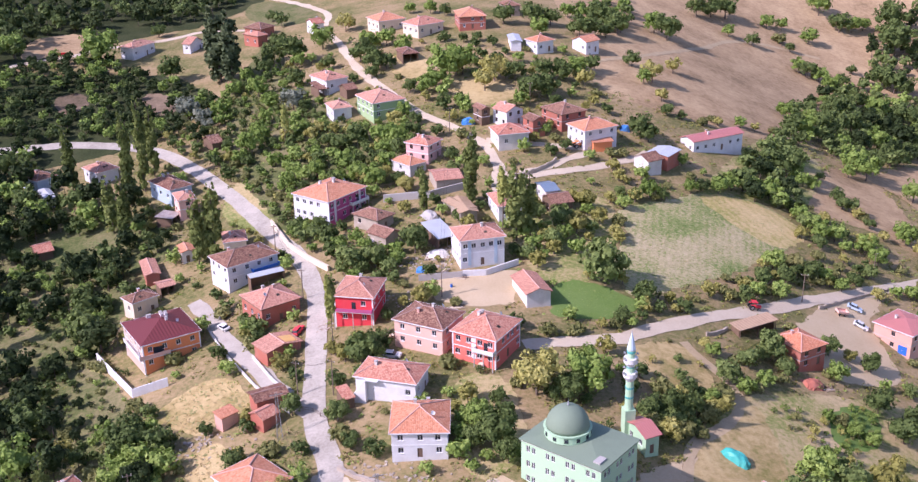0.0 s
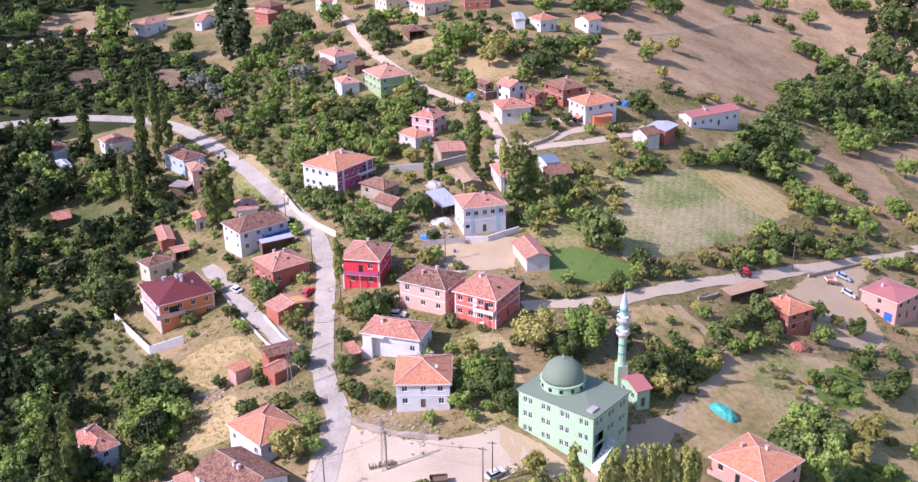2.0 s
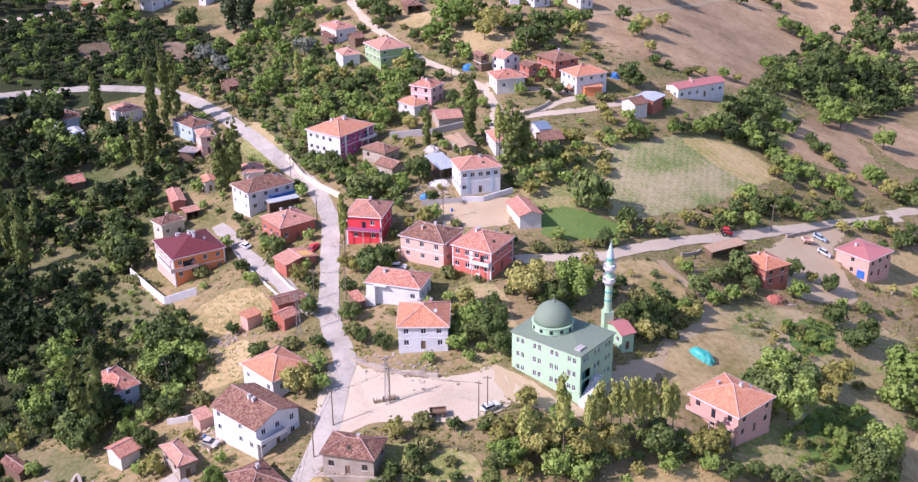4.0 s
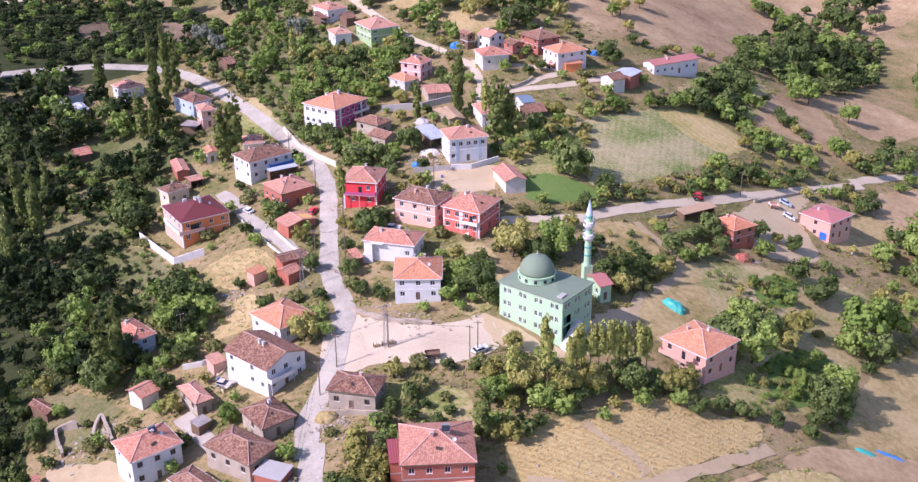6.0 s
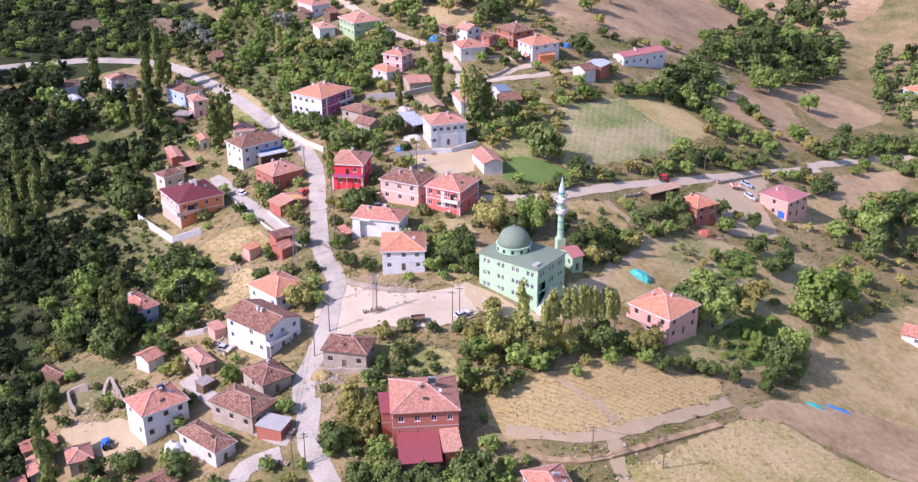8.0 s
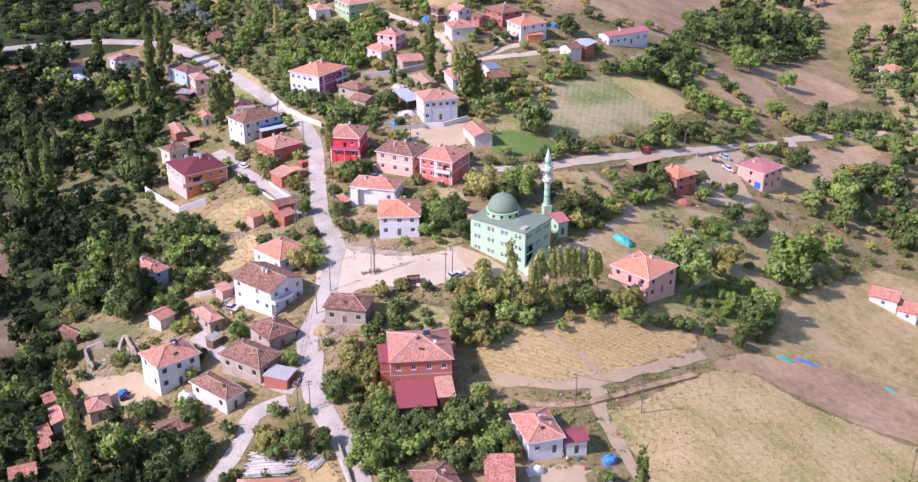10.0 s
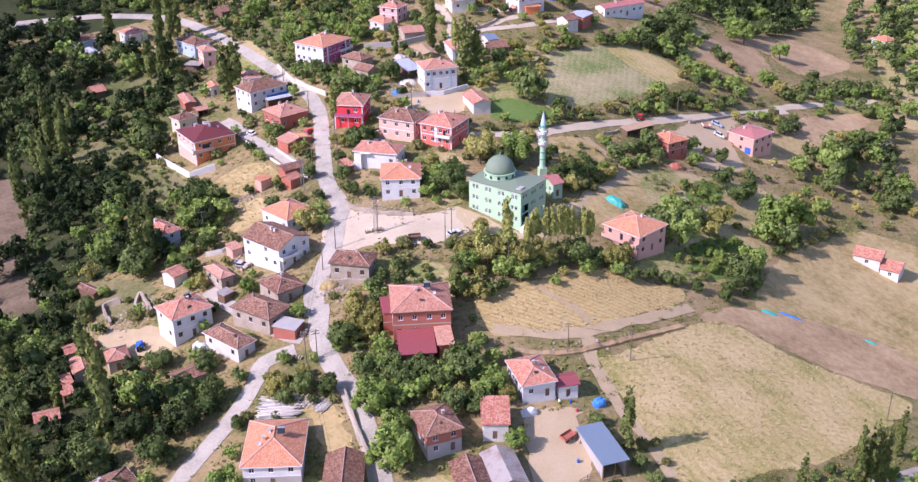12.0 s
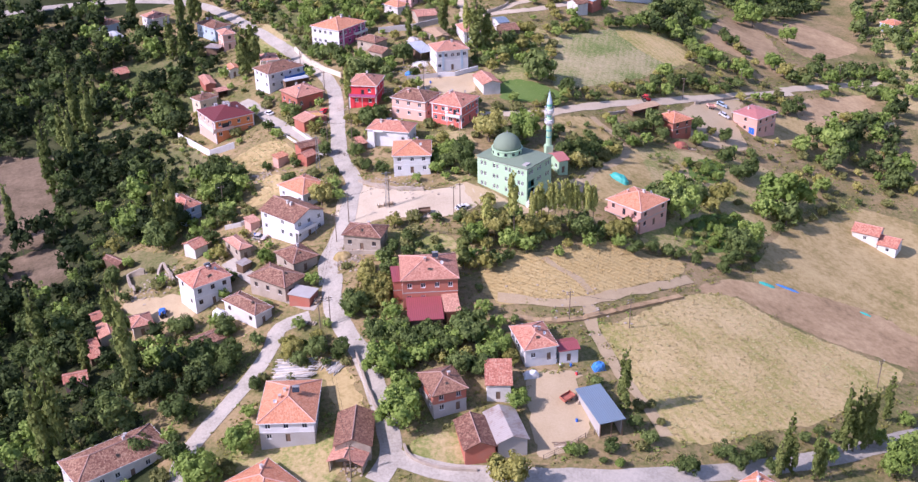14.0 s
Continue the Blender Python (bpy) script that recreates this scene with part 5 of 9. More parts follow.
road("road", "gravel", 3.2, [(-104.5, 558.4), (-87.4, 543.3), (-73.5, 525.9), (-62.5, 504.1), (-61.4, 481.9)], 0.124, "pale gravel road")
road("road", "dirt", 2.4, [(51.7, 414.0), (73.9, 438.7), (109.2, 490.8), (126.4, 518.4), (148.4, 536.3), (179.5, 539.8)], 0.136, "narrow dirt track")
road("road", "dirt", 3.2, [(12.3, 119.5), (19.7, 119.0), (28.7, 119.3), (38.2, 123.0), (51.9, 131.1), (66.8, 140.9)], 0.148, "narrow dirt track")
road("road", "dirt", 2.0, [(25.9, 137.7), (30.1, 132.9), (34.5, 130.0), (37.0, 125.3)], 0.100, "narrow dirt track")
road("road", "dirt", 3.0, [(35.6, 120.2), (35.9, 111.4), (37.3, 105.2), (40.2, 95.7), (45.4, 85.2), (48.1, 77.5)], 0.112, "narrow dirt track")
road("road", "asphalt", 4.4, [(-35.1, 116.5), (-42.2, 113.9), (-43.7, 107.8), (-46.4, 100.2), (-50.8, 91.4), (-56.2, 82.3), (-59.9, 73.3), (-60.6, 63.3)], 0.124, "pale dusty farm track")
road("road", "concrete", 4.0, [(-33.3, 120.3), (-38.6, 123.0), (-44.2, 127.9), (-48.8, 132.8), (-55.3, 140.5), (-60.9, 148.5)], 0.136, "pale concrete lane")
patch("field", "soil", [(50, 385), (95, 374), (128, 395), (150, 440), (190, 490), (270, 560), (280, 760), (60, 760), (42, 560), (46, 450)], 0.05, "bare brown hillside fields", "field")

# ---- buildings ----
house(-36.2, 81.4, -0, 12.8, 16.5, 5.2, "hip", "orange", "white", label="white two-storey house with a bright orange tile roof", lower='grey', chimneys=2, solar=1, dish=-1)
house(-21.5, 73.6, -1, 8.5, 12.6, 3.0, "gy", "brown", "stone", label="long stone barn with a weathered brown tile roof", windows=0, chimneys=0, name='barn', category='barn', pitch=0.45)
house(-22.5, 66.8, -14, 8.2, 5.8, 2.4, "gy", "pink", "stone", label="small stone woodshed with a faded tile roof", windows=0, chimneys=0, name='shed', category='shed', open_front=True)
house(-39.7, 59.0, 43, 12.5, 14.0, 4.0, "hip", "orange", "white", label="white house with an orange hipped tile roof", chimneys=1)
house(-74.6, 74.6, 38, 21.6, 10.9, 4.0, "hip", "old", "dirtywhite", label="large old house with a dark mottled tile roof", chimneys=2)
house(-2.2, 84.2, 20, 8.7, 10.3, 5.2, "hip", "brown", "brick", label="brick house on a grey rendered ground floor with old tiles", lower='grey', chimneys=1)
house(10.6, 87.2, -2, 6.3, 8.0, 4.0, "shed", "red", "dirtywhite", label="small whitewashed outhouse with a red tile roof", windows=1, chimneys=0, name='shed', category='shed', pitch=0.25)
house(11.4, 73.4, 12, 7.4, 12.1, 3.0, "gy", "rust", "grey", label="metal-roofed barn with white and rusty sheets", windows=0, chimneys=0, name='barn', category='barn', pitch=0.4)
house(4.6, 71.1, 10, 7.5, 11.4, 3.0, "gy", "old", "brick", label="old brick barn with a mottled tile roof", windows=0, chimneys=0, name='barn', category='barn', pitch=0.45)
house(19.8, 101.2, 14, 8.6, 11.7, 3.8, "hip", "red", "white", label="low white farmhouse with a patched red tile roof", chimneys=2, dish=1)
house(27.5, 99.9, 12, 5.5, 5.4, 3.2, "gx", "redsheet", "white", label="white farmhouse wing with a red sheet roof", chimneys=0, pitch=0.3)
house(33.1, 81.3, 17, 6.3, 13.3, 3.0, "shed", "bluegrey", "grey", label="open farm shelter with a blue-grey sheet roof", open_front=True, chimneys=0, name='shelter', category='shed', pitch=0.06)
house(138.5, 196.5, 55, 8.0, 9.1, 3.2, "gy", "red", "dirtywhite", label="long low farm building with a red tile roof", chimneys=0, name='farm_building', category='barn')
house(144.4, 191.9, 54, 8.4, 6.6, 3.0, "gy", "red", "white", label="low white farm building with a red tile roof", chimneys=0, name='farm_building', category='barn')
house(-64.4, 133.6, 38, 11.5, 9.7, 6.5, "hip", "red", "white", label="tall whitewashed house with a red hipped tile roof", frame_kind='wood', chimneys=1, solar=1, dish=1)
house(-51.4, 121.5, 48, 6.1, 13.2, 3.5, "hip", "old", "dirtywhite", label="small stained whitewashed house with old dark tiles", frame_kind='wood', chimneys=0)
house(-44.6, 130.2, 55, 8.6, 13.0, 4.0, "hip", "old", "stone", label="old stone house with a mottled lichened tile roof", frame_kind='wood', chimneys=0)
house(-37.2, 123.3, 69, 5.4, 6.3, 2.6, "shed", "concrete", "brick", label="low brick outbuilding with a flat concrete roof", windows=0, chimneys=0, pitch=0.02, over=0.25, name='outbuilding', category='shed')
house(-40.5, 139.6, 38, 8.2, 9.8, 3.2, "hip", "old", "stone", label="old stone house with sagging dark red tiles", frame_kind='wood', chimneys=1)
house(-58.2, 151.1, 37, 4.3, 9.4, 3.4, "hip", "pink", "stone", label="small stone house with a faded tile roof", frame_kind='wood', chimneys=0)
house(-71.5, 157.3, 49, 5.3, 5.9, 3.0, "gx", "red", "dirtywhite", label="small outbuilding with a red tile roof", windows=0, chimneys=0, name='shed', category='shed')
house(-96.3, 161.1, 51, 3.4, 7.6, 2.5, "gy", "old", "wood", label="small timber shed with old red tiles", windows=0, chimneys=0, name='shed', category='shed')
house(-79.3, 179.9, 45, 6.6, 11.2, 5.5, "hip", "red", "lightblue", label="pale blue house with a red tile roof behind poplars", chimneys=1)
house(-80.4, 125.6, 23, 5.7, 6.7, 3.0, "hip", "pink", "stone", label="low house with a faded red tile roof", frame_kind='wood', chimneys=0)
house(-43.3, 157.4, 49, 11.8, 14.7, 6.0, "gy", "old", "white", label="white two-storey house with a dark mottled gabled roof", balcony=1, chimneys=2, pitch=0.38)
house(-22.0, 143.8, -14, 11.1, 8.0, 4.2, "hip", "old", "stone", label="old timber-framed stone house with a dark tile roof", frame_kind='wood', chimneys=1)
house(-5.0, 121.7, 3, 14.6, 13.9, 7.0, "hip", "pink", "brick", label="three-storey red brick house with a pink tile roof", chimneys=2, solar=1, dish=1)
house(-6.1, 110.9, 4, 8.8, 10.1, 3.0, "shed", "redsheet", "wood", label="lean-to with a dark red sheet roof", windows=0, chimneys=0, pitch=0.12, name='lean_to', category='shed')
house(0.4, 112.1, 7, 4.1, 6.6, 3.2, "shed", "pink", "brick", label="brick annex with a pink tile roof", windows=0, chimneys=0, pitch=0.2, name='annex', category='shed')
house(-13.2, 121.9, 7, 2.6, 7.0, 5.0, "shed", "redsheet", "brick", label="narrow annex with a red sheet roof", windows=0, chimneys=0, pitch=0.1, name='annex', category='shed', over=0.2)
house(55.8, 166.5, 41, 12.9, 13.2, 6.0, "hip", "orange", "palebrick", label="pale brick house with an orange hipped tile roof", chimneys=2, frame_kind='wood', extra=('balcony_full',), rail='palebrick', front=3, dish=1)
house(115.4, 256.6, 38, 12.1, 11.7, 6.2, "hip", "pinksheet", "palebrick", label="unfinished brick house with a coral sheet roof and blue doors", chimneys=1, frame_kind='wood', pitch=0.22, extra=('blue_doors',), front=3)
house(80.1, 233.7, 29, 9.1, 10.1, 5.0, "hip", "orange", "brick", label="brick house with an orange hipped tile roof", chimneys=1, frame_kind='wood')
house(70.5, 239.9, 28, 12.3, 4.1, 3.0, "shed", "tan", "wood", label="roadside timber shed with a tan board roof and blue sides", open_front=True, chimneys=0, pitch=0.1, name='shed', category='shed')
mosque(20.2, 172.0, 51, 13.3, 18.1, 9.6)
house(34.4, 185.9, 25, 4.0, 7.9, 4.0, "gx", "pinksheet", "mint", label="mint-green annex with a coral sheet roof beside the mosque", chimneys=0, name='annex', category='annex', pitch=0.3)
house(-9.7, 183.3, -0, 11.7, 12.4, 5.6, "hip", "orange", "white", label="white two-storey house with an orange tile roof beside the square", chimneys=2, dish=1)
house(-16.3, 201.4, 73, 9.1, 14.2, 4.6, "hip", "red", "white", label="white house with a pinkish red tile roof and outside stairs", chimneys=1, extra=('stairs',), front=3, dish=1)
house(-8.9, 220.0, 62, 10.7, 13.2, 6.2, "hip", "old", "pink", label="peach two-storey house with a mottled old tile roof", chimneys=2, pitch=0.4, dish=1)
house(4.0, 214.8, 60, 12.4, 11.7, 6.4, "hip", "red", "redorange", label="coral-red two-storey house with white trim and balconies", trim=True, chimneys=2, windows=2, extra=('mid_panel', 'balcony_right'), front=3, dish=1)
house(-25.8, 235.4, 79, 12.0, 10.3, 7.0, "hip", "pink", "red", label="bright red two-storey house with a faded tile roof", trim=True, chimneys=1, extra=('balcony_full',), rail='purple', front=3, dish=-1)
house(2.8, 259.6, 15, 12.5, 10.3, 7.2, "hip", "pink", "white", label="white two-storey building with a faded red tile roof", chimneys=1, windows=2, extra=('panels',), rail='lightblue')
house(15.5, 240.3, 16, 6.9, 12.0, 3.2, "gy", "pink", "dirtywhite", label="whitewashed barn with a faded tile roof", windows=0, chimneys=0, name='barn', category='barn', pitch=0.35)
house(-39.6, 296.8, 54, 16.8, 14.5, 7.0, "hip", "orange", "purple", label="purple and white apartment house with an orange tile roof", trim=True, chimneys=5, windows=2, extra=('panels', 'balcony_right'), rail='white', pitch=0.34, faces={3: 'white'}, dish=1)
house(-26.1, 284.3, 51, 7.4, 10.1, 3.4, "hip", "brown", "stone", label="low old house with a brown tile roof", frame_kind='wood', chimneys=0)
house(-22.3, 272.8, 49, 6.8, 7.7, 3.0, "gy", "brown", "stone", label="old outbuilding with a brown tile roof", frame_kind='wood', chimneys=0, windows=0, name='shed', category='shed')
house(-60.0, 267.9, 39, 15.8, 10.8, 6.0, "hip", "brown", "white", label="white two-storey roadside house with brown tiles", chimneys=2, balcony=2, rail='blue', dish=1)
house(-66.0, 285.0, 16, 6.9, 8.4, 4.0, "hip", "pink", "cream", label="cream house with a faded pink tile roof", chimneys=1)
house(-53.0, 260.6, 31, 9.5, 2.6, 3.0, "shed", "whitesheet", "wood", label="roadside shelter with a white sheet roof", open_front=True, chimneys=0, pitch=0.08, name='shelter', category='shed', over=0.1)
house(-49.0, 243.6, 38, 11.4, 11.4, 4.6, "hip", "pink", "brick", label="brown-red brick house with a salmon tile roof", chimneys=2, frame_kind='white', dish=-1)
house(-44.3, 223.5, 39, 9.8, 6.9, 2.8, "gy", "pink", "brick", label="low brick building with a pink and ochre roof", windows=0, chimneys=0, pitch=0.2, extra=('ochre_sheet',), name='outbuilding', category='shed')
house(-75.2, 237.4, 33, 15.1, 15.6, 6.6, "hip", "maroon", "orange", label="orange apartment house with a maroon roof and white chimneys", trim=True, chimneys=7, extra=('corner',), rail='pink', windows=1, pitch=0.3, faces={3: 'palepeach'}, dish=1)
house(-87.1, 260.9, 45, 8.1, 6.1, 4.4, "hip", "brown", "cream", label="cream house with a brown hipped tile roof", chimneys=1)
house(-89.3, 279.4, 23, 4.6, 11.9, 3.0, "gy", "pink", "brick", label="low brick building with an orange-pink roof", windows=0, chimneys=0, pitch=0.25, name='shed', category='shed')
house(-82.4, 268.6, 34, 4.7, 5.0, 2.6, "gx", "pink", "wood", label="open timber shed with a tile roof", open_front=True, chimneys=0, pitch=0.2, name='shed', category='shed')
house(-80.3, 285.9, 24, 4.4, 6.6, 3.2, "gy", "orange", "dirtywhite", label="small house with an orange tile roof", chimneys=0, pitch=0.3)
house(-87.0, 314.8, 26, 5.9, 8.3, 6.0, "hip", "pink", "pink", label="tall salmon house with a faded tile roof", chimneys=1, frame_kind='wood')
house(-94.8, 328.9, 44, 8.4, 13.9, 4.6, "hip", "old", "lightblue", label="pale blue house with a dark red tile roof", chimneys=3)
house(-91.6, 311.1, 76, 6.1, 6.0, 2.6, "shed", "rust", "wood", label="open timber carport with a rusty roof", open_front=True, chimneys=0, pitch=0.05, name='carport', category='shed')
house(-123.4, 348.4, 46, 8.8, 9.7, 4.0, "hip", "pink", "white", label="white house with a faded tile roof among trees", chimneys=1)
house(-144.5, 347.0, 54, 8.3, 10.5, 3.5, "hip", "brown", "lightblue", label="old house with a dark tile roof among trees", chimneys=1)
house(-137.9, 335.8, 33, 3.7, 10.8, 3.0, "hip", "whitesheet", "white", label="small white outbuilding among trees", chimneys=0, name='shed', category='shed')
house(-128.6, 302.6, 34, 5.5, 7.6, 2.5, "gx", "red", "wood", label="small shed with a red tile roof among trees", windows=0, chimneys=0, name='shed', category='shed')
house(-87.5, 360.8, 36, 4.6, 8.5, 2.5, "gx", "old", "wood", label="small hillside shed with old tiles", windows=0, chimneys=0, name='shed', category='shed')
house(-29.0, 364.9, 29, 12.6, 14.6, 5.5, "hip", "pink", "green", label="pale green house with a salmon tile roof", chimneys=1)
house(-43.8, 367.2, 24, 7.4, 9.2, 4.0, "hip", "pink", "white", label="white house with a pink tile roof", chimneys=1)
house(-50.1, 395.1, 38, 9.8, 12.1, 4.5, "hip", "pink", "white", label="white hillside house with a pink tile roof", chimneys=1)
house(-53.3, 390.2, 31, 4.4, 8.4, 3.0, "shed", "brown", "wood", label="timber porch with brown tiles", open_front=True, chimneys=0, pitch=0.15, name='shed', category='shed')
house(-42.1, 384.5, 31, 4.8, 7.1, 3.0, "gx", "brown", "wood", label="small timber shed with brown tiles", windows=0, chimneys=0, name='shed', category='shed')
house(-21.6, 413.0, 19, 6.9, 9.9, 3.0, "hip", "brown", "wood", label="open timber barn with a brown tile roof", open_front=True, chimneys=0, name='barn', category='barn')
house(-13.0, 325.8, 60, 8.7, 9.0, 5.5, "hip", "red", "rose", label="rose-coloured two-storey house with a red tile roof", chimneys=2, frame_kind='wood')
house(-17.5, 318.3, 42, 7.3, 10.0, 3.0, "hip", "orange", "dirtywhite", label="low house with an orange tile roof", chimneys=0)
house(-6.0, 306.4, 14, 8.6, 10.9, 3.0, "gx", "pink", "stone", label="stone barn with a faded tile roof above a retaining wall", windows=0, chimneys=0, pitch=0.2, name='barn', category='barn')
house(5.7, 349.5, 28, 4.0, 6.7, 5.0, "gy", "brown", "wood", label="narrow timber house with a brown tile roof", frame_kind='wood', chimneys=0)
house(14.4, 348.3, 38, 7.9, 7.8, 5.0, "gy", "pink", "white", label="white gabled house with a pink tile roof", chimneys=1, frame_kind='wood')
house(14.2, 333.0, 15, 10.7, 10.2, 4.5, "hip", "red", "dirtywhite", label="low whitewashed house with a coral tile roof", chimneys=0)
house(22.6, 340.9, 28, 5.5, 7.1, 5.0, "gy", "brown", "brick", label="brick house with a brown gabled roof", chimneys=0, frame_kind='wood')
house(33.0, 350.2, 31, 10.6, 12.2, 4.8, "hip", "brown", "brick", label="brown-roofed brick house on the slope", chimneys=1, frame_kind='wood')
house(41.2, 337.9, 28, 13.2, 10.8, 5.6, "hip", "orange", "white", label="white two-storey house with a coral tile roof", chimneys=1)
house(43.6, 332.8, 12, 7.1, 4.1, 3.0, "shed", "orange", "orange", label="orange garage annex with a tile roof", windows=0, chimneys=0, pitch=0.1, name='annex', category='shed')
house(63.1, 330.2, 54, 9.4, 8.2, 4.0, "gx", "whitesheet", "brick", label="brick workshop with a pale blue-white sheet roof", windows=0, chimneys=0, pitch=0.15, name='workshop', category='shed')
house(57.1, 323.1, 32, 6.3, 7.7, 4.0, "gx", "brown", "dirtywhite", label="whitewashed outbuilding with a brown tile roof", windows=0, chimneys=0, name='outbuilding', category='shed')
house(83.6, 352.8, 28, 21.9, 7.8, 4.6, "gx", "pinksheet", "white", label="long white farm building with a coral sheet roof", chimneys=2, pitch=0.3, name='farm_building', category='barn')
house(48.3, 425.0, 40, 8.1, 8.5, 4.5, "gx", "orange", "white", label="white house with an orange gabled roof", chimneys=0)
house(29.7, 418.1, 33, 8.7, 8.1, 4.2, "hip", "orange", "white", label="white house with an orange tile roof on the hill", chimneys=1)
house(20.1, 422.1, 3, 4.9, 14.0, 3.0, "gy", "whitesheet", "white", label="small white shed with a sheet roof", windows=0, chimneys=0, pitch=0.2, name='shed', category='shed')
house(-32.5, 458.8, 30, 12.9, 12.1, 4.5, "hip", "orange", "cream", label="cream hillside house with an orange tile roof", chimneys=1)
house(-16.4, 445.2, 40, 13.9, 11.2, 4.2, "hip", "red", "cream", label="cream hillside house with a red tile roof", chimneys=1)
house(3.0, 449.6, 8, 11.7, 14.9, 5.0, "hip", "orange", "brick", label="brick hillside house with an orange tile roof", chimneys=1)
house(20.3, 470.3, 17, 6.9, 10.6, 4.0, "hip", "brown", "stone", label="stone hillside house with a brown roof", chimneys=0)
house(-90.4, 470.0, 49, 6.0, 10.4, 4.5, "hip", "red", "brick", label="red brick house with a red tile roof", chimneys=1)
house(-91.1, 484.4, 59, 9.8, 10.3, 4.0, "hip", "brown", "brick", label="brick house with a dark brown tile roof", chimneys=0)
house(-142.5, 470.5, 65, 14.6, 8.0, 4.6, "hip", "pink", "white", label="long white house with a faded tile roof", chimneys=1)
house(-118.8, 473.4, 68, 10.7, 4.7, 3.6, "gy", "pink", "white", label="small white house with a pink tile roof", chimneys=0)
house(-64.7, 474.8, 31, 5.7, 8.2, 4.2, "gx", "red", "white", label="white house with a red gabled roof", chimneys=1)
house(23.5, 295.1, 17, 4.6, 8.9, 4.0, "gx", "bluegrey", "dirtywhite", label="house with a pale blue sheet roof", chimneys=0, pitch=0.2)
house(25.9, 289.2, 21, 6.9, 8.2, 3.2, "gx", "brown", "wood", label="old timber house with brown tiles", frame_kind='wood', chimneys=0)
house(10.9, 286.3, 14, 7.5, 11.9, 4.0, "hip", "pink", "white", label="white house with a pink tile roof behind poplars", chimneys=0)
house(-0.8, 285.1, 15, 5.7, 12.4, 3.0, "gy", "tan", "stone", label="barn with a pale weathered board roof", windows=0, chimneys=0, pitch=0.25, name='barn', category='barn')
house(228.7, 412.2, 30, 8.7, 9.8, 4.2, "hip", "orange", "lightblue", label="pale blue house with an orange tile roof across the valley", chimneys=1)
house(-26.0, 198.1, 28, 2.6, 4.9, 2.5, "shed", "red", "wood", label="small roadside shed with red tiles", windows=0, chimneys=0, pitch=0.15, name='shed', category='shed', over=0.2)
house(-43.1, 202.5, 30, 7.8, 5.7, 3.0, "gx", "old", "brick", label="low brick shed with an old red tile roof", windows=0, chimneys=0, pitch=0.25, name='shed', category='shed')
house(-42.8, 195.7, 48, 4.8, 4.8, 2.8, "gx", "red", "brick", label="small red brick shed with a gabled roof", windows=0, chimneys=0, name='shed', category='shed', over=0.3)
house(-51.6, 198.5, 46, 4.5, 3.3, 3.0, "shed", "orange", "palebrick", label="tiny peach outhouse with an orange roof", windows=0, chimneys=0, pitch=0.15, name='shed', category='shed', over=0.25)
house(-41.5, 173.4, 45, 10.7, 11.9, 4.2, "hip", "orange", "white", label="white house with a bright orange tile roof", chimneys=0)
house(65.3, 63.7, 36, 6.0, 6.0, 3.0, "hip", "orange", "white", label="house with an orange tile roof by the lower road", chimneys=1)
house(-7.4, 270.1, 28, 6.0, 10.5, 3.0, "shed", "whitesheet", "wood", label="open building-site shelter with a pale blue sheet roof", open_front=True, chimneys=0, pitch=0.12, name="shelter", category="shed")
house(-1.9, 286.0, 35, 5.0, 11.0, 3.0, "gy", "tan", "stone", label="narrow barn with a weathered board roof", windows=0, chimneys=0, pitch=0.22, name="barn", category="barn")
house(-60.1, 112.6, 40, 8.0, 6.0, 2.2, "gx", "old", "stone", label="low sunken outbuilding with patched red tiles", windows=0, chimneys=0, pitch=0.3, name="outbuilding", category="shed")
house(-92.2, 133.8, 30, 8.0, 5.0, 2.4, "gx", "red", "stone", label="low stone byre with a red tile roof", windows=0, chimneys=0, pitch=0.25, name="byre", category="shed")
house(-89.1, 125.5, 24, 6.0, 7.5, 2.4, "gy", "pink", "stone", label="low stone byre with a faded tile roof", windows=0, chimneys=0, pitch=0.3, name="byre", category="shed")
house(-91.2, 117.9, 30, 4.0, 8.0, 2.2, "shed", "red", "wood", label="narrow timber lean-to with red tiles", windows=0, chimneys=0, pitch=0.15, name="lean_to", category="shed")
house(-92.7, 106.8, 20, 6.0, 5.0, 3.0, "gx", "red", "rose", label="small rose-coloured house among trees", chimneys=0)
house(-55.9, 163.3, 38, 3.4, 4.0, 2.4, "shed", "pink", "palebrick", label="small pinkish brick outhouse with a tile roof", windows=0, chimneys=0, pitch=0.15, name="shed", category="shed", over=0.2)
house(-55.4, 142.4, 50, 3.6, 3.0, 2.2, "shed", "rust", "wood", label="small yard shed with a rusty sheet roof", windows=0, chimneys=0, pitch=0.1, name="shed", category="shed", over=0.2)
minaret(31.9, 188.7, 24.0)

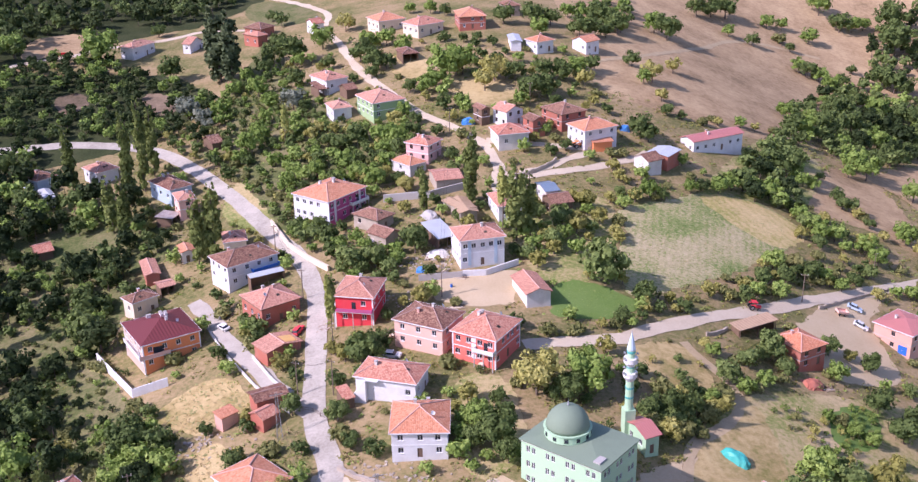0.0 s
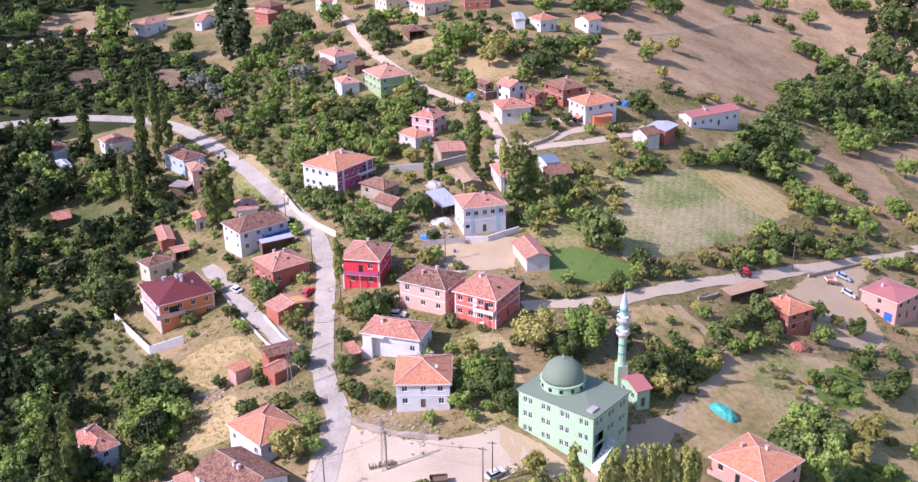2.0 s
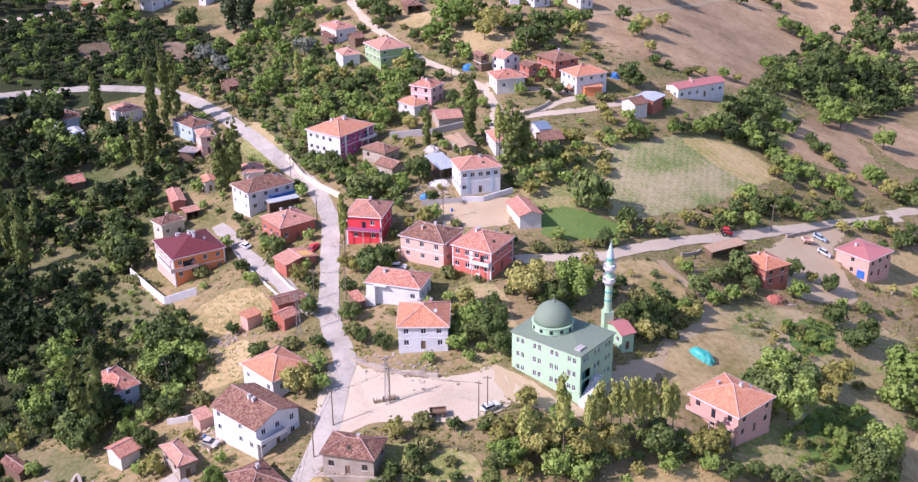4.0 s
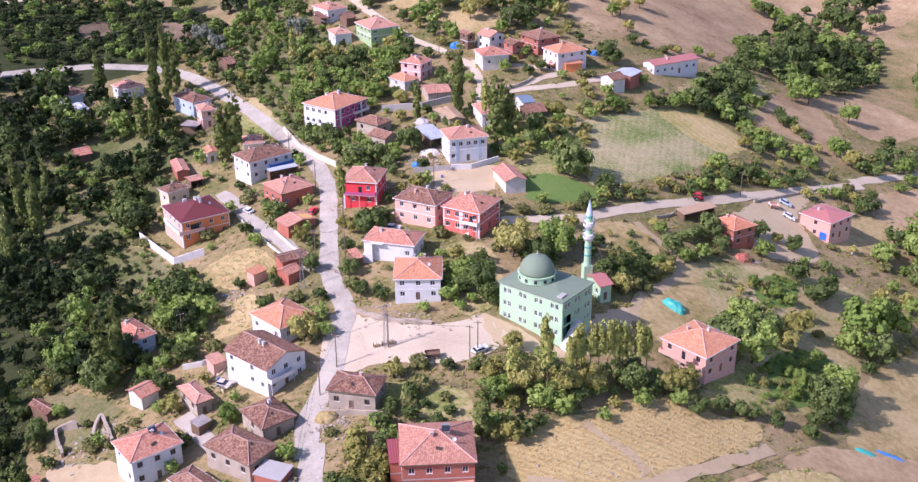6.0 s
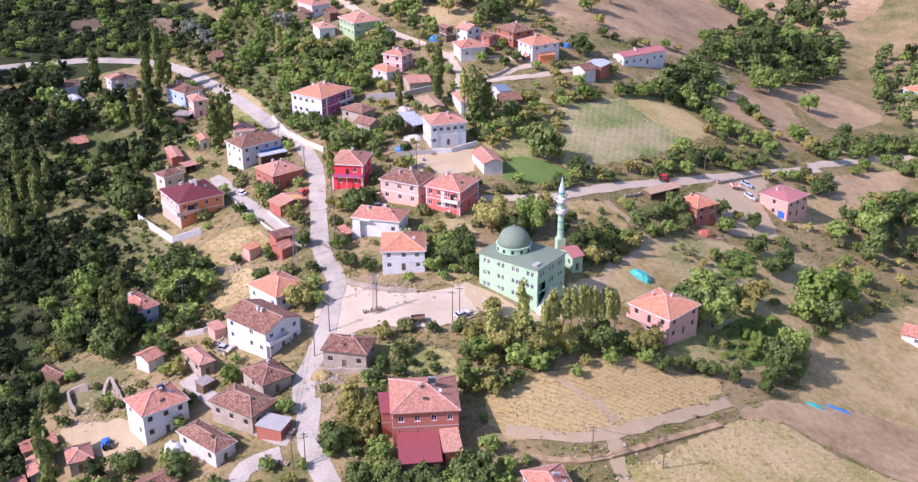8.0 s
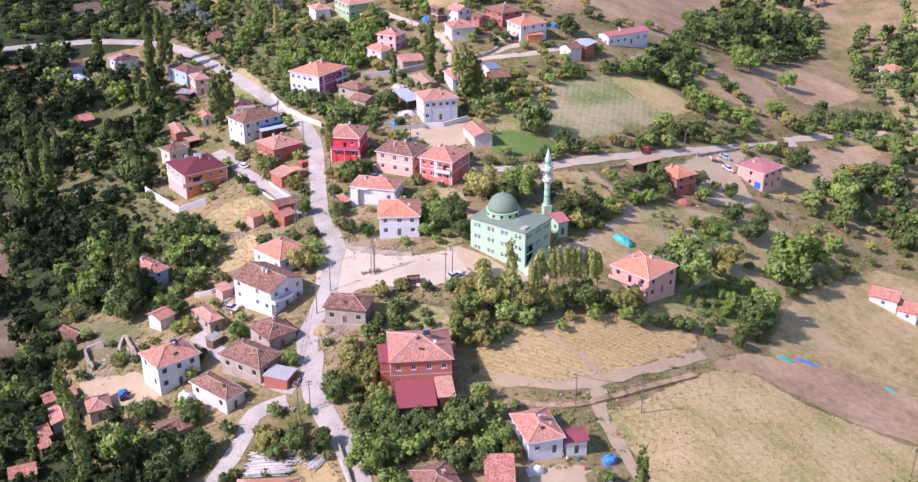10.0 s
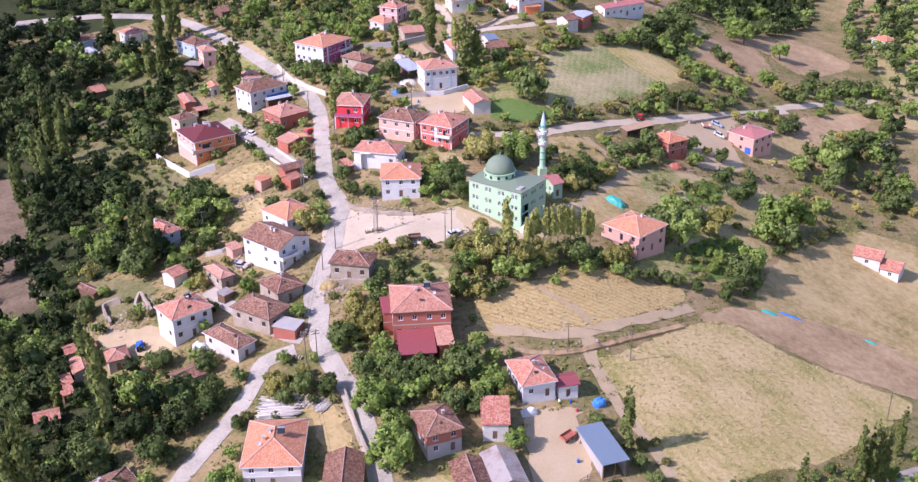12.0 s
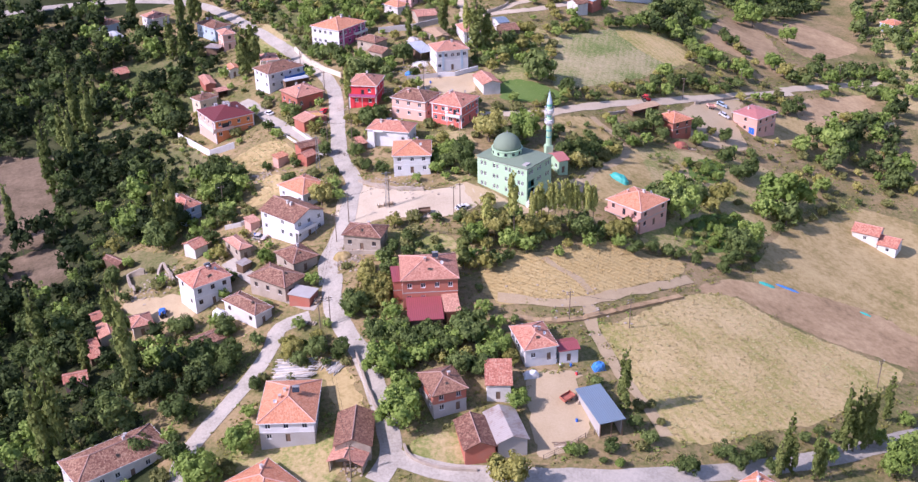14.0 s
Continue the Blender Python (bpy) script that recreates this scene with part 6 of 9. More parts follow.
# ---- walls, fences and ruins ----
def run_wall(name, pts, height, thick, mat, label, category="wall", ragged=0.0):
    """A wall that follows the ground along a line of corners."""
    v, f = [], []
    line = smooth_line(pts, 1.2, False) if ragged else [Vector(a).lerp(Vector(b), k / 6) for a, b in zip(pts, pts[1:]) for k in range(6)] + [Vector(pts[-1])]
    CLEAR.extend((p.x, p.y, 0.9) for p in line)
    for i, p in enumerate(line):
        a, b = line[max(i - 1, 0)], line[min(i + 1, len(line) - 1)]
        side = Vector((a.y - b.y, b.x - a.x)).normalized() * thick / 2
        z = ground(p.x, p.y)
        hh = height * (1 + ragged * noise.noise((p.x * 0.8, p.y * 0.8, 1)))
        v += [(p.x - side.x, p.y - side.y, z - 0.8), (p.x + side.x, p.y + side.y, z - 0.8), (p.x + side.x, p.y + side.y, z + hh), (p.x - side.x, p.y - side.y, z + hh)]
    for i in range(len(line) - 1):
        for k in range(4):
            f.append((4 * i + k, 4 * i + (k + 1) % 4, 4 * i + 4 + (k + 1) % 4, 4 * i + 4 + k))
    n = len(line) - 1
    f += [(3, 2, 1, 0), (4 * n, 4 * n + 1, 4 * n + 2, 4 * n + 3)]
    return tagged(mesh_object(name, v, f, mat), label, category)


run_wall("garden_wall", [(-93.2, 240.5), (-78.1, 219.1), (-69.9, 220.3)], 2.2, 0.3, WALL["white"], "whitewashed concrete wall round a garden")
run_wall("retaining_wall", [(-57.2, 296.1), (-49.7, 279.3), (-42.8, 268.8), (-36.4, 260.5)], 1.7, 0.5, WALL["cream"], "pale retaining wall along the village road")
run_wall("retaining_wall", [(-1.2, 249.8), (4.7, 250.1), (13.1, 255.9)], 1.6, 0.4, WALL["white"], "white retaining wall below a building")
run_wall("sheet_fence", [(-12.3, 248.7), (-1.2, 249.2)], 1.7, 0.12, WALL["grey"], "grey sheet fence beside the road", "fence")
run_wall("retaining_wall", [(-24.2, 298.4), (-10.4, 297.7), (0.2, 302.2)], 2.2, 0.5, WALL["grey"], "grey concrete retaining wall on the slope")
run_wall("stone_wall", [(-10.8, 71.0), (-9.2, 67.6), (-3.3, 64.6), (4.7, 63.7)], 0.8, 0.5, WALL["stone"], "low stone wall round a road bend", ragged=0.4)
run_wall("stone_wall", [(-23.0, 101.6), (-19.7, 89.6), (-16.9, 81.2)], 1.2, 0.4, WALL["stone"], "low stone wall along the road", ragged=0.3)
run_wall("earth_bank", [(16.2, 112.0), (28.0, 112.5), (39.0, 117.4), (50.8, 124.4), (62.0, 131.5)], 0.45, 1.8, LAND["soil"], "crumbling brown earth bank at a field edge", "bank", ragged=0.9)
run_wall("stone_wall", [(-25.6, 177.2), (-18.0, 171.7), (-6.3, 168.4)], 0.8, 0.8, WALL["stone"], "crumbling stone bank beside the square", ragged=0.6)
run_wall("ruined_wall", [(-85.9, 153.3), (-90.7, 152.9), (-86.5, 143.8)], 1.6, 0.6, WALL["stone"], "ruined roofless stone wall", ragged=0.8)
run_wall("ruined_wall", [(-81.0, 146.5), (-80.8, 154.4), (-75.6, 144.8)], 1.3, 0.6, WALL["stone"], "ruined stone wall overgrown with weeds", ragged=0.8)
run_wall("retaining_wall", [(9.8, 313.4), (14.9, 309.0), (23.2, 314.7), (28.3, 321.3)], 1.2, 0.5, WALL["stone"], "stone retaining wall below a hillside yard", ragged=0.3)
run_wall("stone_wall", [(93.9, 261.7), (107.0, 272.7), (122.3, 285.2)], 0.8, 0.5, WALL["stone"], "low bank wall beside the gravel road", ragged=0.5)
run_wall("stone_wall", [(63.7, 238.5), (60.3, 235.0), (57.3, 233.1)], 0.9, 0.5, WALL["stone"], "short stone wall by a timber shed", ragged=0.5)
run_wall("kerb_wall", [(-50.4, 223.6), (-44.4, 212.7), (-37.6, 202.2)], 0.9, 0.3, WALL["dirtywhite"], "low concrete wall along a sloping lane")
run_wall("kerb_wall", [(-64.1, 240.3), (-58.5, 229.1), (-47.5, 210.6), (-38.0, 197.9)], 0.7, 0.3, WALL["dirtywhite"], "low concrete wall along a sloping lane")
run_wall("yard_wall", [(-64.5, 166.1), (-59.7, 165.6), (-56.6, 166.8)], 1.4, 0.3, WALL["dirtywhite"], "low yard wall beside a white house")
run_wall("yard_wall", [(-27.9, 140.0), (-22.1, 139.5), (-15.5, 138.0)], 1.2, 0.5, WALL["stone"], "stone yard wall below an old house", ragged=0.3)


def picket_fence(pts, height, label):
    fence = thing("fence", *pts[0], ground(*pts[0]), 0, label, "fence")
    ox, oy, oz = pts[0][0], pts[0][1], ground(*pts[0])
    for a, b in zip(pts, pts[1:]):
        n = max(2, int((Vector(b) - Vector(a)).length / 2.0))
        tops = []
        for k in range(n + 1):
            p = Vector(a).lerp(Vector(b), k / n)
            z = ground(p.x, p.y) - oz
            q = (p.x - ox, p.y - oy, z)
            part("post", Shape().box(q[0] - 0.06, q[1] - 0.06, z - 0.4, q[0] + 0.06, q[1] + 0.06, z + height), POLEWOOD, fence)
            tops.append(q)
        for q0, q1 in zip(tops, tops[1:]):
            for hh in (0.45, 0.85):
                part("rail", Shape().tube((q0[0], q0[1], q0[2] + height * hh), (q1[0], q1[1], q1[2] + height * hh), 0.045, 0.045, 4), POLEWOOD, fence)


picket_fence([(19.1, 67.4), (24.1, 70.5), (29.1, 74.5), (33.3, 76.5)], 1.3, "weathered post and rail fence round a farmyard")
picket_fence([(-17.3, 151.1), (-9.1, 147.8), (0.3, 145.5)], 1.1, "wooden fence at the foot of the square")
picket_fence([(-37.5, 199.1), (-32.8, 196.8), (-29.3, 192.9)], 1.2, "wooden fence beside the village road")


# ---- poles and cables ----
POLE_TOPS = []


def utility_pole(x, y, height=8.5, arms=1):
    z = ground(x, y)
    p = thing("utility_pole", x, y, z, (x * 37) % 60 - 30, "weathered timber utility pole with a crossarm", "utility pole", "utility poles")
    part("post", Shape().tube((0, 0, -0.6), (0.05, 0, height), 0.15, 0.1, 8), POLEWOOD, p)
    for k in range(arms):
        arm = part("crossarm", Shape().box(-0.9, -0.06, height - 0.5 - k * 0.7, 0.9, 0.06, height - 0.38 - k * 0.7), POLEWOOD, p)
        for ix in (-0.8, 0.0, 0.8):
            part("insulator", Shape().tube((ix, 0, height - 0.378 - k * 0.7), (ix, 0, height - 0.15 - k * 0.7), 0.06, 0.04, 6), FRAME_WHITE, arm)
    POLE_TOPS.append(Vector((x, y, z + height - 0.2)))
    return p


for spot in ((-27.4, 155.6), (-30.3, 146.8), (-16.1, 160.8), (-32.1, 111.5), (-29.5, 111.7), (-21.9, 63.4), (29.8, 113.0), (110.2, 111.6), (89.5, 262.6),
             (-6.3, 239.5), (-37.0, 203.8), (-29.1, 202.2), (-41.5, 247.4), (-53.1, 277.3), (-5.0, 342.8), (2.1, 155.6), (3.9, 157.3), (-66.6, 177.0), (22.5, 361.8), (118.3, 288.6), (45.1, 113.5), (171.6, 325.2)):
    utility_pole(*spot, 8.5, 2 if spot[1] < 130 else 1)


def lattice_mast(x, y, height):
    p = thing("lattice_mast", x, y, ground(x, y), 20, "narrow galvanised steel lattice power mast", "mast")
    for sx in (-1, 1):
        for sy in (-1, 1):
            part("leg", Shape().tube((sx * 0.55, sy * 0.55, -0.5), (sx * 0.18, sy * 0.18, height), 0.05, 0.04, 5), STEEL, p)
    n = 9
    for k in range(n):
        za, zb = height * k / n, height * (k + 1) / n
        ra, rb = 0.55 - 0.37 * k / n, 0.55 - 0.37 * (k + 1) / n
        for (ax, ay), (bx, by) in (((-1, -1), (1, -1)), ((1, -1), (1, 1)), ((1, 1), (-1, 1)), ((-1, 1), (-1, -1))):
            part("brace", Shape().tube((ax * ra, ay * ra, za), (bx * rb, by * rb, zb), 0.03, 0.03, 4), STEEL, p)
    part("crossarm", Shape().box(-1.4, -0.05, height - 0.6, 1.4, 0.05, height - 0.48), STEEL, p)
    POLE_TOPS.append(Vector((x, y, ground(x, y) + height - 0.4)))


lattice_mast(*(-38.8, 189.5), 11.0)
lattice_mast(*(-16.6, 160.9), 11.0)


def cable(a, b, sag, label="black sagging overhead power cable"):
    cu = bpy.data.curves.new("power_cable", "CURVE")
    cu.dimensions, cu.bevel_depth, cu.bevel_resolution = "3D", 0.022, 0
    sp = cu.splines.new("POLY")
    sp.points.add(16)
    for k in range(17):
        t = k / 16
        p = a.lerp(b, t)
        sp.points[k].co = (p.x, p.y, p.z - sag * 4 * t * (1 - t), 1)
    cu.materials.append(RUBBER)
    tagged(new("power_cable", cu), label, "cable", "power cables")


for i, j in ((0, 1), (0, 2), (3, 4), (1, 3), (10, 12), (12, 13), (11, 10), (2, 15), (3, 5), (22, 0), (22, 10), (23, 2), (6, 20), (9, 14)):
    if i < len(POLE_TOPS) and j < len(POLE_TOPS):
        for off in (-0.4, 0.4):
            o = Vector((off, 0, 0))
            cable(POLE_TOPS[i] + o, POLE_TOPS[j] + o, 0.9)


# ---- vehicles ----
def tilt_to(x, y, turn):
    """The pose of a thing that stands on the sloping ground."""
    n = Vector((ground(x - 1, y) - ground(x + 1, y), ground(x, y - 1) - ground(x, y + 1), 2)).normalized()
    q = Vector((0, 0, 1)).rotation_difference(n).to_matrix().to_4x4()
    return Matrix.Translation((x, y, ground(x, y) + 0.12)) @ q @ pose(0, 0, 0, 0, 0, turn)


def wheel(parent, x, y, r, wd):
    t = part("wheel", Shape().tube((x, y - wd / 2, r), (x, y + wd / 2, r), r, r, 14), RUBBER, parent)
    part("rim", Shape().tube((x, y - wd / 2 - 0.01, r), (x, y + wd / 2 + 0.01, r), r * 0.55, r * 0.55, 10), STEEL, t)


def car(x, y, turn, paint, label):
    c = thing("car", 0, 0, 0, 0, label, "car")
    c.matrix_basis = tilt_to(x, y, turn)
    s = Shape()
    prof = [(-2.05, 0.3), (2.05, 0.3), (2.1, 0.62), (1.95, 0.82), (1.0, 0.92), (-1.9, 0.95), (-2.1, 0.7)]
    n = len(prof)
    for yy in (-0.82, 0.82):
        s.v += [Vector((px, yy, pz)) for px, pz in prof]
    s.f += [tuple(range(n)), tuple(range(2 * n - 1, n - 1, -1))] + [(k, n + k, n + (k + 1) % n, (k + 1) % n) for k in range(n)]
    part("body", s, paint, c)
    cab = Shape()
    low_, top_ = [(0.95, 0.92), (-1.75, 0.95)], [(0.3, 1.42), (-1.35, 1.42)]
    for yy, k in ((-0.76, 0), (0.76, 0)):
        cab.v += [Vector((low_[0][0], yy, low_[0][1] - 0.01)), Vector((low_[1][0], yy, low_[1][1] - 0.01)), Vector((top_[1][0], yy * 0.82, top_[1][1])), Vector((top_[0][0], yy * 0.82, top_[0][1]))]
    cab.f += [(0, 1, 2, 3), (7, 6, 5, 4), (0, 4, 5, 1), (1, 5, 6, 2), (2, 6, 7, 3), (3, 7, 4, 0)]
    part("glazing", cab, GLASS, c)
    part("cabin_roof", Shape().box(-1.37, -0.64, 1.423, 0.32, 0.64, 1.46), paint, c)
    for wx in (-1.3, 1.3):
        for wy in (-0.76, 0.76):
            wheel(c, wx, wy, 0.31, 0.2)
    for wy in (-0.6, 0.6):
        part("headlight", Shape().box(2.03, wy - 0.16, 0.6, 2.11, wy + 0.16, 0.74), FRAME_WHITE, c)


def tractor(x, y, turn, paint, label, canopy=True):
    c = thing("tractor", 0, 0, 0, 0, label, "tractor")
    c.matrix_basis = tilt_to(x, y, turn)
    part("bonnet", Shape().box(0.2, -0.35, 0.7, 1.9, 0.35, 1.3).box(0.3, -0.3, 1.303, 1.8, 0.3, 1.36), paint, c)
    part("chassis", Shape().box(-1.0, -0.28, 0.5, 1.8, 0.28, 0.697), RUBBER, c)
    part("seat", Shape().box(-0.75, -0.25, 1.0, -0.3, 0.25, 1.1).box(-0.85, -0.25, 1.103, -0.75, 0.25, 1.5), RUBBER, c)
    for wy in (-0.7, 0.7):
        wheel(c, -0.7, wy, 0.75, 0.4)
        wheel(c, 1.4, wy * 0.85, 0.42, 0.25)
        part("mudguard", Shape().box(-1.4, wy - 0.22, 1.53, 0.0, wy + 0.22, 1.6), paint, c)
    part("exhaust", Shape().tube((1.0, 0.2, 1.36), (1.0, 0.2, 2.1), 0.05), STEEL, c)
    if canopy:
        for px in (-1.1, 0.15):
            for py in (-0.55, 0.55):
                part("canopy_post", Shape().tube((px, py, 1.0), (px, py, 2.3), 0.04), STEEL, c)
        part("canopy", Shape().box(-1.25, -0.7, 2.302, 0.35, 0.7, 2.4), paint, c)


def trailer(x, y, turn, mat, label):
    c = thing("trailer", 0, 0, 0, 0, label, "trailer")
    c.matrix_basis = tilt_to(x, y, turn)
    part("bed", Shape().box(-1.7, -0.9, 0.75, 1.7, 0.9, 0.85), mat, c)
    for b in ((-1.7, -0.9, 0.853, 1.7, -0.84, 1.4), (-1.7, 0.84, 0.853, 1.7, 0.9, 1.4), (-1.7, -0.837, 0.853, -1.64, 0.837, 1.4), (1.64, -0.837, 0.853, 1.7, 0.837, 1.4)):
        part("side_board", Shape().box(*b), mat, c)
    for wx in (-0.9, 0.9):
        for wy in (-0.85, 0.85):
            wheel(c, wx, wy, 0.38, 0.22)
    part("drawbar", Shape().tube((1.7, 0, 0.7), (3.0, 0, 0.4), 0.06), STEEL, c)


tractor(*(73.3, 251.7), 10, WALL["red"], "red tractor with a canopy on the gravel road")
tractor(*(-75.1, 129.5), 95, WALL["blue"], "blue tractor parked in a yard")
tractor(*(35.7, 332.1), 30, WALL["orange"], "orange tractor parked beside a house")
car(*(105.5, 267.2), -20, WALL["lightblue"], "pale blue-grey car parked on bare ground")
car(*(104.3, 258.4), -30, WALL["white"], "white car parked beside a brick house")
car(*(-17.0, 214.1), -15, WALL["white"], "white car parked behind a house")
car(*(4.5, 158.2), 35, WALL["white"], "white car parked beside the mosque")
car(*(-40.5, 231.1), 70, WALL["red"], "red car parked beside a brick house")
car(*(-60.6, 240.8), 130, WALL["white"], "white car parked on a concrete lane")
car(*(-52.6, 156.0), -30, WALL["grey"], "grey car parked in a yard")
trailer(*(-6.1, 156.3), 5, WALL["wood"], "dark red-brown farm trailer on the square")
trailer(*(100.1, 262.2), 15, WALL["pink"], "faded red farm trailer on bare ground")
trailer(*(-174.4, 467.0), 20, WALL["red"], "red farm trailer on the upper road")
trailer(*(26.1, 85.4), 40, WALL["brick"], "small faded red trailer in a farmyard")


# ---- heaps, covers and timber ----
def heap(name, x, y, turn, lx, ly, lz, mat, label, category, seed=0):
    """A covered heap: a draped, creased mound that meets the ground."""
    v, f, n = [], [], 15
    for j in range(n):
        for i in range(n):
            a, b = 2 * i / (n - 1) - 1, 2 * j / (n - 1) - 1
            rr = min(1.0, max(abs(a) ** 2.2 + abs(b) ** 2.2, 0))
            hh = lz * (1 - rr) ** 0.45 * (1 + 0.3 * noise.noise((a * 2.2 + seed, b * 2.2, seed)))
            k = 1 + 0.12 * noise.noise((a * 3, b * 3, seed + 5))
            v.append((a * lx / 2 * k, b * ly / 2 * k, hh - 0.05))
    f = [(j * n + i, j * n + i + 1, (j + 1) * n + i + 1, (j + 1) * n + i) for j in range(n - 1) for i in range(n - 1)]
    ob = mesh_object(name, v, f, mat, None, tilt_to(x, y, turn) @ pose(0, 0, -0.06))
    return tagged(ob, label, category)


heap("tarpaulin", *(53.9, 187.2), -40, 6.5, 3.2, 1.8, TARP_TEAL, "heap covered with a bright teal tarpaulin", "tarpaulin", 1)
heap("tarpaulin", *(35.0, 97.1), 20, 3.4, 2.6, 1.7, TARP_BLUE, "heap covered with a bright blue tarpaulin", "tarpaulin", 2)
heap("tarpaulin", *(91.1, 149.5), -8, 5.0, 1.6, 0.5, TARP_TEAL, "teal tarpaulin lying at a field edge", "tarpaulin", 3)
heap("tarpaulin", *(97.7, 150.9), -10, 7.5, 1.2, 0.35, TARP_BLUE, "long blue tarpaulin lying at a field edge", "tarpaulin", 4)
heap("tarpaulin", *(120.5, 148.3), -20, 3.5, 1.0, 0.4, TARP_TEAL, "green tarpaulin lying at a field edge", "tarpaulin", 5)
heap("tarpaulin", *(-59.1, 123.2), 60, 3.6, 4.2, 2.4, TARP_WHITE, "white plastic-covered store beside a house", "tarpaulin", 6)
heap("tarpaulin", *(18.6, 92.3), 10, 3.8, 2.2, 1.6, TARP_WHITE, "white sheet-covered lean-to store", "tarpaulin", 7)
heap("tarpaulin", *(-11.0, 254.1), 0, 4.2, 2.4, 1.2, TARP_BLUE, "blue tarpaulin over building materials", "tarpaulin", 9)
heap("tarpaulin", *(1.2, 349.1), 0, 4.4, 3.0, 1.8, TARP_BLUE, "blue tarpaulin over a haystack", "tarpaulin", 10)
heap("tarpaulin", *(53.7, 350.8), 0, 3.4, 2.4, 1.8, TARP_BLUE, "blue tarpaulin over a heap beside a house", "tarpaulin", 11)
heap("tarpaulin", *(-10.2, 285.6), 30, 4.0, 6.0, 1.6, WALL["grey"], "grey sheet over a stack of timber", "tarpaulin", 12)
heap("hay_heap", *(-28.2, 139.1), 0, 5.0, 3.2, 1.6, LAND["drygrass"], "heap of dry brushwood beside the road", "heap", 13)
heap("soil_heap", *(81.1, 223.7), 20, 5.5, 4.0, 1.3, WALL["brick"], "heap of reddish earth beside a house", "heap", 14)
heap("debris_mound", *(-7.8, 262.4), 10, 6.0, 5.0, 1.0, WALL["dirtywhite"], "heap of pale building rubble", "rubble", 15)


def log_stack(x, y, turn, count, length, label):
    st = thing("log_pile", 0, 0, 0, 0, label, "log pile")
    st.matrix_basis = tilt_to(x, y, turn)
    rnd = random.Random(9)
    for k in range(count):
        r = rnd.uniform(0.09, 0.17)
        row, layer = k % 22, k // 22
        yy, zz = (row - 11) * 0.3 + rnd.uniform(-0.08, 0.08), r + layer * 0.2
        sh = rnd.uniform(-0.9, 0.9)
        ln = length * rnd.uniform(0.6, 1.0)
        skew = rnd.uniform(-0.3, 0.3)
        part("log", Shape().tube((sh - ln / 2, yy - skew, zz), (sh + ln / 2, yy + skew, zz + rnd.uniform(-0.05, 0.08)), r, r * 0.75, 6), rnd.choice((WALL["dirtywhite"], WALL["cream"], WALL["grey"])), st)


log_stack(*(-36.9, 97.7), -3, 100, 10.0, "stack of long pale stripped logs")
log_stack(*(-29.0, 97.6), 60, 30, 4.0, "smaller stack of pale stripped logs")


def stones(spots, label, seed):
    """Loose rubble scattered round a spot."""
    rnd = random.Random(seed)
    s = Shape()
    for cx, cy, spread, n in spots:
        for _ in range(n):
            x, y = rnd.gauss(cx, spread), rnd.gauss(cy, spread)
            r = rnd.uniform(0.12, 0.38)
            s.box(-r, -r * 0.8, -r * 0.5, r, r * 0.8, r * 0.6, pose(x, y, ground(x, y), rnd.uniform(-20, 20), rnd.uniform(-20, 20), rnd.uniform(0, 180)))
    tagged(s.make("loose_stones", WALL["stone"]), label, "stones", kind="stuff")


stones([(*(-27.5, 139.7), 2.0, 110), (*(-28.4, 136.7), 2.0, 50), (*(-6.9, 257.8), 2.5, 60), (*(-52.5, 158.9), 2.0, 40), (*(-56.6, 194.4), 2.0, 40), (*(-18.1, 173.5), 2.5, 60), (*(-9.2, 170.5), 2.5, 50), (*(-83.5, 144.4), 3.0, 90), (*(-78.3, 148.7), 2.0, 50), (*(-33.4, 231.0), 1.5, 20), (*(-56.7, 194.2), 4.0, 40),
        (*(-4.3, 263.6), 2.5, 60), (*(-14.9, 258.8), 3.0, 60), (*(-54.3, 159.3), 2.0, 30), (*(-26.1, 140.6), 2.0, 40), (*(-15.5, 237.4), 3.0, 40), (*(33.0, 117.4), 5.0, 60), (*(-22.0, 65.8), 1.5, 40)], "loose rubble stones on bare ground", 4)



# ---- yard clutter ----
WOODEND = plaster("cut_firewood", (0.48, 0.36, 0.24), dirt=(0.22, 0.16, 0.1), amount=0.6)


def firewood(x, y, turn, length, rows, label):
    """Split logs laid in a low stack against nothing but each other."""
    st = thing("firewood_stack", 0, 0, 0, 0, label, "firewood")
    st.matrix_basis = tilt_to(x, y, turn) @ pose(0, 0, -0.05)
    rnd = random.Random(int(x * 11 + y))
    for j in range(rows):
        for i in range(int(length / 0.34)):
            r = rnd.uniform(0.12, 0.18)
            px = (i - length / 0.68) * 0.34 + (j % 2) * 0.17
            part("log", Shape().tube((px, -0.5 + rnd.uniform(-0.1, 0.1), 0.15 + j * 0.27), (px, 0.5 + rnd.uniform(-0.1, 0.1), 0.15 + j * 0.27), r, r * 0.9, 6), rnd.choice((WOODEND, POLEWOOD, WALL["cream"])), st)


def barrel(x, y, mat, label):
    b = thing("barrel", x, y, ground(x, y), 0, label, "barrel")
    part("body", Shape().lathe([(0.28, -0.05), (0.3, 0.06), (0.31, 0.3), (0.3, 0.33), (0.31, 0.36), (0.31, 0.62), (0.3, 0.65), (0.31, 0.68), (0.29, 0.9)], 14), mat, b)
    part("lid", Shape().lathe([(0.27, 0.902), (0.27, 0.93), (0.06, 0.935)], 14), STEEL, b)


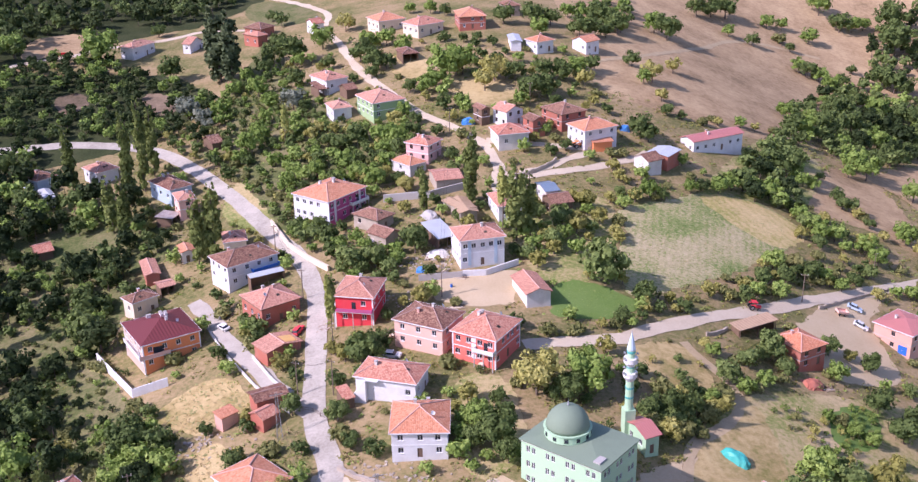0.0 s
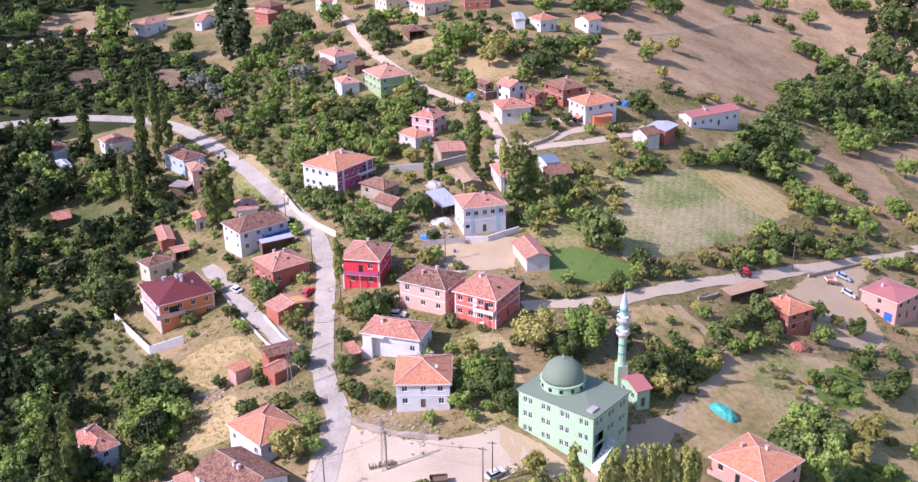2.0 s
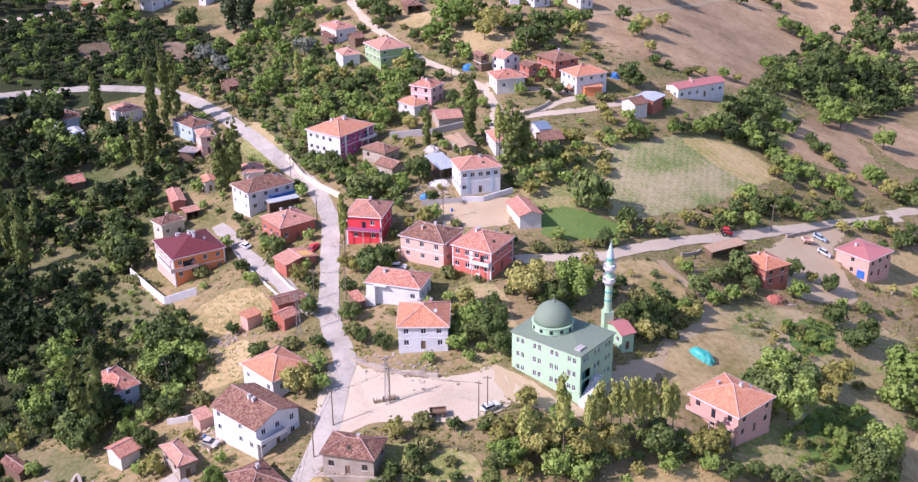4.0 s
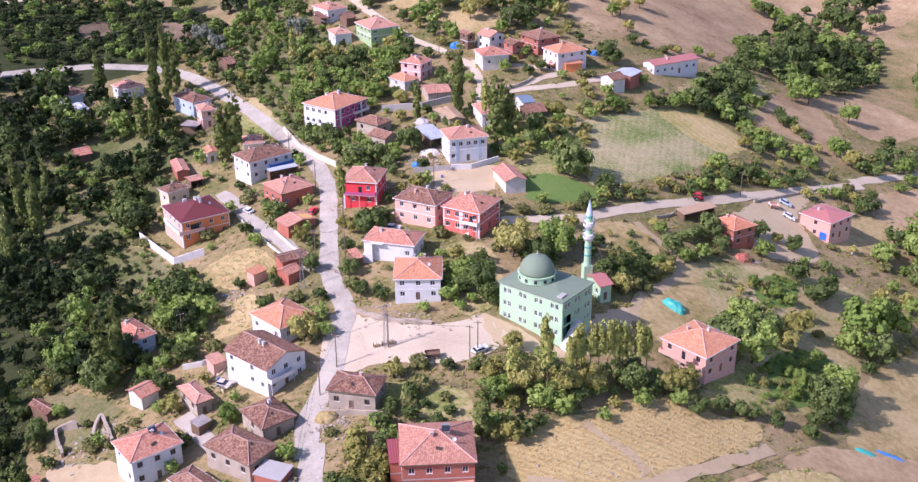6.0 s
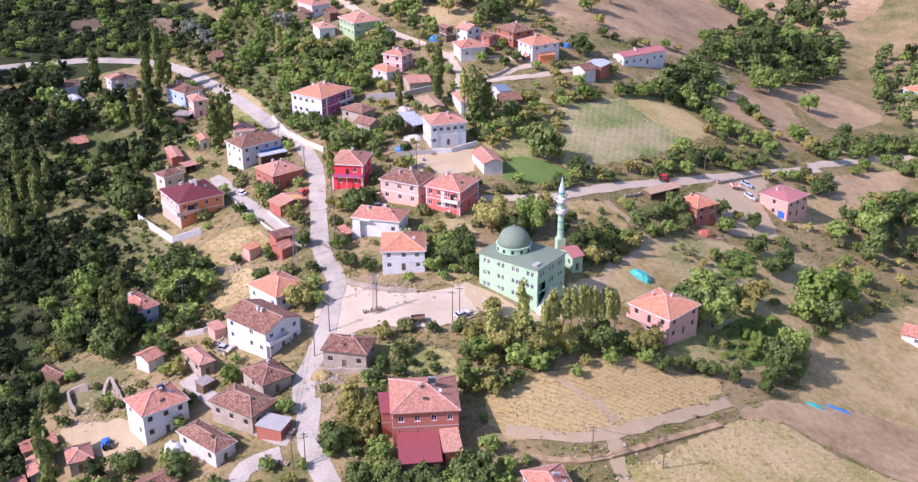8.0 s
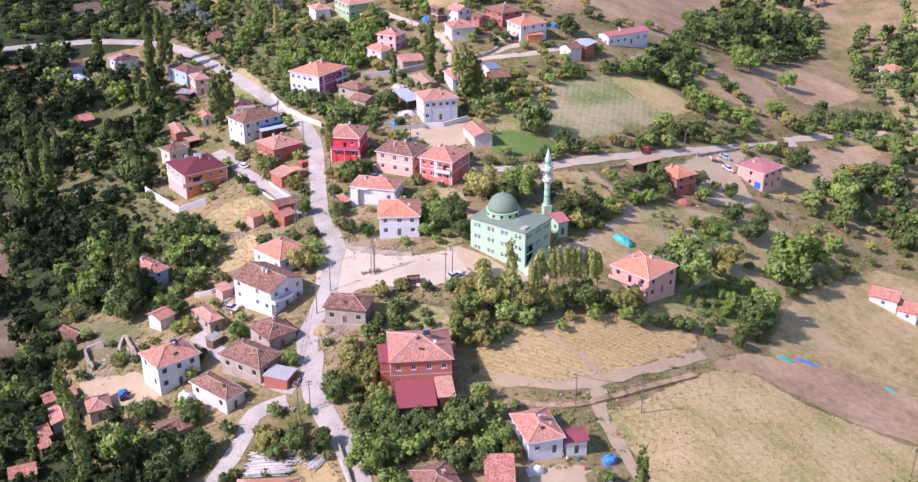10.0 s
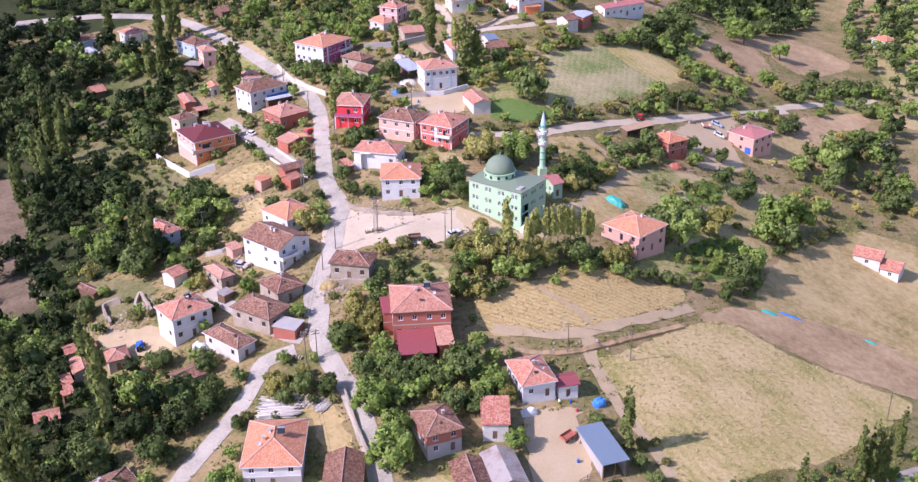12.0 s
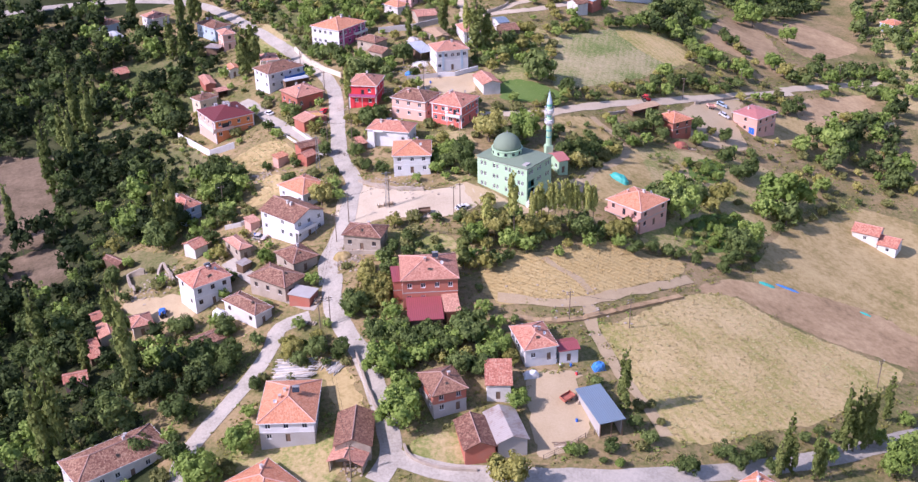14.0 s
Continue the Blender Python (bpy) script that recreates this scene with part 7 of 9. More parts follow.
def water_tank(x, y, mat, label):
    w = thing("water_tank", x, y, ground(x, y), 0, label, "water tank")
    part("tank", Shape().lathe([(0.7, 0.5), (0.78, 0.6), (0.8, 1.0), (0.78, 1.4), (0.8, 1.8), (0.7, 2.0), (0.25, 2.12)], 18), mat, w)
    part("cap", Shape().lathe([(0.24, 2.122), (0.24, 2.22), (0.05, 2.23)], 12), STEEL, w)
    for a in range(4):
        cx, cy = 0.55 * math.cos(a * 1.571 + 0.4), 0.55 * math.sin(a * 1.571 + 0.4)
        part("leg", Shape().box(cx - 0.08, cy - 0.08, -0.3, cx + 0.08, cy + 0.08, 0.498), WALL["grey"], w)


def plank_pile(x, y, turn, count, label):
    st = thing("plank_pile", 0, 0, 0, 0, label, "timber")
    st.matrix_basis = tilt_to(x, y, turn) @ pose(0, 0, -0.1)
    rnd = random.Random(int(x * 5 + y * 3))
    for k in range(count):
        yy, zz = (k % 7 - 3) * 0.24, 0.05 + (k // 7) * 0.07
        sh, ln = rnd.uniform(-0.4, 0.4), rnd.uniform(1.4, 2.0)
        part("plank", Shape().box(sh - ln, yy - 0.1, zz, sh + ln, yy + 0.1, zz + 0.05, pose(0, 0, 0, 0, 0, rnd.uniform(-5, 5))), rnd.choice((POLEWOOD, WALL["wood"], WALL["cream"], WOODEND)), st)


def plastic_chair(x, y, turn):
    c = thing("garden_chair", 0, 0, 0, 0, "white plastic garden chair in a yard", "chair", "garden chairs")
    c.matrix_basis = tilt_to(x, y, turn) @ pose(0, 0, -0.05)
    part("seat", Shape().box(-0.24, -0.24, 0.42, 0.24, 0.24, 0.46), WALL["white"], c)
    part("backrest", Shape().box(-0.24, 0.2, 0.462, 0.24, 0.25, 0.88), WALL["white"], c)
    for sx in (-0.2, 0.2):
        for sy in (-0.2, 0.2):
            part("leg", Shape().box(sx - 0.025, sy - 0.025, 0, sx + 0.025, sy + 0.025, 0.418), WALL["white"], c)


firewood(*(-51.2, 155.0), 40, 4, 3, "stack of split firewood in a yard")
firewood(*(-17.0, 161.8), 10, 5, 3, "stack of split firewood in a yard")
firewood(*(-34.8, 113.6), -20, 4, 2, "stack of split firewood in a yard")
firewood(*(19.3, 105.6), 20, 4, 3, "stack of split firewood in a yard")
firewood(*(-68.3, 139.2), 35, 4, 3, "stack of split firewood in a yard")
firewood(*(-33.3, 122.0), 60, 3, 3, "stack of split firewood in a yard")
firewood(*(-45.4, 195.0), 25, 4, 3, "stack of split firewood in a yard")
firewood(*(-52.1, 201.3), 40, 3, 2, "stack of split firewood in a yard")
firewood(*(-16.1, 222.8), 20, 4, 3, "stack of split firewood in a yard")
firewood(*(3.2, 209.4), 60, 4, 3, "stack of split firewood in a yard")
firewood(*(-23.5, 141.0), 0, 4, 3, "stack of split firewood in a yard")
barrel(*(-54.6, 158.6), WALL["blue"], "blue plastic barrel standing in a yard")
barrel(*(-53.0, 155.7), WALL["blue"], "blue plastic barrel standing in a yard")
barrel(*(-62.9, 134.7), WALL["white"], "white plastic barrel standing in a yard")
barrel(*(29.4, 93.9), WALL["red"], "red metal barrel standing in a yard")
barrel(*(28.4, 96.7), WALL["blue"], "blue plastic barrel standing in a yard")
barrel(*(27.7, 79.0), WALL["blue"], "blue plastic barrel standing in a yard")
barrel(*(-14.1, 210.5), WALL["grey"], "grey metal barrel standing in a yard")
barrel(*(121.5, 247.4), WALL["grey"], "grey metal barrel standing in a yard")
barrel(*(-4.0, 244.4), WALL["blue"], "blue plastic barrel standing in a yard")
water_tank(*(31.7, 82.1), WALL["lightblue"], "pale blue plastic water tank in a yard")
water_tank(*(-55.1, 124.0), WALL["lightblue"], "pale blue plastic water tank in a yard")
water_tank(*(-25.8, 271.3), WALL["white"], "white plastic water tank in a yard")
plank_pile(*(-50.8, 157.2), 20, 21, "loose pile of old planks in a yard")
plank_pile(*(-54.4, 162.0), 60, 14, "loose pile of old planks in a yard")
plank_pile(*(23.6, 71.8), 10, 14, "loose pile of old planks in a yard")
plank_pile(*(-8.9, 260.8), 20, 28, "loose pile of old planks in a yard")
plank_pile(*(-5.9, 252.4), 60, 21, "loose pile of old planks in a yard")
plank_pile(*(-1.9, 249.2), -20, 14, "loose pile of old planks in a yard")
plank_pile(*(-2.7, 234.1), 10, 14, "loose pile of old planks in a yard")
plank_pile(*(-26.8, 139.6), 10, 14, "loose pile of old planks in a yard")
plank_pile(*(29.2, 86.3), 70, 14, "loose pile of old planks in a yard")
plank_pile(*(-64.2, 142.5), 15, 14, "loose pile of old planks in a yard")
plank_pile(*(85.0, 223.9), 30, 14, "loose pile of old planks in a yard")
plastic_chair(*(24.9, 97.2), 20)
plastic_chair(*(25.8, 96.3), 120)
plastic_chair(*(61.1, 163.8), 30)

# ---- ground kept clear of trees ----
for ob in list(scene.collection.objects):
    if ob.get("category") and ob.parent is None and ob.type == "EMPTY":
        roof = [c for c in ob.children if c.name.startswith("roof")]
        if roof:
            a = roof[0].dimensions
            rz = ob.rotation_euler.z if ob.rotation_mode != "QUATERNION" else ob.matrix_basis.to_euler().z
            BLOCKED.append((ob.location.x, ob.location.y, math.cos(rz), math.sin(rz), max(abs(v[0]) for v in roof[0].bound_box), max(abs(v[1]) for v in roof[0].bound_box)))

# ---- single trees ----
tree(-58.5, 95.2, 4.0, "V")
tree(-63.0, 86.2, 4.2, "W")
tree(-69.0, 94.9, 4.0, "V")
tree(-54.4, 99.4, 2.9, "W")
tree(-77.8, 100.0, 4.4, "V")
tree(-69.4, 76.1, 3.4, "W")
tree(-80.1, 172.5, 4.6, "V")
tree(-82.8, 164.1, 5.1, "W")
tree(-96.5, 178.1, 4.8, "L")
tree(-72.2, 195.1, 5.2, "W")
tree(-66.3, 180.4, 4.0, "V")
tree(-93.1, 243.6, 4.9, "V", True)
tree(-99.7, 252.1, 5.0, "W", True)
tree(34.7, 249.8, 6.0, "W", True)
tree(43.6, 243.3, 3.1, "W", True)
tree(14.2, 198.7, 5.7, "Y")
tree(25.5, 201.5, 5.4, "L")
tree(20.1, 196.7, 3.8, "W")
tree(4.9, 180.9, 4.5, "W")
tree(1.4, 187.6, 3.3, "L")
tree(7.3, 176.5, 2.9, "W")
tree(0.4, 181.1, 2.4, "W")
tree(-23.7, 213.1, 4.3, "W", True)
tree(-20.1, 217.9, 3.0, "W", True)
tree(-27.7, 214.6, 2.3, "Y", True)
tree(-38.1, 278.0, 2.8, "W", True)
tree(-30.3, 258.0, 4.1, "W", True)
tree(-23.9, 258.8, 3.4, "W", True)
tree(-13.7, 264.4, 4.2, "W", True)
tree(-11.1, 236.3, 2.8, "Y", True)
tree(-35.9, 167.0, 3.8, "Y")
tree(-27.1, 192.6, 2.8, "W")
tree(-23.6, 182.8, 2.1, "W")
tree(-37.4, 197.3, 2.5, "W")
tree(-46.9, 182.5, 2.8, "W")
tree(-41.7, 184.8, 1.8, "S")
tree(-47.1, 198.0, 1.6, "Y")
tree(-54.1, 238.1, 2.5, "W", True)
tree(-49.9, 229.3, 2.1, "W", True)
tree(-42.2, 215.7, 2.5, "Y", True)
tree(42.8, 197.4, 3.2, "W")
tree(7.8, 142.4, 3.4, "L")
tree(13.3, 144.7, 4.5, "Y")
tree(21.5, 144.5, 4.0, "Y")
tree(28.5, 146.9, 3.4, "Y")
tree(37.1, 149.7, 3.9, "W")
tree(17.3, 141.7, 3.2, "L")
tree(-19.1, 121.5, 3.9, "Y")
tree(-23.2, 114.7, 3.6, "W")
tree(-21.3, 128.3, 2.5, "Y")
tree(-9.0, 145.5, 2.7, "S")
tree(-10.6, 143.0, 1.9, "W")
tree(-49.3, 142.6, 2.4, "L")
tree(-95.1, 151.0, 2.4, "W")
tree(-14.8, 138.3, 1.6, "W")
tree(-2.2, 281.4, 2.0, "W", True)
tree(-11.9, 76.2, 5.2, "L")
tree(-10.8, 84.9, 4.0, "L")
tree(-16.3, 92.8, 4.6, "L")
tree(-17.8, 103.4, 3.4, "W")
tree(-8.9, 100.5, 3.6, "W")
tree(-4.8, 103.1, 3.1, "W")
tree(-21.2, 116.9, 3.5, "Y")
tree(-24.0, 115.3, 3.2, "W")
tree(-16.5, 121.3, 3.3, "Y")
tree(4.4, 103.2, 4.9, "W")
tree(-0.6, 100.0, 3.1, "W")
tree(1.9, 91.9, 3.3, "W")
tree(6.4, 91.8, 3.0, "W")
tree(11.8, 98.9, 3.1, "L")
tree(13.9, 95.2, 2.2, "Y")
tree(14.7, 81.8, 2.9, "L")
tree(11.0, 59.5, 4.7, "Y")
tree(-46.3, 73.2, 4.2, "L")
tree(-46.1, 93.2, 1.7, "W")
tree(-56.3, 114.5, 2.7, "W")
tree(-67.9, 119.5, 3.1, "W")
tree(-59.8, 103.2, 4.4, "W")
tree(-53.1, 102.3, 3.5, "W")
tree(-37.9, 103.0, 2.9, "Y")
tree(-32.0, 100.4, 3.1, "W")
tree(-26.4, 100.3, 2.5, "W")
tree(-36.1, 98.5, 2.3, "W")
tree(-54.4, 64.9, 5.2, "L")
tree(-61.3, 73.1, 3.5, "W")
tree(27.0, 68.9, 1.8, "W")
tree(-12.5, 104.1, 2.8, "L")
tree(34.0, 290.3, 3.4, "Y", True)
tree(30.0, 274.9, 3.5, "Y", True)
tree(26.3, 278.5, 3.9, "W", True)
tree(22.9, 266.2, 3.1, "W", True)
tree(62.7, 466.3, 4.1, "W", True)
poplar(-88.3, 126.4, 16.5, 2.1, "P")
poplar(-107.4, 326.4, 33, 2.3, "P")
poplar(-105.2, 335.3, 32.6, 2.3, "P")
poplar(-104.3, 344.9, 25.3, 2.2, "P")
poplar(-102.3, 302.1, 22.6, 2.4, "P")
poplar(-109.0, 311.0, 18.7, 2.5, "P")
poplar(-131.2, 341.8, 23.0, 2.4, "P")
poplar(-75.6, 281.0, 22.5, 2.2, "P")
poplar(-70.8, 281.4, 23.7, 2.4, "P")
poplar(-73.5, 281.8, 20.2, 2.0, "P")
poplar(-11.9, 288.8, 14.8, 1.6, "P")
poplar(1.2, 290.7, 24.5, 2.4, "P")
poplar(13.3, 269.2, 23.1, 3.1, "P")
poplar(9.9, 274.7, 20.3, 2.2, "Q")
poplar(17.3, 272.3, 19.4, 2.3, "P")
poplar(-30.9, 219.7, 20.9, 1.7, "Q")
poplar(18.1, 141.0, 23.2, 1.9, "Q")
poplar(4.1, 130.5, 14.5, 2.0, "P")
poplar(-60.4, 352.8, 12.1, 1.4, "Q")
poplar(26.4, 150.6, 15.3, 1.5, "Q")
poplar(30.0, 151.3, 16.0, 1.5, "Q")
poplar(34.1, 152.3, 16.7, 1.5, "Q")
poplar(39.3, 153.7, 16.2, 1.7, "Q")
poplar(37.0, 153.1, 14.8, 1.3, "Q")
poplar(23.4, 148.9, 13.0, 1.4, "Q")
poplar(10.8, 143.2, 13.9, 1.9, "Q")
poplar(-135.7, 261.8, 25.8, 2.1, "P")
poplar(-128.0, 252.8, 26.9, 2.2, "P")
poplar(-131.7, 274.0, 17.0, 1.5, "P")
poplar(-133.3, 239.9, 23.3, 2.4, "P")
poplar(-82.6, 166.1, 22.9, 2.0, "P")
poplar(-80.6, 170.0, 22.5, 2.0, "P")
poplar(-75.6, 95.8, 33, 2.4, "P")
poplar(-107.7, 126.0, 20.8, 2.2, "P")
poplar(-87.7, 78.3, 28.8, 2.0, "P")
poplar(-91.1, 77.1, 25.8, 1.9, "P")
poplar(-91.2, 111.2, 14.4, 1.6, "P")
poplar(39.1, 83.2, 17.8, 1.6, "P")
poplar(-96.8, 423.9, 31.9, 5.3, "D")
poplar(-91.7, 421.7, 30.0, 4.3, "D")
poplar(1.5, 294.4, 21.4, 2.0, "P")
poplar(-60.6, 350.6, 15.8, 1.6, "Q")

tree(90.5, 480.0, 7.0, "W", True)
tree(85.7, 485.3, 5.4, "L", True)
tree(130.1, 529.6, 3.6, "L", True)
tree(157.4, 561.7, 4.2, "L", True)
tree(166.1, 565.1, 3.6, "L", True)
tree(141.5, 527.8, 3.9, "W", True)
tree(159.7, 546.0, 4.1, "S", True)
tree(163.4, 537.5, 2.8, "W", True)
tree(177.8, 555.0, 4.8, "L", True)
tree(200.7, 577.4, 6.4, "W", True)
tree(207.6, 578.8, 5.1, "L", True)
tree(215.3, 582.6, 4.1, "L", True)
tree(230.0, 582.2, 9.5, "W", True)
tree(222.9, 555.8, 9.2, "W", True)
tree(232.5, 555.3, 4.0, "W", True)
tree(194.4, 594.7, 7.6, "L", True)
tree(134.5, 557.4, 6.9, "W", True)
tree(125.9, 552.1, 5.6, "W", True)
tree(116.7, 543.7, 5.5, "W", True)
tree(65.8, 417.8, 3.8, "W", True)
tree(71.6, 404.3, 4.6, "Y", True)
tree(67.7, 400.4, 3.2, "L", True)
tree(83.4, 425.3, 3.6, "Y", True)
tree(71.9, 385.2, 2.8, "Y", True)
tree(71.7, 371.7, 2.8, "W", True)
tree(77.1, 372.2, 1.9, "W", True)
tree(160.2, 510.5, 4.2, "L", True)
tree(163.5, 507.3, 5.0, "W", True)
tree(168.9, 505.9, 4.4, "L", True)
tree(171.5, 495.9, 5.0, "L", True)
tree(181.3, 508.5, 3.9, "W", True)
tree(191.9, 527.8, 2.8, "W", True)
tree(202.4, 516.8, 7.1, "W", True)
tree(207.8, 511.7, 7.1, "W", True)
tree(211.6, 509.7, 5.5, "W", True)
tree(128.7, 423.1, 4.0, "L", True)
tree(58.3, 346.2, 5.1, "W", True)
tree(60.7, 344.3, 3.5, "W", True)
tree(167.5, 466.4, 5.5, "W", True)
tree(180.1, 483.8, 5.2, "W", True)
tree(159.4, 457.5, 4.9, "W", True)
tree(187.0, 476.0, 5.7, "L", True)
tree(173.1, 452.0, 6.0, "V", True)
tree(163.3, 442.1, 5.3, "W", True)
tree(152.5, 428.6, 5.1, "W", True)
tree(143.9, 424.7, 4.5, "W", True)
tree(131.9, 405.6, 4.3, "L", True)
tree(124.8, 401.2, 4.2, "W", True)
tree(117.6, 387.6, 3.2, "W", True)
tree(197.1, 474.0, 5.7, "W", True)
tree(201.1, 470.2, 5.2, "W", True)
tree(182.4, 448.8, 5.7, "V", True)
tree(169.3, 426.7, 5.2, "L", True)
tree(186.2, 441.5, 5.4, "V", True)
tree(173.6, 421.5, 4.6, "V", True)
tree(159.6, 420.0, 4.6, "V", True)
tree(148.1, 407.5, 3.9, "L", True)
tree(140.8, 403.1, 2.9, "V", True)
tree(138.5, 407.5, 3.9, "W", True)
tree(124.8, 388.8, 3.2, "W", True)
tree(183.2, 426.6, 3.9, "W", True)
tree(143.3, 380.4, 5.3, "L", True)
tree(146.2, 374.6, 5.2, "L", True)
tree(158.4, 396.7, 4.3, "W", True)
tree(138.3, 371.2, 2.9, "L", True)
tree(160.6, 365.8, 4.6, "L", True)
tree(175.2, 412.3, 3.5, "W", True)
tree(167.5, 408.0, 3.5, "W", True)
tree(103.5, 348.0, 4.7, "W", True)
tree(108.7, 348.5, 5.2, "W", True)
tree(97.1, 338.4, 4.0, "V", True)
tree(87.6, 323.7, 4.2, "W", True)
tree(90.1, 318.2, 3.8, "V", True)
tree(96.2, 323.7, 3.9, "L", True)
tree(104.0, 331.0, 3.8, "V", True)
tree(113.0, 343.6, 2.9, "L", True)
tree(97.8, 318.6, 3.1, "W", True)
tree(83.5, 321.8, 3.0, "L", True)
tree(78.4, 317.1, 3.0, "L", True)
tree(73.0, 315.5, 2.4, "V", True)
tree(68.7, 312.4, 2.4, "L", True)
tree(69.5, 331.6, 2.5, "L", True)
tree(54.6, 303.6, 3.4, "L")
tree(58.5, 303.6, 2.3, "W")
tree(49.8, 300.5, 2.3, "W")
tree(45.6, 301.3, 2.1, "W")
tree(103.4, 314.9, 2.9, "L", True)
tree(105.7, 310.1, 3.2, "L", True)
tree(108.0, 305.5, 3.2, "L", True)
tree(112.4, 306.6, 3.2, "L", True)
tree(105.1, 298.8, 2.6, "W", True)
tree(100.6, 301.7, 2.4, "Y", True)
tree(116.7, 343.7, 2.7, "L", True)
tree(122.5, 355.4, 1.9, "W", True)
tree(102.0, 320.1, 2.7, "W", True)
tree(124.1, 341.1, 2.7, "W", True)
tree(124.0, 334.7, 2.7, "W", True)
tree(127.0, 334.6, 2.7, "W", True)
tree(128.1, 331.3, 2.2, "Y", True)
tree(130.0, 330.6, 2.2, "S", True)
tree(130.0, 325.3, 2.2, "W", True)
tree(141.2, 326.9, 2.9, "L", True)
tree(144.3, 324.8, 2.9, "L", True)
tree(122.4, 307.1, 3.4, "Y", True)
tree(132.4, 318.7, 2.0, "Y", True)
tree(84.6, 372.6, 2.4, "S", True)
tree(89.3, 379.6, 2.0, "S", True)
tree(91.1, 377.0, 2.0, "Y", True)
tree(101.1, 384.0, 2.5, "L", True)
tree(107.1, 385.7, 2.0, "Y", True)
tree(115.8, 392.8, 2.1, "S", True)
tree(70.8, 322.9, 1.9, "S", True)
tree(58.3, 214.0, 3.3, "W", True)
tree(64.8, 223.6, 2.8, "W", True)
tree(61.8, 211.5, 2.5, "L", True)
tree(67.8, 217.1, 2.4, "L", True)
tree(56.9, 224.0, 2.2, "L", True)
tree(72.3, 229.5, 3.7, "W", True)
tree(74.6, 224.6, 2.6, "W", True)
tree(89.6, 239.2, 3.0, "W", True)
tree(88.3, 228.2, 2.9, "L", True)
tree(95.2, 239.6, 1.9, "Y", True)
tree(100.0, 237.5, 2.8, "W", True)
tree(95.6, 219.7, 3.5, "W", True)
tree(108.0, 230.7, 2.1, "W", True)
tree(98.4, 210.5, 4.2, "W", True)
tree(103.8, 216.9, 3.5, "W", True)
tree(131.0, 246.9, 3.8, "L", True)
tree(135.5, 277.7, 3.8, "W", True)
tree(134.3, 283.7, 2.4, "Y", True)
tree(145.7, 254.8, 5.6, "L", True)
tree(152.8, 262.5, 5.5, "W", True)
tree(144.1, 246.1, 4.3, "W", True)
tree(139.4, 238.1, 3.8, "W", True)
tree(152.3, 255.3, 3.5, "W", True)
tree(164.6, 282.2, 3.7, "L", True)
tree(167.8, 279.9, 4.2, "W", True)
tree(160.0, 282.4, 2.7, "Y", True)
tree(176.2, 280.7, 3.3, "O", True)
tree(169.8, 246.0, 4.9, "L", True)
tree(164.8, 235.6, 4.3, "W", True)
tree(159.8, 233.5, 3.2, "W", True)
tree(169.1, 233.3, 2.5, "Y", True)
tree(65.7, 173.6, 6.0, "W")
tree(70.3, 172.1, 5.9, "L")
tree(77.3, 185.6, 4.3, "W", True)
tree(70.6, 186.7, 4.4, "L", True)
tree(86.4, 189.6, 4.0, "Y", True)
tree(81.9, 183.0, 3.2, "Y", True)
tree(108.0, 199.0, 7.1, "L", True)
tree(115.5, 202.3, 6.0, "L", True)
tree(101.7, 189.6, 5.0, "L", True)
tree(108.6, 189.9, 4.7, "W", True)
tree(130.7, 220.9, 3.0, "L", True)
tree(85.2, 159.3, 5.3, "W")
tree(90.5, 167.6, 4.7, "L")
tree(81.3, 153.5, 3.1, "W")
tree(77.8, 148.6, 2.2, "W")
tree(49.8, 154.4, 3.5, "Y")
tree(47.8, 148.4, 2.3, "L")
tree(52.0, 146.7, 2.6, "W")
tree(57.5, 149.7, 2.2, "W")
tree(61.8, 150.1, 2.2, "W")
tree(65.1, 149.8, 2.0, "W")
tree(70.2, 149.5, 1.9, "W")
tree(73.7, 157.3, 1.7, "S")
tree(83.6, 210.5, 1.8, "S", True)
tree(85.7, 207.2, 2.0, "L", True)
tree(89.4, 205.6, 2.0, "L", True)
tree(80.5, 210.4, 1.6, "L", True)
tree(93.1, 200.2, 1.8, "Y", True)
tree(93.9, 193.8, 1.7, "S", True)
tree(79.4, 171.0, 2.0, "L")
tree(81.6, 168.7, 2.2, "L")
tree(85.5, 177.4, 2.0, "L", True)
tree(78.5, 163.1, 1.8, "L")
tree(75.6, 166.0, 1.6, "S")
tree(71.4, 164.4, 1.6, "S")
tree(73.8, 170.3, 1.6, "L")
tree(89.3, 181.4, 1.9, "L", True)
tree(44.7, 191.8, 2.4, "S", True)
tree(46.8, 198.4, 3.0, "W", True)
tree(50.7, 198.6, 3.0, "S", True)
tree(52.4, 205.1, 2.1, "L", True)
tree(47.9, 192.0, 1.8, "S", True)
tree(54.6, 202.4, 1.7, "Y", True)
tree(43.2, 194.6, 2.2, "W", True)
tree(90.5, 160.7, 1.4, "L")
tree(86.4, 155.1, 1.4, "S")
tree(136.9, 243.4, 1.8, "L", True)
tree(128.7, 231.2, 2.0, "L", True)
tree(158.0, 239.9, 1.8, "L", True)
tree(158.8, 229.8, 1.8, "S", True)
tree(143.2, 235.3, 2.0, "S", True)
tree(84.9, 276.1, 3.4, "L", True)
tree(87.4, 270.9, 3.2, "W", True)
tree(80.0, 267.5, 2.7, "W", True)
tree(93.3, 282.5, 2.8, "S", True)
tree(95.3, 276.2, 3.0, "W", True)
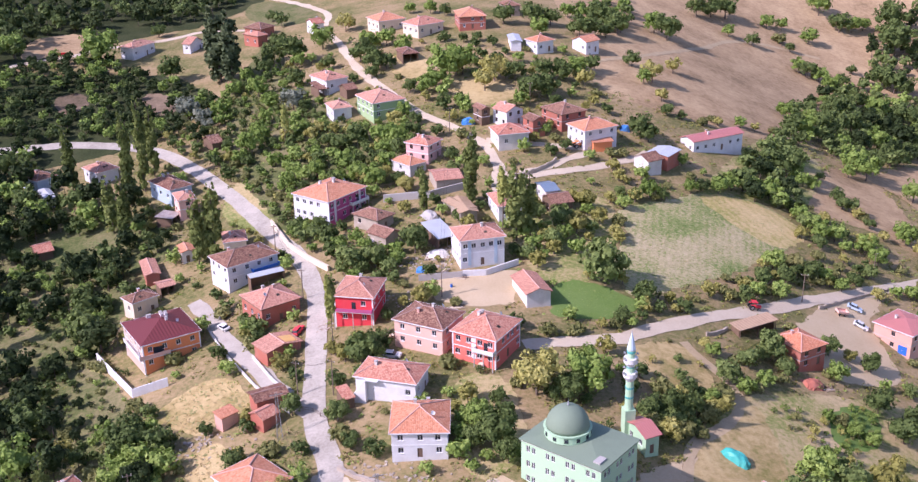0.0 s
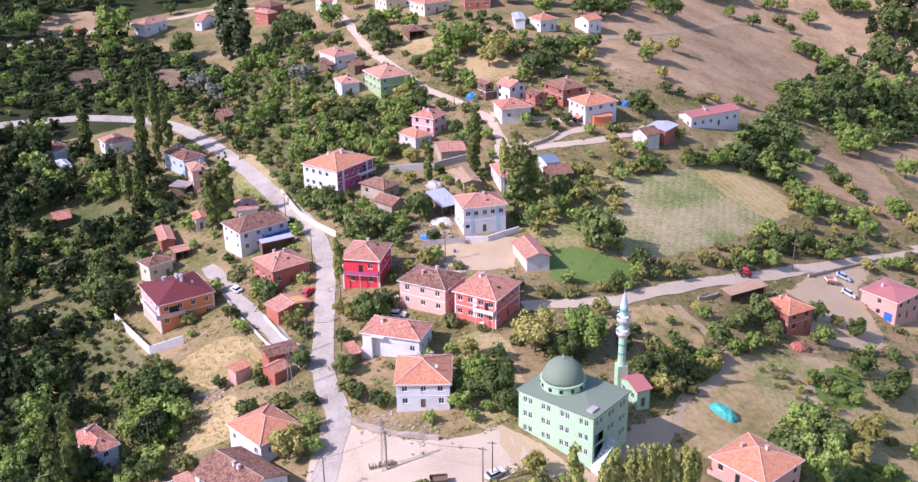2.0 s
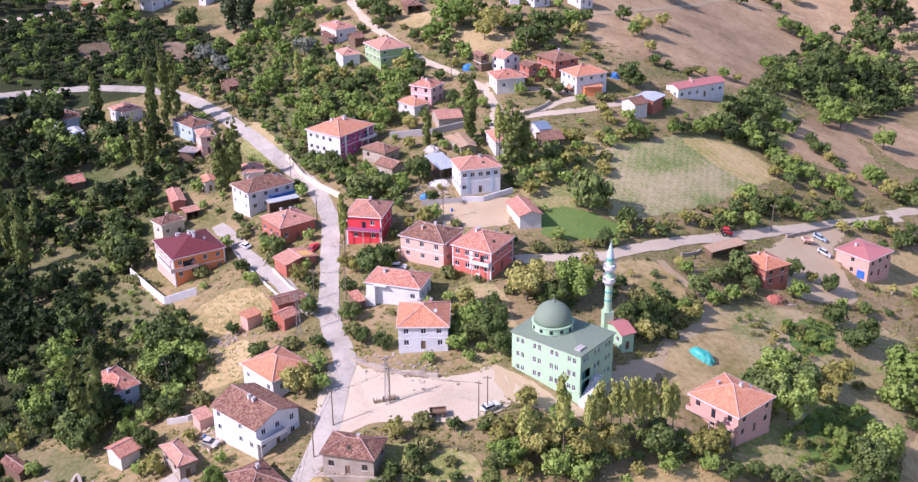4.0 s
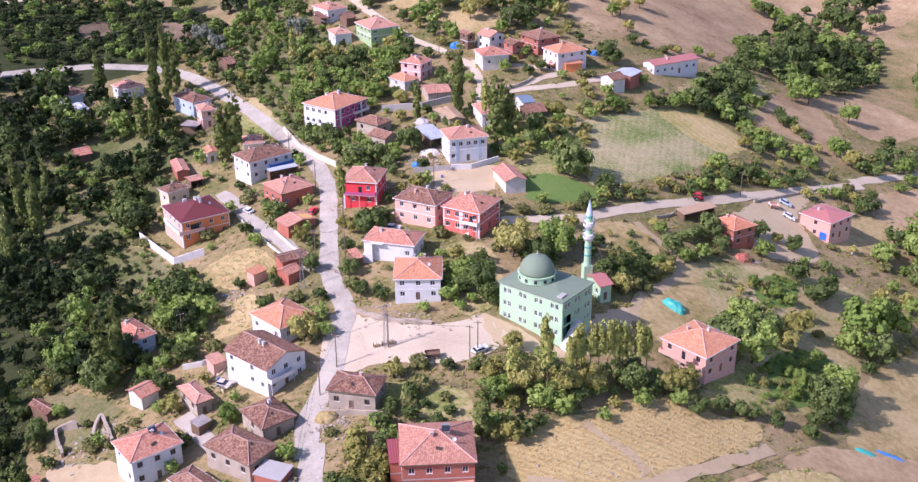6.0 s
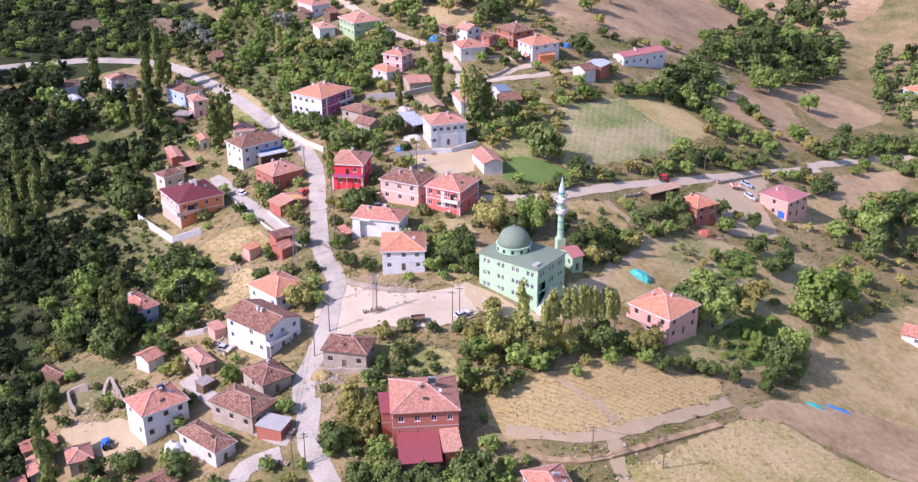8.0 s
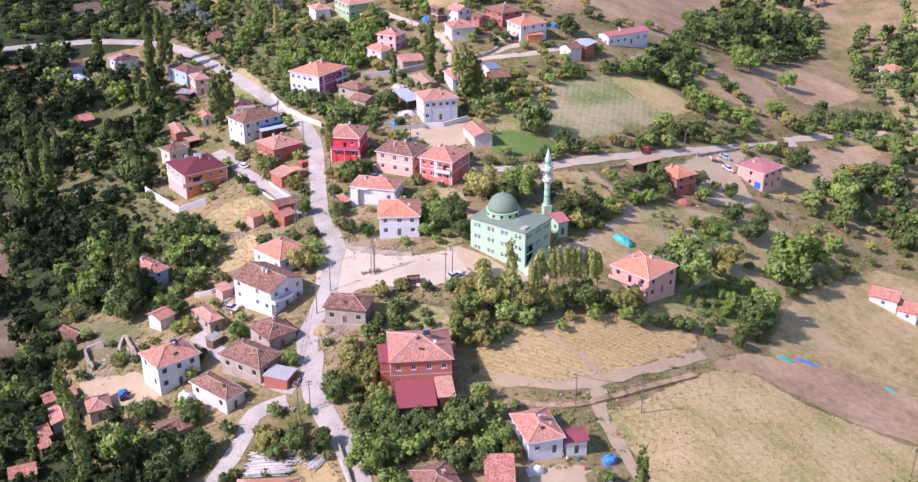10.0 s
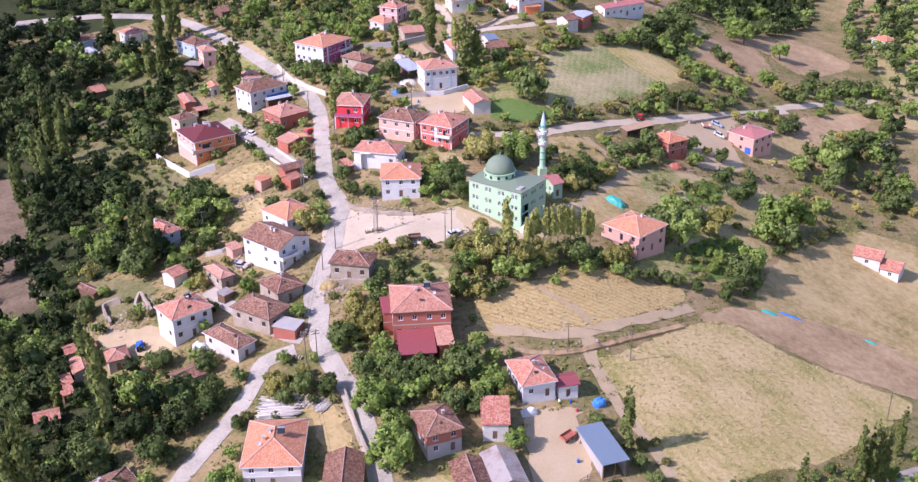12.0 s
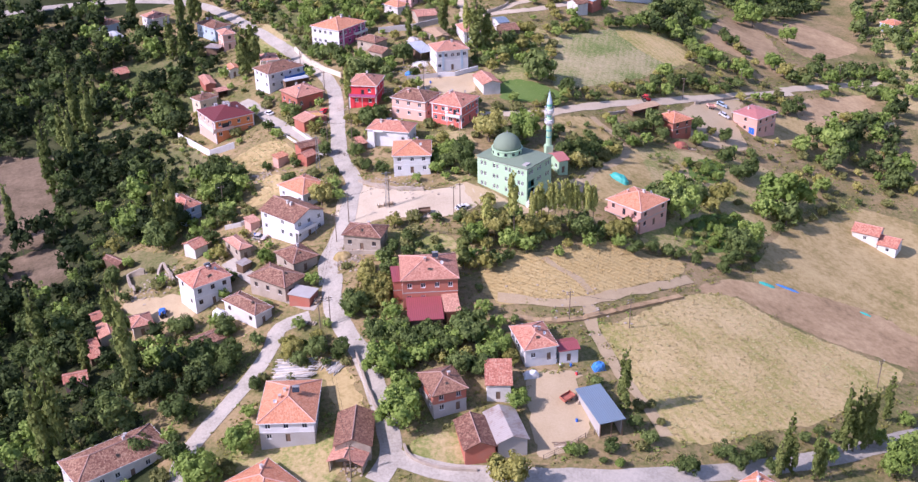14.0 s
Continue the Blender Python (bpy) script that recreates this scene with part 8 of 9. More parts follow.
tree(76.2, 258.8, 2.4, "L", True)
tree(72.1, 254.2, 2.4, "W", True)
tree(83.3, 261.6, 2.7, "L", True)
tree(100.4, 277.9, 2.6, "L", True)
tree(104.5, 275.3, 2.3, "L", True)
tree(110.4, 280.9, 2.4, "W", True)
tree(117.0, 288.3, 2.7, "W", True)
tree(123.2, 298.7, 3.2, "L", True)
tree(121.5, 304.8, 3.5, "L", True)
tree(140.3, 320.2, 3.7, "L", True)
tree(143.9, 314.5, 3.4, "Y", True)
tree(146.4, 312.2, 2.6, "W", True)
tree(151.9, 311.5, 3.1, "W", True)
tree(160.6, 326.9, 3.8, "W", True)
tree(168.4, 342.7, 3.3, "W", True)
tree(166.5, 320.9, 3.7, "L", True)
tree(173.9, 327.5, 3.8, "W", True)
tree(182.0, 335.6, 3.9, "W", True)
tree(188.7, 335.9, 4.2, "W", True)
tree(194.9, 334.3, 3.4, "L", True)
tree(186.1, 314.2, 3.5, "L", True)
tree(187.6, 308.1, 3.7, "L", True)
tree(181.7, 312.4, 2.9, "W", True)
tree(200.6, 315.7, 4.1, "L", True)
tree(187.1, 303.1, 2.6, "L", True)
tree(127.7, 283.2, 2.4, "L", True)
tree(135.2, 292.2, 2.2, "S", True)
tree(158.2, 302.8, 2.3, "L", True)
tree(164.6, 310.8, 2.6, "L", True)
tree(42.6, 85.2, 1.9, "S")
tree(45.8, 86.1, 1.5, "S")
tree(33.8, 90.3, 1.9, "W")
tree(40.9, 79.2, 1.9, "W")
tree(43.4, 74.4, 2.1, "W")
tree(41.2, 72.5, 1.5, "S")
tree(25.2, 69.3, 1.7, "L")
tree(27.8, 69.5, 1.4, "L")
tree(34.4, 70.8, 2.0, "W")
tree(47.3, 81.1, 1.2, "S")
tree(50.3, 66.9, 2.8, "W")
tree(60.1, 72.6, 2.6, "W")
tree(62.6, 70.6, 2.4, "W")
tree(67.1, 73.8, 2.8, "W")
tree(71.3, 78.4, 1.8, "S")
tree(59.1, 75.8, 1.2, "S")
tree(70.5, 71.1, 1.9, "W")
tree(86.1, 77.8, 2.3, "L")
tree(85.0, 80.7, 2.0, "L")
tree(102.8, 78.2, 4.4, "L")
tree(108.0, 84.7, 3.5, "L")
tree(100.3, 76.6, 2.9, "L")
tree(101.0, 87.5, 2.3, "L")
tree(86.3, 86.6, 1.5, "W")
tree(81.7, 83.3, 1.6, "W")
tree(90.3, 85.7, 1.5, "W")
tree(112.3, 97.3, 2.1, "L")
tree(35.7, 66.9, 1.2, "L")
tree(32.0, 67.4, 1.0, "W")
poplar(73.7, 72.1, 16.4, 1.3, "P")
poplar(75.0, 71.1, 12.5, 1.0, "P")
poplar(71.3, 69.8, 11.3, 1.1, "P")
poplar(79.9, 70.4, 14.0, 1.1, "P")
poplar(81.8, 71.1, 11.6, 1.0, "P")
poplar(90.8, 82.2, 20.0, 1.5, "P")
poplar(93.3, 82.8, 20.0, 1.3, "P")
poplar(95.7, 83.8, 17.6, 1.2, "P")
poplar(98.1, 85.5, 17.9, 1.2, "P")
poplar(107.1, 97.8, 14.9, 1.3, "P")
poplar(-127.7, 230.7, 24.8, 1.9, "P")
poplar(-131.7, 215.5, 30.2, 2.3, "P")
poplar(-136.7, 191.1, 21.2, 1.6, "P")
tree(-6.7, 388.1, 7.1, "L", True)
tree(-0.4, 391.1, 6.1, "L", True)
tree(-9.9, 380.3, 4.2, "L", True)
tree(-13.4, 376.0, 3.8, "L", True)
tree(11.1, 383.6, 5.5, "Y", True)
tree(7.4, 375.4, 4.6, "Y", True)
tree(18.6, 385.6, 4.3, "W", True)
tree(22.8, 368.4, 5.3, "W", True)
tree(29.1, 370.9, 4.8, "W", True)
tree(29.3, 386.9, 4.3, "W", True)
tree(35.6, 386.8, 3.9, "W", True)
tree(41.6, 393.8, 4.2, "L", True)
tree(47.8, 400.7, 3.8, "W", True)
tree(19.5, 362.0, 3.2, "L", True)
tree(43.9, 384.5, 3.7, "Y", True)
tree(-0.6, 360.5, 3.2, "L", True)
tree(-7.2, 360.7, 3.2, "W", True)
tree(-40.1, 417.6, 5.3, "W", True)
tree(-33.6, 405.0, 5.2, "W", True)
tree(-29.2, 405.3, 3.8, "W", True)
tree(-37.8, 432.3, 4.3, "L", True)
tree(-30.7, 432.5, 4.3, "L", True)
tree(-23.1, 420.4, 4.2, "L", True)
tree(-19.3, 378.2, 3.0, "W", True)
tree(-57.9, 443.4, 5.7, "L", True)
tree(-50.3, 465.0, 4.6, "Y", True)
tree(-68.3, 430.4, 6.3, "W", True)
tree(-63.6, 402.8, 4.1, "W", True)
tree(-52.7, 415.3, 3.3, "W", True)
tree(-34.3, 397.4, 3.1, "W", True)
tree(-61.8, 380.6, 4.7, "O", True)
tree(-20.6, 357.9, 3.2, "L", True)
tree(-16.4, 351.2, 2.6, "W", True)
tree(-27.5, 340.2, 3.8, "L", True)
tree(-21.6, 338.4, 3.8, "L", True)
tree(-35.3, 341.9, 4.3, "W", True)
tree(-40.9, 339.3, 3.5, "W", True)
tree(-45.3, 344.0, 3.1, "W", True)
tree(-25.2, 332.6, 2.6, "L", True)
tree(-17.0, 342.4, 3.1, "W", True)
tree(-46.8, 322.9, 3.3, "L", True)
tree(-37.7, 324.7, 3.7, "L", True)
tree(-32.8, 315.0, 3.6, "L")
tree(-27.3, 308.5, 3.9, "L")
tree(-24.1, 321.1, 3.3, "L", True)
tree(-20.3, 309.6, 2.5, "W")
tree(-17.9, 303.1, 3.0, "Y")
tree(-38.7, 315.5, 2.5, "L")
tree(-4.5, 321.4, 2.9, "W", True)
tree(-3.6, 312.0, 2.5, "W")
tree(25.9, 339.7, 2.5, "L", True)
tree(16.9, 451.3, 5.0, "W", True)
tree(29.1, 452.4, 5.7, "W", True)
tree(36.6, 454.1, 4.5, "W", True)
tree(47.7, 443.0, 5.4, "W", True)
tree(31.0, 437.3, 4.3, "L", True)
tree(58.2, 471.0, 5.2, "W", True)
tree(52.9, 446.1, 4.5, "W", True)
tree(45.7, 473.3, 3.7, "L", True)
tree(-7.2, 429.8, 2.4, "W", True)
tree(65.8, 461.7, 5.6, "W", True)
tree(59.5, 450.7, 3.5, "W", True)
tree(5.6, 427.5, 2.4, "W", True)
tree(-14.0, 474.4, 3.4, "L", True)
tree(-7.6, 467.9, 3.1, "W", True)
tree(-23.2, 479.2, 2.9, "L", True)
tree(-72.6, 349.3, 4.8, "L", True)
tree(-69.8, 356.6, 4.1, "L", True)
tree(-74.8, 343.6, 3.0, "L", True)
tree(-61.9, 336.3, 2.9, "L", True)
tree(-54.9, 327.8, 2.6, "L", True)
tree(-55.5, 318.1, 2.6, "L", True)
tree(-48.3, 335.4, 2.7, "L", True)
tree(-76.5, 341.4, 2.2, "S", True)
tree(-70.9, 331.3, 1.9, "S", True)
tree(-64.4, 327.0, 1.7, "S", True)
tree(-49.3, 312.5, 2.2, "W")
tree(-70.4, 373.1, 3.2, "L", True)
tree(-72.3, 364.9, 2.9, "L", True)
tree(-54.8, 357.6, 2.9, "L", True)
tree(-60.3, 353.2, 2.8, "Y", True)
tree(-49.6, 355.9, 2.6, "Y", True)
tree(-56.5, 311.6, 2.0, "S")
tree(-50.0, 303.3, 1.9, "S")
tree(-45.2, 286.4, 2.2, "L")
tree(-49.2, 284.8, 2.0, "L")
tree(-41.8, 286.2, 2.5, "W")
tree(-77.7, 399.6, 4.5, "L", True)
tree(-71.2, 385.5, 3.5, "L", True)
tree(-87.6, 404.2, 3.5, "L", True)
tree(-85.7, 419.2, 3.3, "L", True)
tree(-65.4, 424.8, 3.6, "L", True)
tree(-75.9, 448.8, 5.0, "W", True)
tree(-79.0, 436.9, 4.4, "W", True)
tree(-79.2, 423.1, 4.3, "W", True)
tree(-89.4, 384.3, 4.0, "L", True)
tree(-102.4, 389.3, 4.9, "O", True)
tree(-95.4, 381.5, 4.0, "O", True)
tree(-92.3, 376.1, 2.6, "O", True)
tree(-118.6, 430.9, 5.9, "W", True)
tree(-133.8, 437.1, 2.8, "W", True)
tree(-154.3, 456.6, 8.8, "L", True)
tree(-150.3, 436.7, 4.6, "L", True)
tree(-193.2, 460.6, 6.1, "L", True)
tree(-190.2, 494.5, 2.9, "W", True)
tree(-140.1, 497.2, 3.7, "W", True)
tree(-83.0, 495.9, 3.9, "W", True)
tree(-88.7, 506.6, 3.4, "W", True)
tree(-94.9, 152.1, 2.6, "W")
tree(-102.9, 150.3, 3.1, "W")
tree(-98.9, 134.1, 3.2, "W")
tree(-89.6, 130.0, 2.6, "L")
tree(-66.7, 151.4, 1.7, "L")
tree(-50.1, 144.7, 2.0, "L")
tree(-56.6, 117.0, 2.5, "W")
tree(-72.2, 164.3, 2.6, "L")
tree(-37.5, 112.2, 1.8, "L")
tree(-72.2, 149.6, 1.3, "S")
tree(-75.8, 143.4, 1.3, "S")
tree(-83.8, 153.0, 1.3, "S")
tree(-86.8, 145.4, 1.3, "S")
tree(-101.9, 162.7, 2.2, "W")
tree(-92.0, 159.4, 1.9, "L")
tree(45.9, 152.1, 2.6, "Y")
poplar(28.2, 151.0, 15.6, 1.5, "Q")
poplar(32.0, 151.8, 16.4, 1.5, "Q")
poplar(35.6, 152.7, 15.8, 1.5, "Q")
poplar(25.0, 149.7, 14.6, 1.5, "Q")
poplar(41.2, 154.3, 15.0, 1.5, "Q")

# ---- groves and woods ----
far_slope("scattered broad trees and bushes on the far slopes")
woodland([(-103, 389), (-82, 363), (-72, 327), (-76, 321), (-91, 345), (-100, 359)], 5.0, "LSYW", 1.2, 2.6, 23, "trees and shrubs between the houses")
woodland([(-65, 304), (-47, 271), (-39, 250), (-44, 289), (-58, 321)], 5.0, "LSYW", 1.0, 2.0, 24, "trees and shrubs between the houses")
woodland([(-59, 360), (-38, 352), (-20, 353), (-17, 325), (-26, 311), (-31, 313), (-54, 318), (-58, 312)], 5.5, "LWLY", 1.8, 3.2, 32, "trees and shrubs between the houses")
woodland([(17, 220), (40, 232), (77, 260), (120, 290), (122, 297), (86, 275), (66, 258), (43, 241), (30, 227), (19, 224)], 4.0, "WSSY", 1.2, 2.4, 44, "trees and shrubs between the houses")
woodland([(36, 198), (45, 209), (56, 208), (56, 200), (47, 190), (35, 186)], 3.4, "WYS", 1.5, 3.0, 46, "trees and shrubs between the houses")
woodland([(-79, 204), (-70, 209), (-64, 194), (-64, 174), (-69, 171), (-76, 170), (-82, 199)], 4.2, "WLS", 1.5, 3.0, 50, "trees and shrubs between the houses")
woodland([(3, 153), (9, 156), (21, 155), (44, 159), (44, 147), (30, 138), (16, 132), (6, 129), (3, 137)], 4.2, "YWLW", 1.5, 3.2, 52, "trees and shrubs between the houses")
woodland([(-3, 195), (5, 198), (11, 190), (8, 173), (-1, 170), (-3, 181)], 4.5, "WLY", 1.6, 2.8, 53, "trees and shrubs between the houses")
woodland([(-22, 132), (-16, 136), (-11, 109), (13, 109), (11, 97), (-10, 93), (-18, 90), (-21, 106)], 4.2, "LWWY", 1.6, 3.2, 54, "trees and shrubs between the houses")
woodland([(-43, 108), (-30, 106), (-23, 95), (-37, 97)], 3.6, "WYS", 1.2, 2.2, 56, "trees and shrubs between the houses")
woodland([(14, 290), (35, 296), (39, 286), (30, 264), (15, 249), (14, 261)], 5.0, "WYL", 1.6, 3.0, 58, "trees and shrubs between the houses")
woodland([(-50, 290), (-35, 277), (-17, 264), (-17, 248), (-29, 251), (-44, 273)], 4.6, "WWL", 1.6, 2.8, 59, "trees and shrubs between the houses")
woodland([(-65, 254), (-55, 249), (-49, 228), (-55, 229), (-62, 242)], 3.6, "WLS", 1.5, 2.6, 62, "trees and shrubs between the houses")
woodland([(-16, 145), (-1, 142), (2, 131), (-9, 133), (-14, 136)], 4.0, "WWS", 1.2, 2.2, 64, "trees and shrubs between the houses")
woodland([(-69, 202), (-63, 196), (-61, 173), (-66, 163), (-73, 173), (-76, 196)], 5.5, "WL", 2.4, 3.8, 65, "trees and shrubs between the houses")
woodland([(33, 214), (48, 221), (48, 209), (37, 202)], 6.0, "SYW", 0.9, 1.8, 66, "trees and shrubs between the houses")
woodland([(45, 228), (63, 237), (63, 225), (52, 212)], 7.0, "SSY", 0.8, 1.6, 68, "trees and shrubs between the houses")
woodland([(-26, 213), (-19, 215), (-16, 204), (-24, 200)], 4.0, "WSL", 1.2, 2.0, 69, "trees and shrubs between the houses")

# ---- floor of the woods: the undergrowth colour has tree shade painted in ----
patch("undergrowth", "undergrowth", [(-108, 60), (-102, 110), (-92, 132), (-100, 165), (-84, 178), (-96, 200), (-105, 232), (-104, 256), (-116, 290), (-134, 312), (-160, 340), (-250, 350), (-290, 200), (-220, 40)], 0.04, "weedy undergrowth of the woods with shade painted into its colour", "undergrowth")
patch("undergrowth", "undergrowth", [(-340, 342), (-240, 350), (-160, 356), (-115, 372), (-100, 392), (-108, 425), (-135, 444), (-185, 444), (-340, 476)], 0.04, "weedy undergrowth of the woods with shade painted into its colour", "undergrowth")
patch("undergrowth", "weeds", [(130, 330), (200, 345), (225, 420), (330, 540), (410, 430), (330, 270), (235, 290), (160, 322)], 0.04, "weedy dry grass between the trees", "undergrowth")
patch("undergrowth", "undergrowth", [(-370, 490), (-215, 470), (-150, 495), (-95, 570), (-120, 760), (-370, 760)], 0.04, "weedy undergrowth of the woods with shade painted into its colour", "undergrowth")

patch("undergrowth", "undergrowth", [(-120, 40), (-70, 44), (-64, 70), (-74, 92), (-82, 110), (-92, 130), (-104, 112)], 0.045, "weedy undergrowth of the woods with shade painted into its colour", "undergrowth")

patch("undergrowth", "scrub", [(-94.2, 358.5), (-83.1, 371.3), (-92.5, 392.6), (-88.6, 433.8), (-83.8, 481.4), (-65.1, 402.7), (-56.3, 404.3), (-48.0, 368.4), (-39.0, 360.0), (-20.5, 353.7), (-18.9, 314.6), (-34.9, 311.6), (-54.0, 318.9), (-50.6, 287.7), (-64.6, 315.5), (-81.1, 343.9)], 0.088, "weedy green scrub on the hillside", "undergrowth")
patch("undergrowth", "scrub", [(-130.9, 294.9), (-97.6, 293.0), (-92.0, 256.5), (-93.7, 237.2), (-103.8, 235.0), (-121.7, 247.7)], 0.088, "weedy green scrub below the woods", "undergrowth")
patch("undergrowth", "scrub", [(-76.0, 175.8), (-65.1, 187.3), (-71.1, 201.8), (-88.6, 232.2), (-104.0, 236.0), (-90.4, 201.1), (-78.6, 170.6), (-78.5, 161.2)], 0.088, "weedy green scrub round old houses", "undergrowth")
patch("undergrowth", "undergrowth", [(-241.1, 529.1), (-136.8, 554.5), (-123.6, 512.8), (-144.8, 503.2), (-169.3, 476.8), (-206.1, 440.5)], 0.086, "weedy ground below the upper houses with shade painted in", "undergrowth")
patch("dry_slope", "drygrass", [(48.8, 193.1), (62.1, 207.9), (65.2, 194.9), (62.4, 175.4), (51.6, 170.4), (42.8, 174.9)], 0.092, "dry brown slope beside the mosque", "slope")
patch("dry_slope", "drygrass", [(37.3, 220.3), (49.3, 227.1), (55.4, 212.4), (49.6, 197.7), (43.1, 202.5), (37.6, 209.8)], 0.092, "dry brown bank behind the minaret", "slope")
patch("undergrowth", "scrub", [(-152.3, 325.5), (-112.3, 322.9), (-88.6, 301.1), (-90.3, 278.4), (-92.1, 259.4), (-100.0, 237.7), (-126.4, 240.7)], 0.084, "weedy green scrub between the valley houses", "undergrowth")
patch("undergrowth", "lush", [(74.4, 173.5), (85.5, 184.2), (94.5, 183.4), (86.5, 165.6), (73.5, 158.5)], 0.095, "rank green weeds on the slope", "undergrowth")
patch("undergrowth", "lush", [(80.8, 210.7), (89.2, 220.0), (95.2, 218.6), (91.1, 207.1), (81.6, 201.4)], 0.095, "rank green weeds on the slope", "undergrowth")
# ---- wide woods of the valley sides ----
patch("meadow", "scrub", [(-131, 258), (-119, 263), (-97, 249), (-105, 241), (-124, 246)], 0.09, "strip of lush grass among the trees", "meadow")
patch("meadow", "scrub", [(-135, 311), (-108, 312), (-101, 297), (-116, 293), (-131, 300)], 0.09, "sloping green meadow among the trees", "meadow")
patch("clearing", "woodsoil", [(-167, 243), (-147, 247), (-138, 242), (-129, 211), (-126, 185), (-132, 185), (-146, 184)], 0.09, "bare brown clearing with tree shade painted into its soil", "clearing")
patch("clearing", "woodsoil", [(-135, 178), (-122, 182), (-113, 170), (-112, 161), (-126, 159)], 0.09, "bare brown clearing with tree shade painted into its soil", "clearing")
patch("clearing", "scrub", [(-100, 170), (-88, 166), (-78, 158), (-78, 149), (-87, 145), (-96, 154)], 0.09, "dry grass round ruined walls", "clearing")
patch("clearing", "soil", [(-193, 486), (-176, 499), (-167, 478), (-178, 465), (-190, 461)], 0.09, "dry grass above the upper road", "clearing")
patch("clearing", "woodsoil", [(-162, 417), (-154, 423), (-147, 411), (-154, 403)], 0.09, "bare reddish slope among bushes", "clearing")
patch("clearing", "woodsoil", [(-126, 420), (-112, 411), (-111, 396), (-123, 402)], 0.09, "bare reddish slope among bushes", "clearing")
# the many V crowns here bring their painted shade to the valley side
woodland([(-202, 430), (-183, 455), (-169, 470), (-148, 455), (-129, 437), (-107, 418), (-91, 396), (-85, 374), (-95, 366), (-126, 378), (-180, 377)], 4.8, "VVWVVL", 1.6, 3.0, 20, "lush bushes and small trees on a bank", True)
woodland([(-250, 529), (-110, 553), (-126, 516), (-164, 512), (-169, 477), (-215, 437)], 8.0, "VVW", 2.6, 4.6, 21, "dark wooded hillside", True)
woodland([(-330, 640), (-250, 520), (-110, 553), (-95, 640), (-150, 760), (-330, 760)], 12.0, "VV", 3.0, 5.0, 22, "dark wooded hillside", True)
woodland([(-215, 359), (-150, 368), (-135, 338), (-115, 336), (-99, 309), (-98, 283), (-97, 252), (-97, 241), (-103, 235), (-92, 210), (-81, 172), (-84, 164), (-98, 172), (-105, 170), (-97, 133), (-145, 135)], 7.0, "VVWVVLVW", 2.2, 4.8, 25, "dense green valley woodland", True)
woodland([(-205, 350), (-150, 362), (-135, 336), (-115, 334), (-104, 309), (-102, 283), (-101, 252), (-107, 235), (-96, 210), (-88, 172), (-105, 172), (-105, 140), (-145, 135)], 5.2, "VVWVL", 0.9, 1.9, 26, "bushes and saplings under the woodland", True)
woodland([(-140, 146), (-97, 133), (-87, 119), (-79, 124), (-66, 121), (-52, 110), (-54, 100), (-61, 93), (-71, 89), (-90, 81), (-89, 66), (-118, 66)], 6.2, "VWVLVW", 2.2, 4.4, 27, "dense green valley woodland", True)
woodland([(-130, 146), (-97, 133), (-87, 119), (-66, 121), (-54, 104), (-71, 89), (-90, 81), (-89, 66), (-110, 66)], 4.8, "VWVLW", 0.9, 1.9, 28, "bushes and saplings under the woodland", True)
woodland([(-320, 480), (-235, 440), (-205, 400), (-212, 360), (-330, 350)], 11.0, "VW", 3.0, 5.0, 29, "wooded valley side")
woodland([(205, 330), (330, 300), (400, 420), (360, 540), (270, 500), (235, 430)], 11.0, "WWL", 2.4, 4.8, 30, "wooded valley side")
woodland([(134, 439), (172, 495), (192, 513), (223, 498), (200, 439), (158, 395), (142, 381), (136, 399), (120, 389)], 6.4, "WVWLW", 2.0, 3.8, 31, "belt of trees across the slope")
woodland([(79, 321), (105, 366), (122, 382), (119, 357), (104, 324), (114, 312), (107, 303), (98, 317), (86, 321)], 5.6, "WVWLW", 2.0, 3.8, 33, "belt of trees across the slope")
woodland([(227, 463), (267, 478), (225, 380), (199, 363), (206, 408)], 7.5, "WVWLW", 2.4, 4.2, 34, "belt of trees across the slope")
woodland([(150, 321), (180, 349), (213, 354), (196, 316), (168, 316), (146, 308)], 5.0, "WSLW", 1.4, 3.0, 35, "hedge and trees beside the gravel road")
woodland([(139, 261), (189, 300), (165, 243), (144, 242), (135, 245)], 7.5, "WLVW", 2.2, 4.2, 36, "trees and shrubs on the slope")
woodland([(64, 515), (80, 536), (73, 468), (50, 439), (48, 475)], 7.0, "WL", 2.0, 3.8, 37, "trees on the hilltop")
woodland([(219, 579), (251, 600), (230, 515), (195, 514)], 7.5, "WV", 2.4, 4.4, 38, "trees on the hilltop")
woodland([(66, 209), (82, 212), (95, 219), (83, 194), (71, 200)], 2.6, "LSLY", 0.6, 1.3, 39, "rank green weeds and bushes")
woodland([(67, 166), (88, 184), (87, 171), (72, 154), (65, 155)], 2.6, "LSLY", 0.6, 1.3, 40, "rank green weeds and bushes")
woodland([(-117.4, 255.6), (-99.4, 257.3), (-77.3, 217.6), (-82.4, 210.4), (-74.3, 192.1), (-86.1, 201.8), (-109.3, 221.2)], 3.2, "VWLSW", 0.7, 1.7, 53, "low bushes and saplings on a weedy slope")
woodland([(-71.2, 190.6), (-62.2, 193.1), (-57.1, 183.2), (-59.5, 174.1), (-66.7, 174.4)], 3.4, "WLSV", 0.7, 1.6, 54, "low bushes and saplings on a weedy slope")
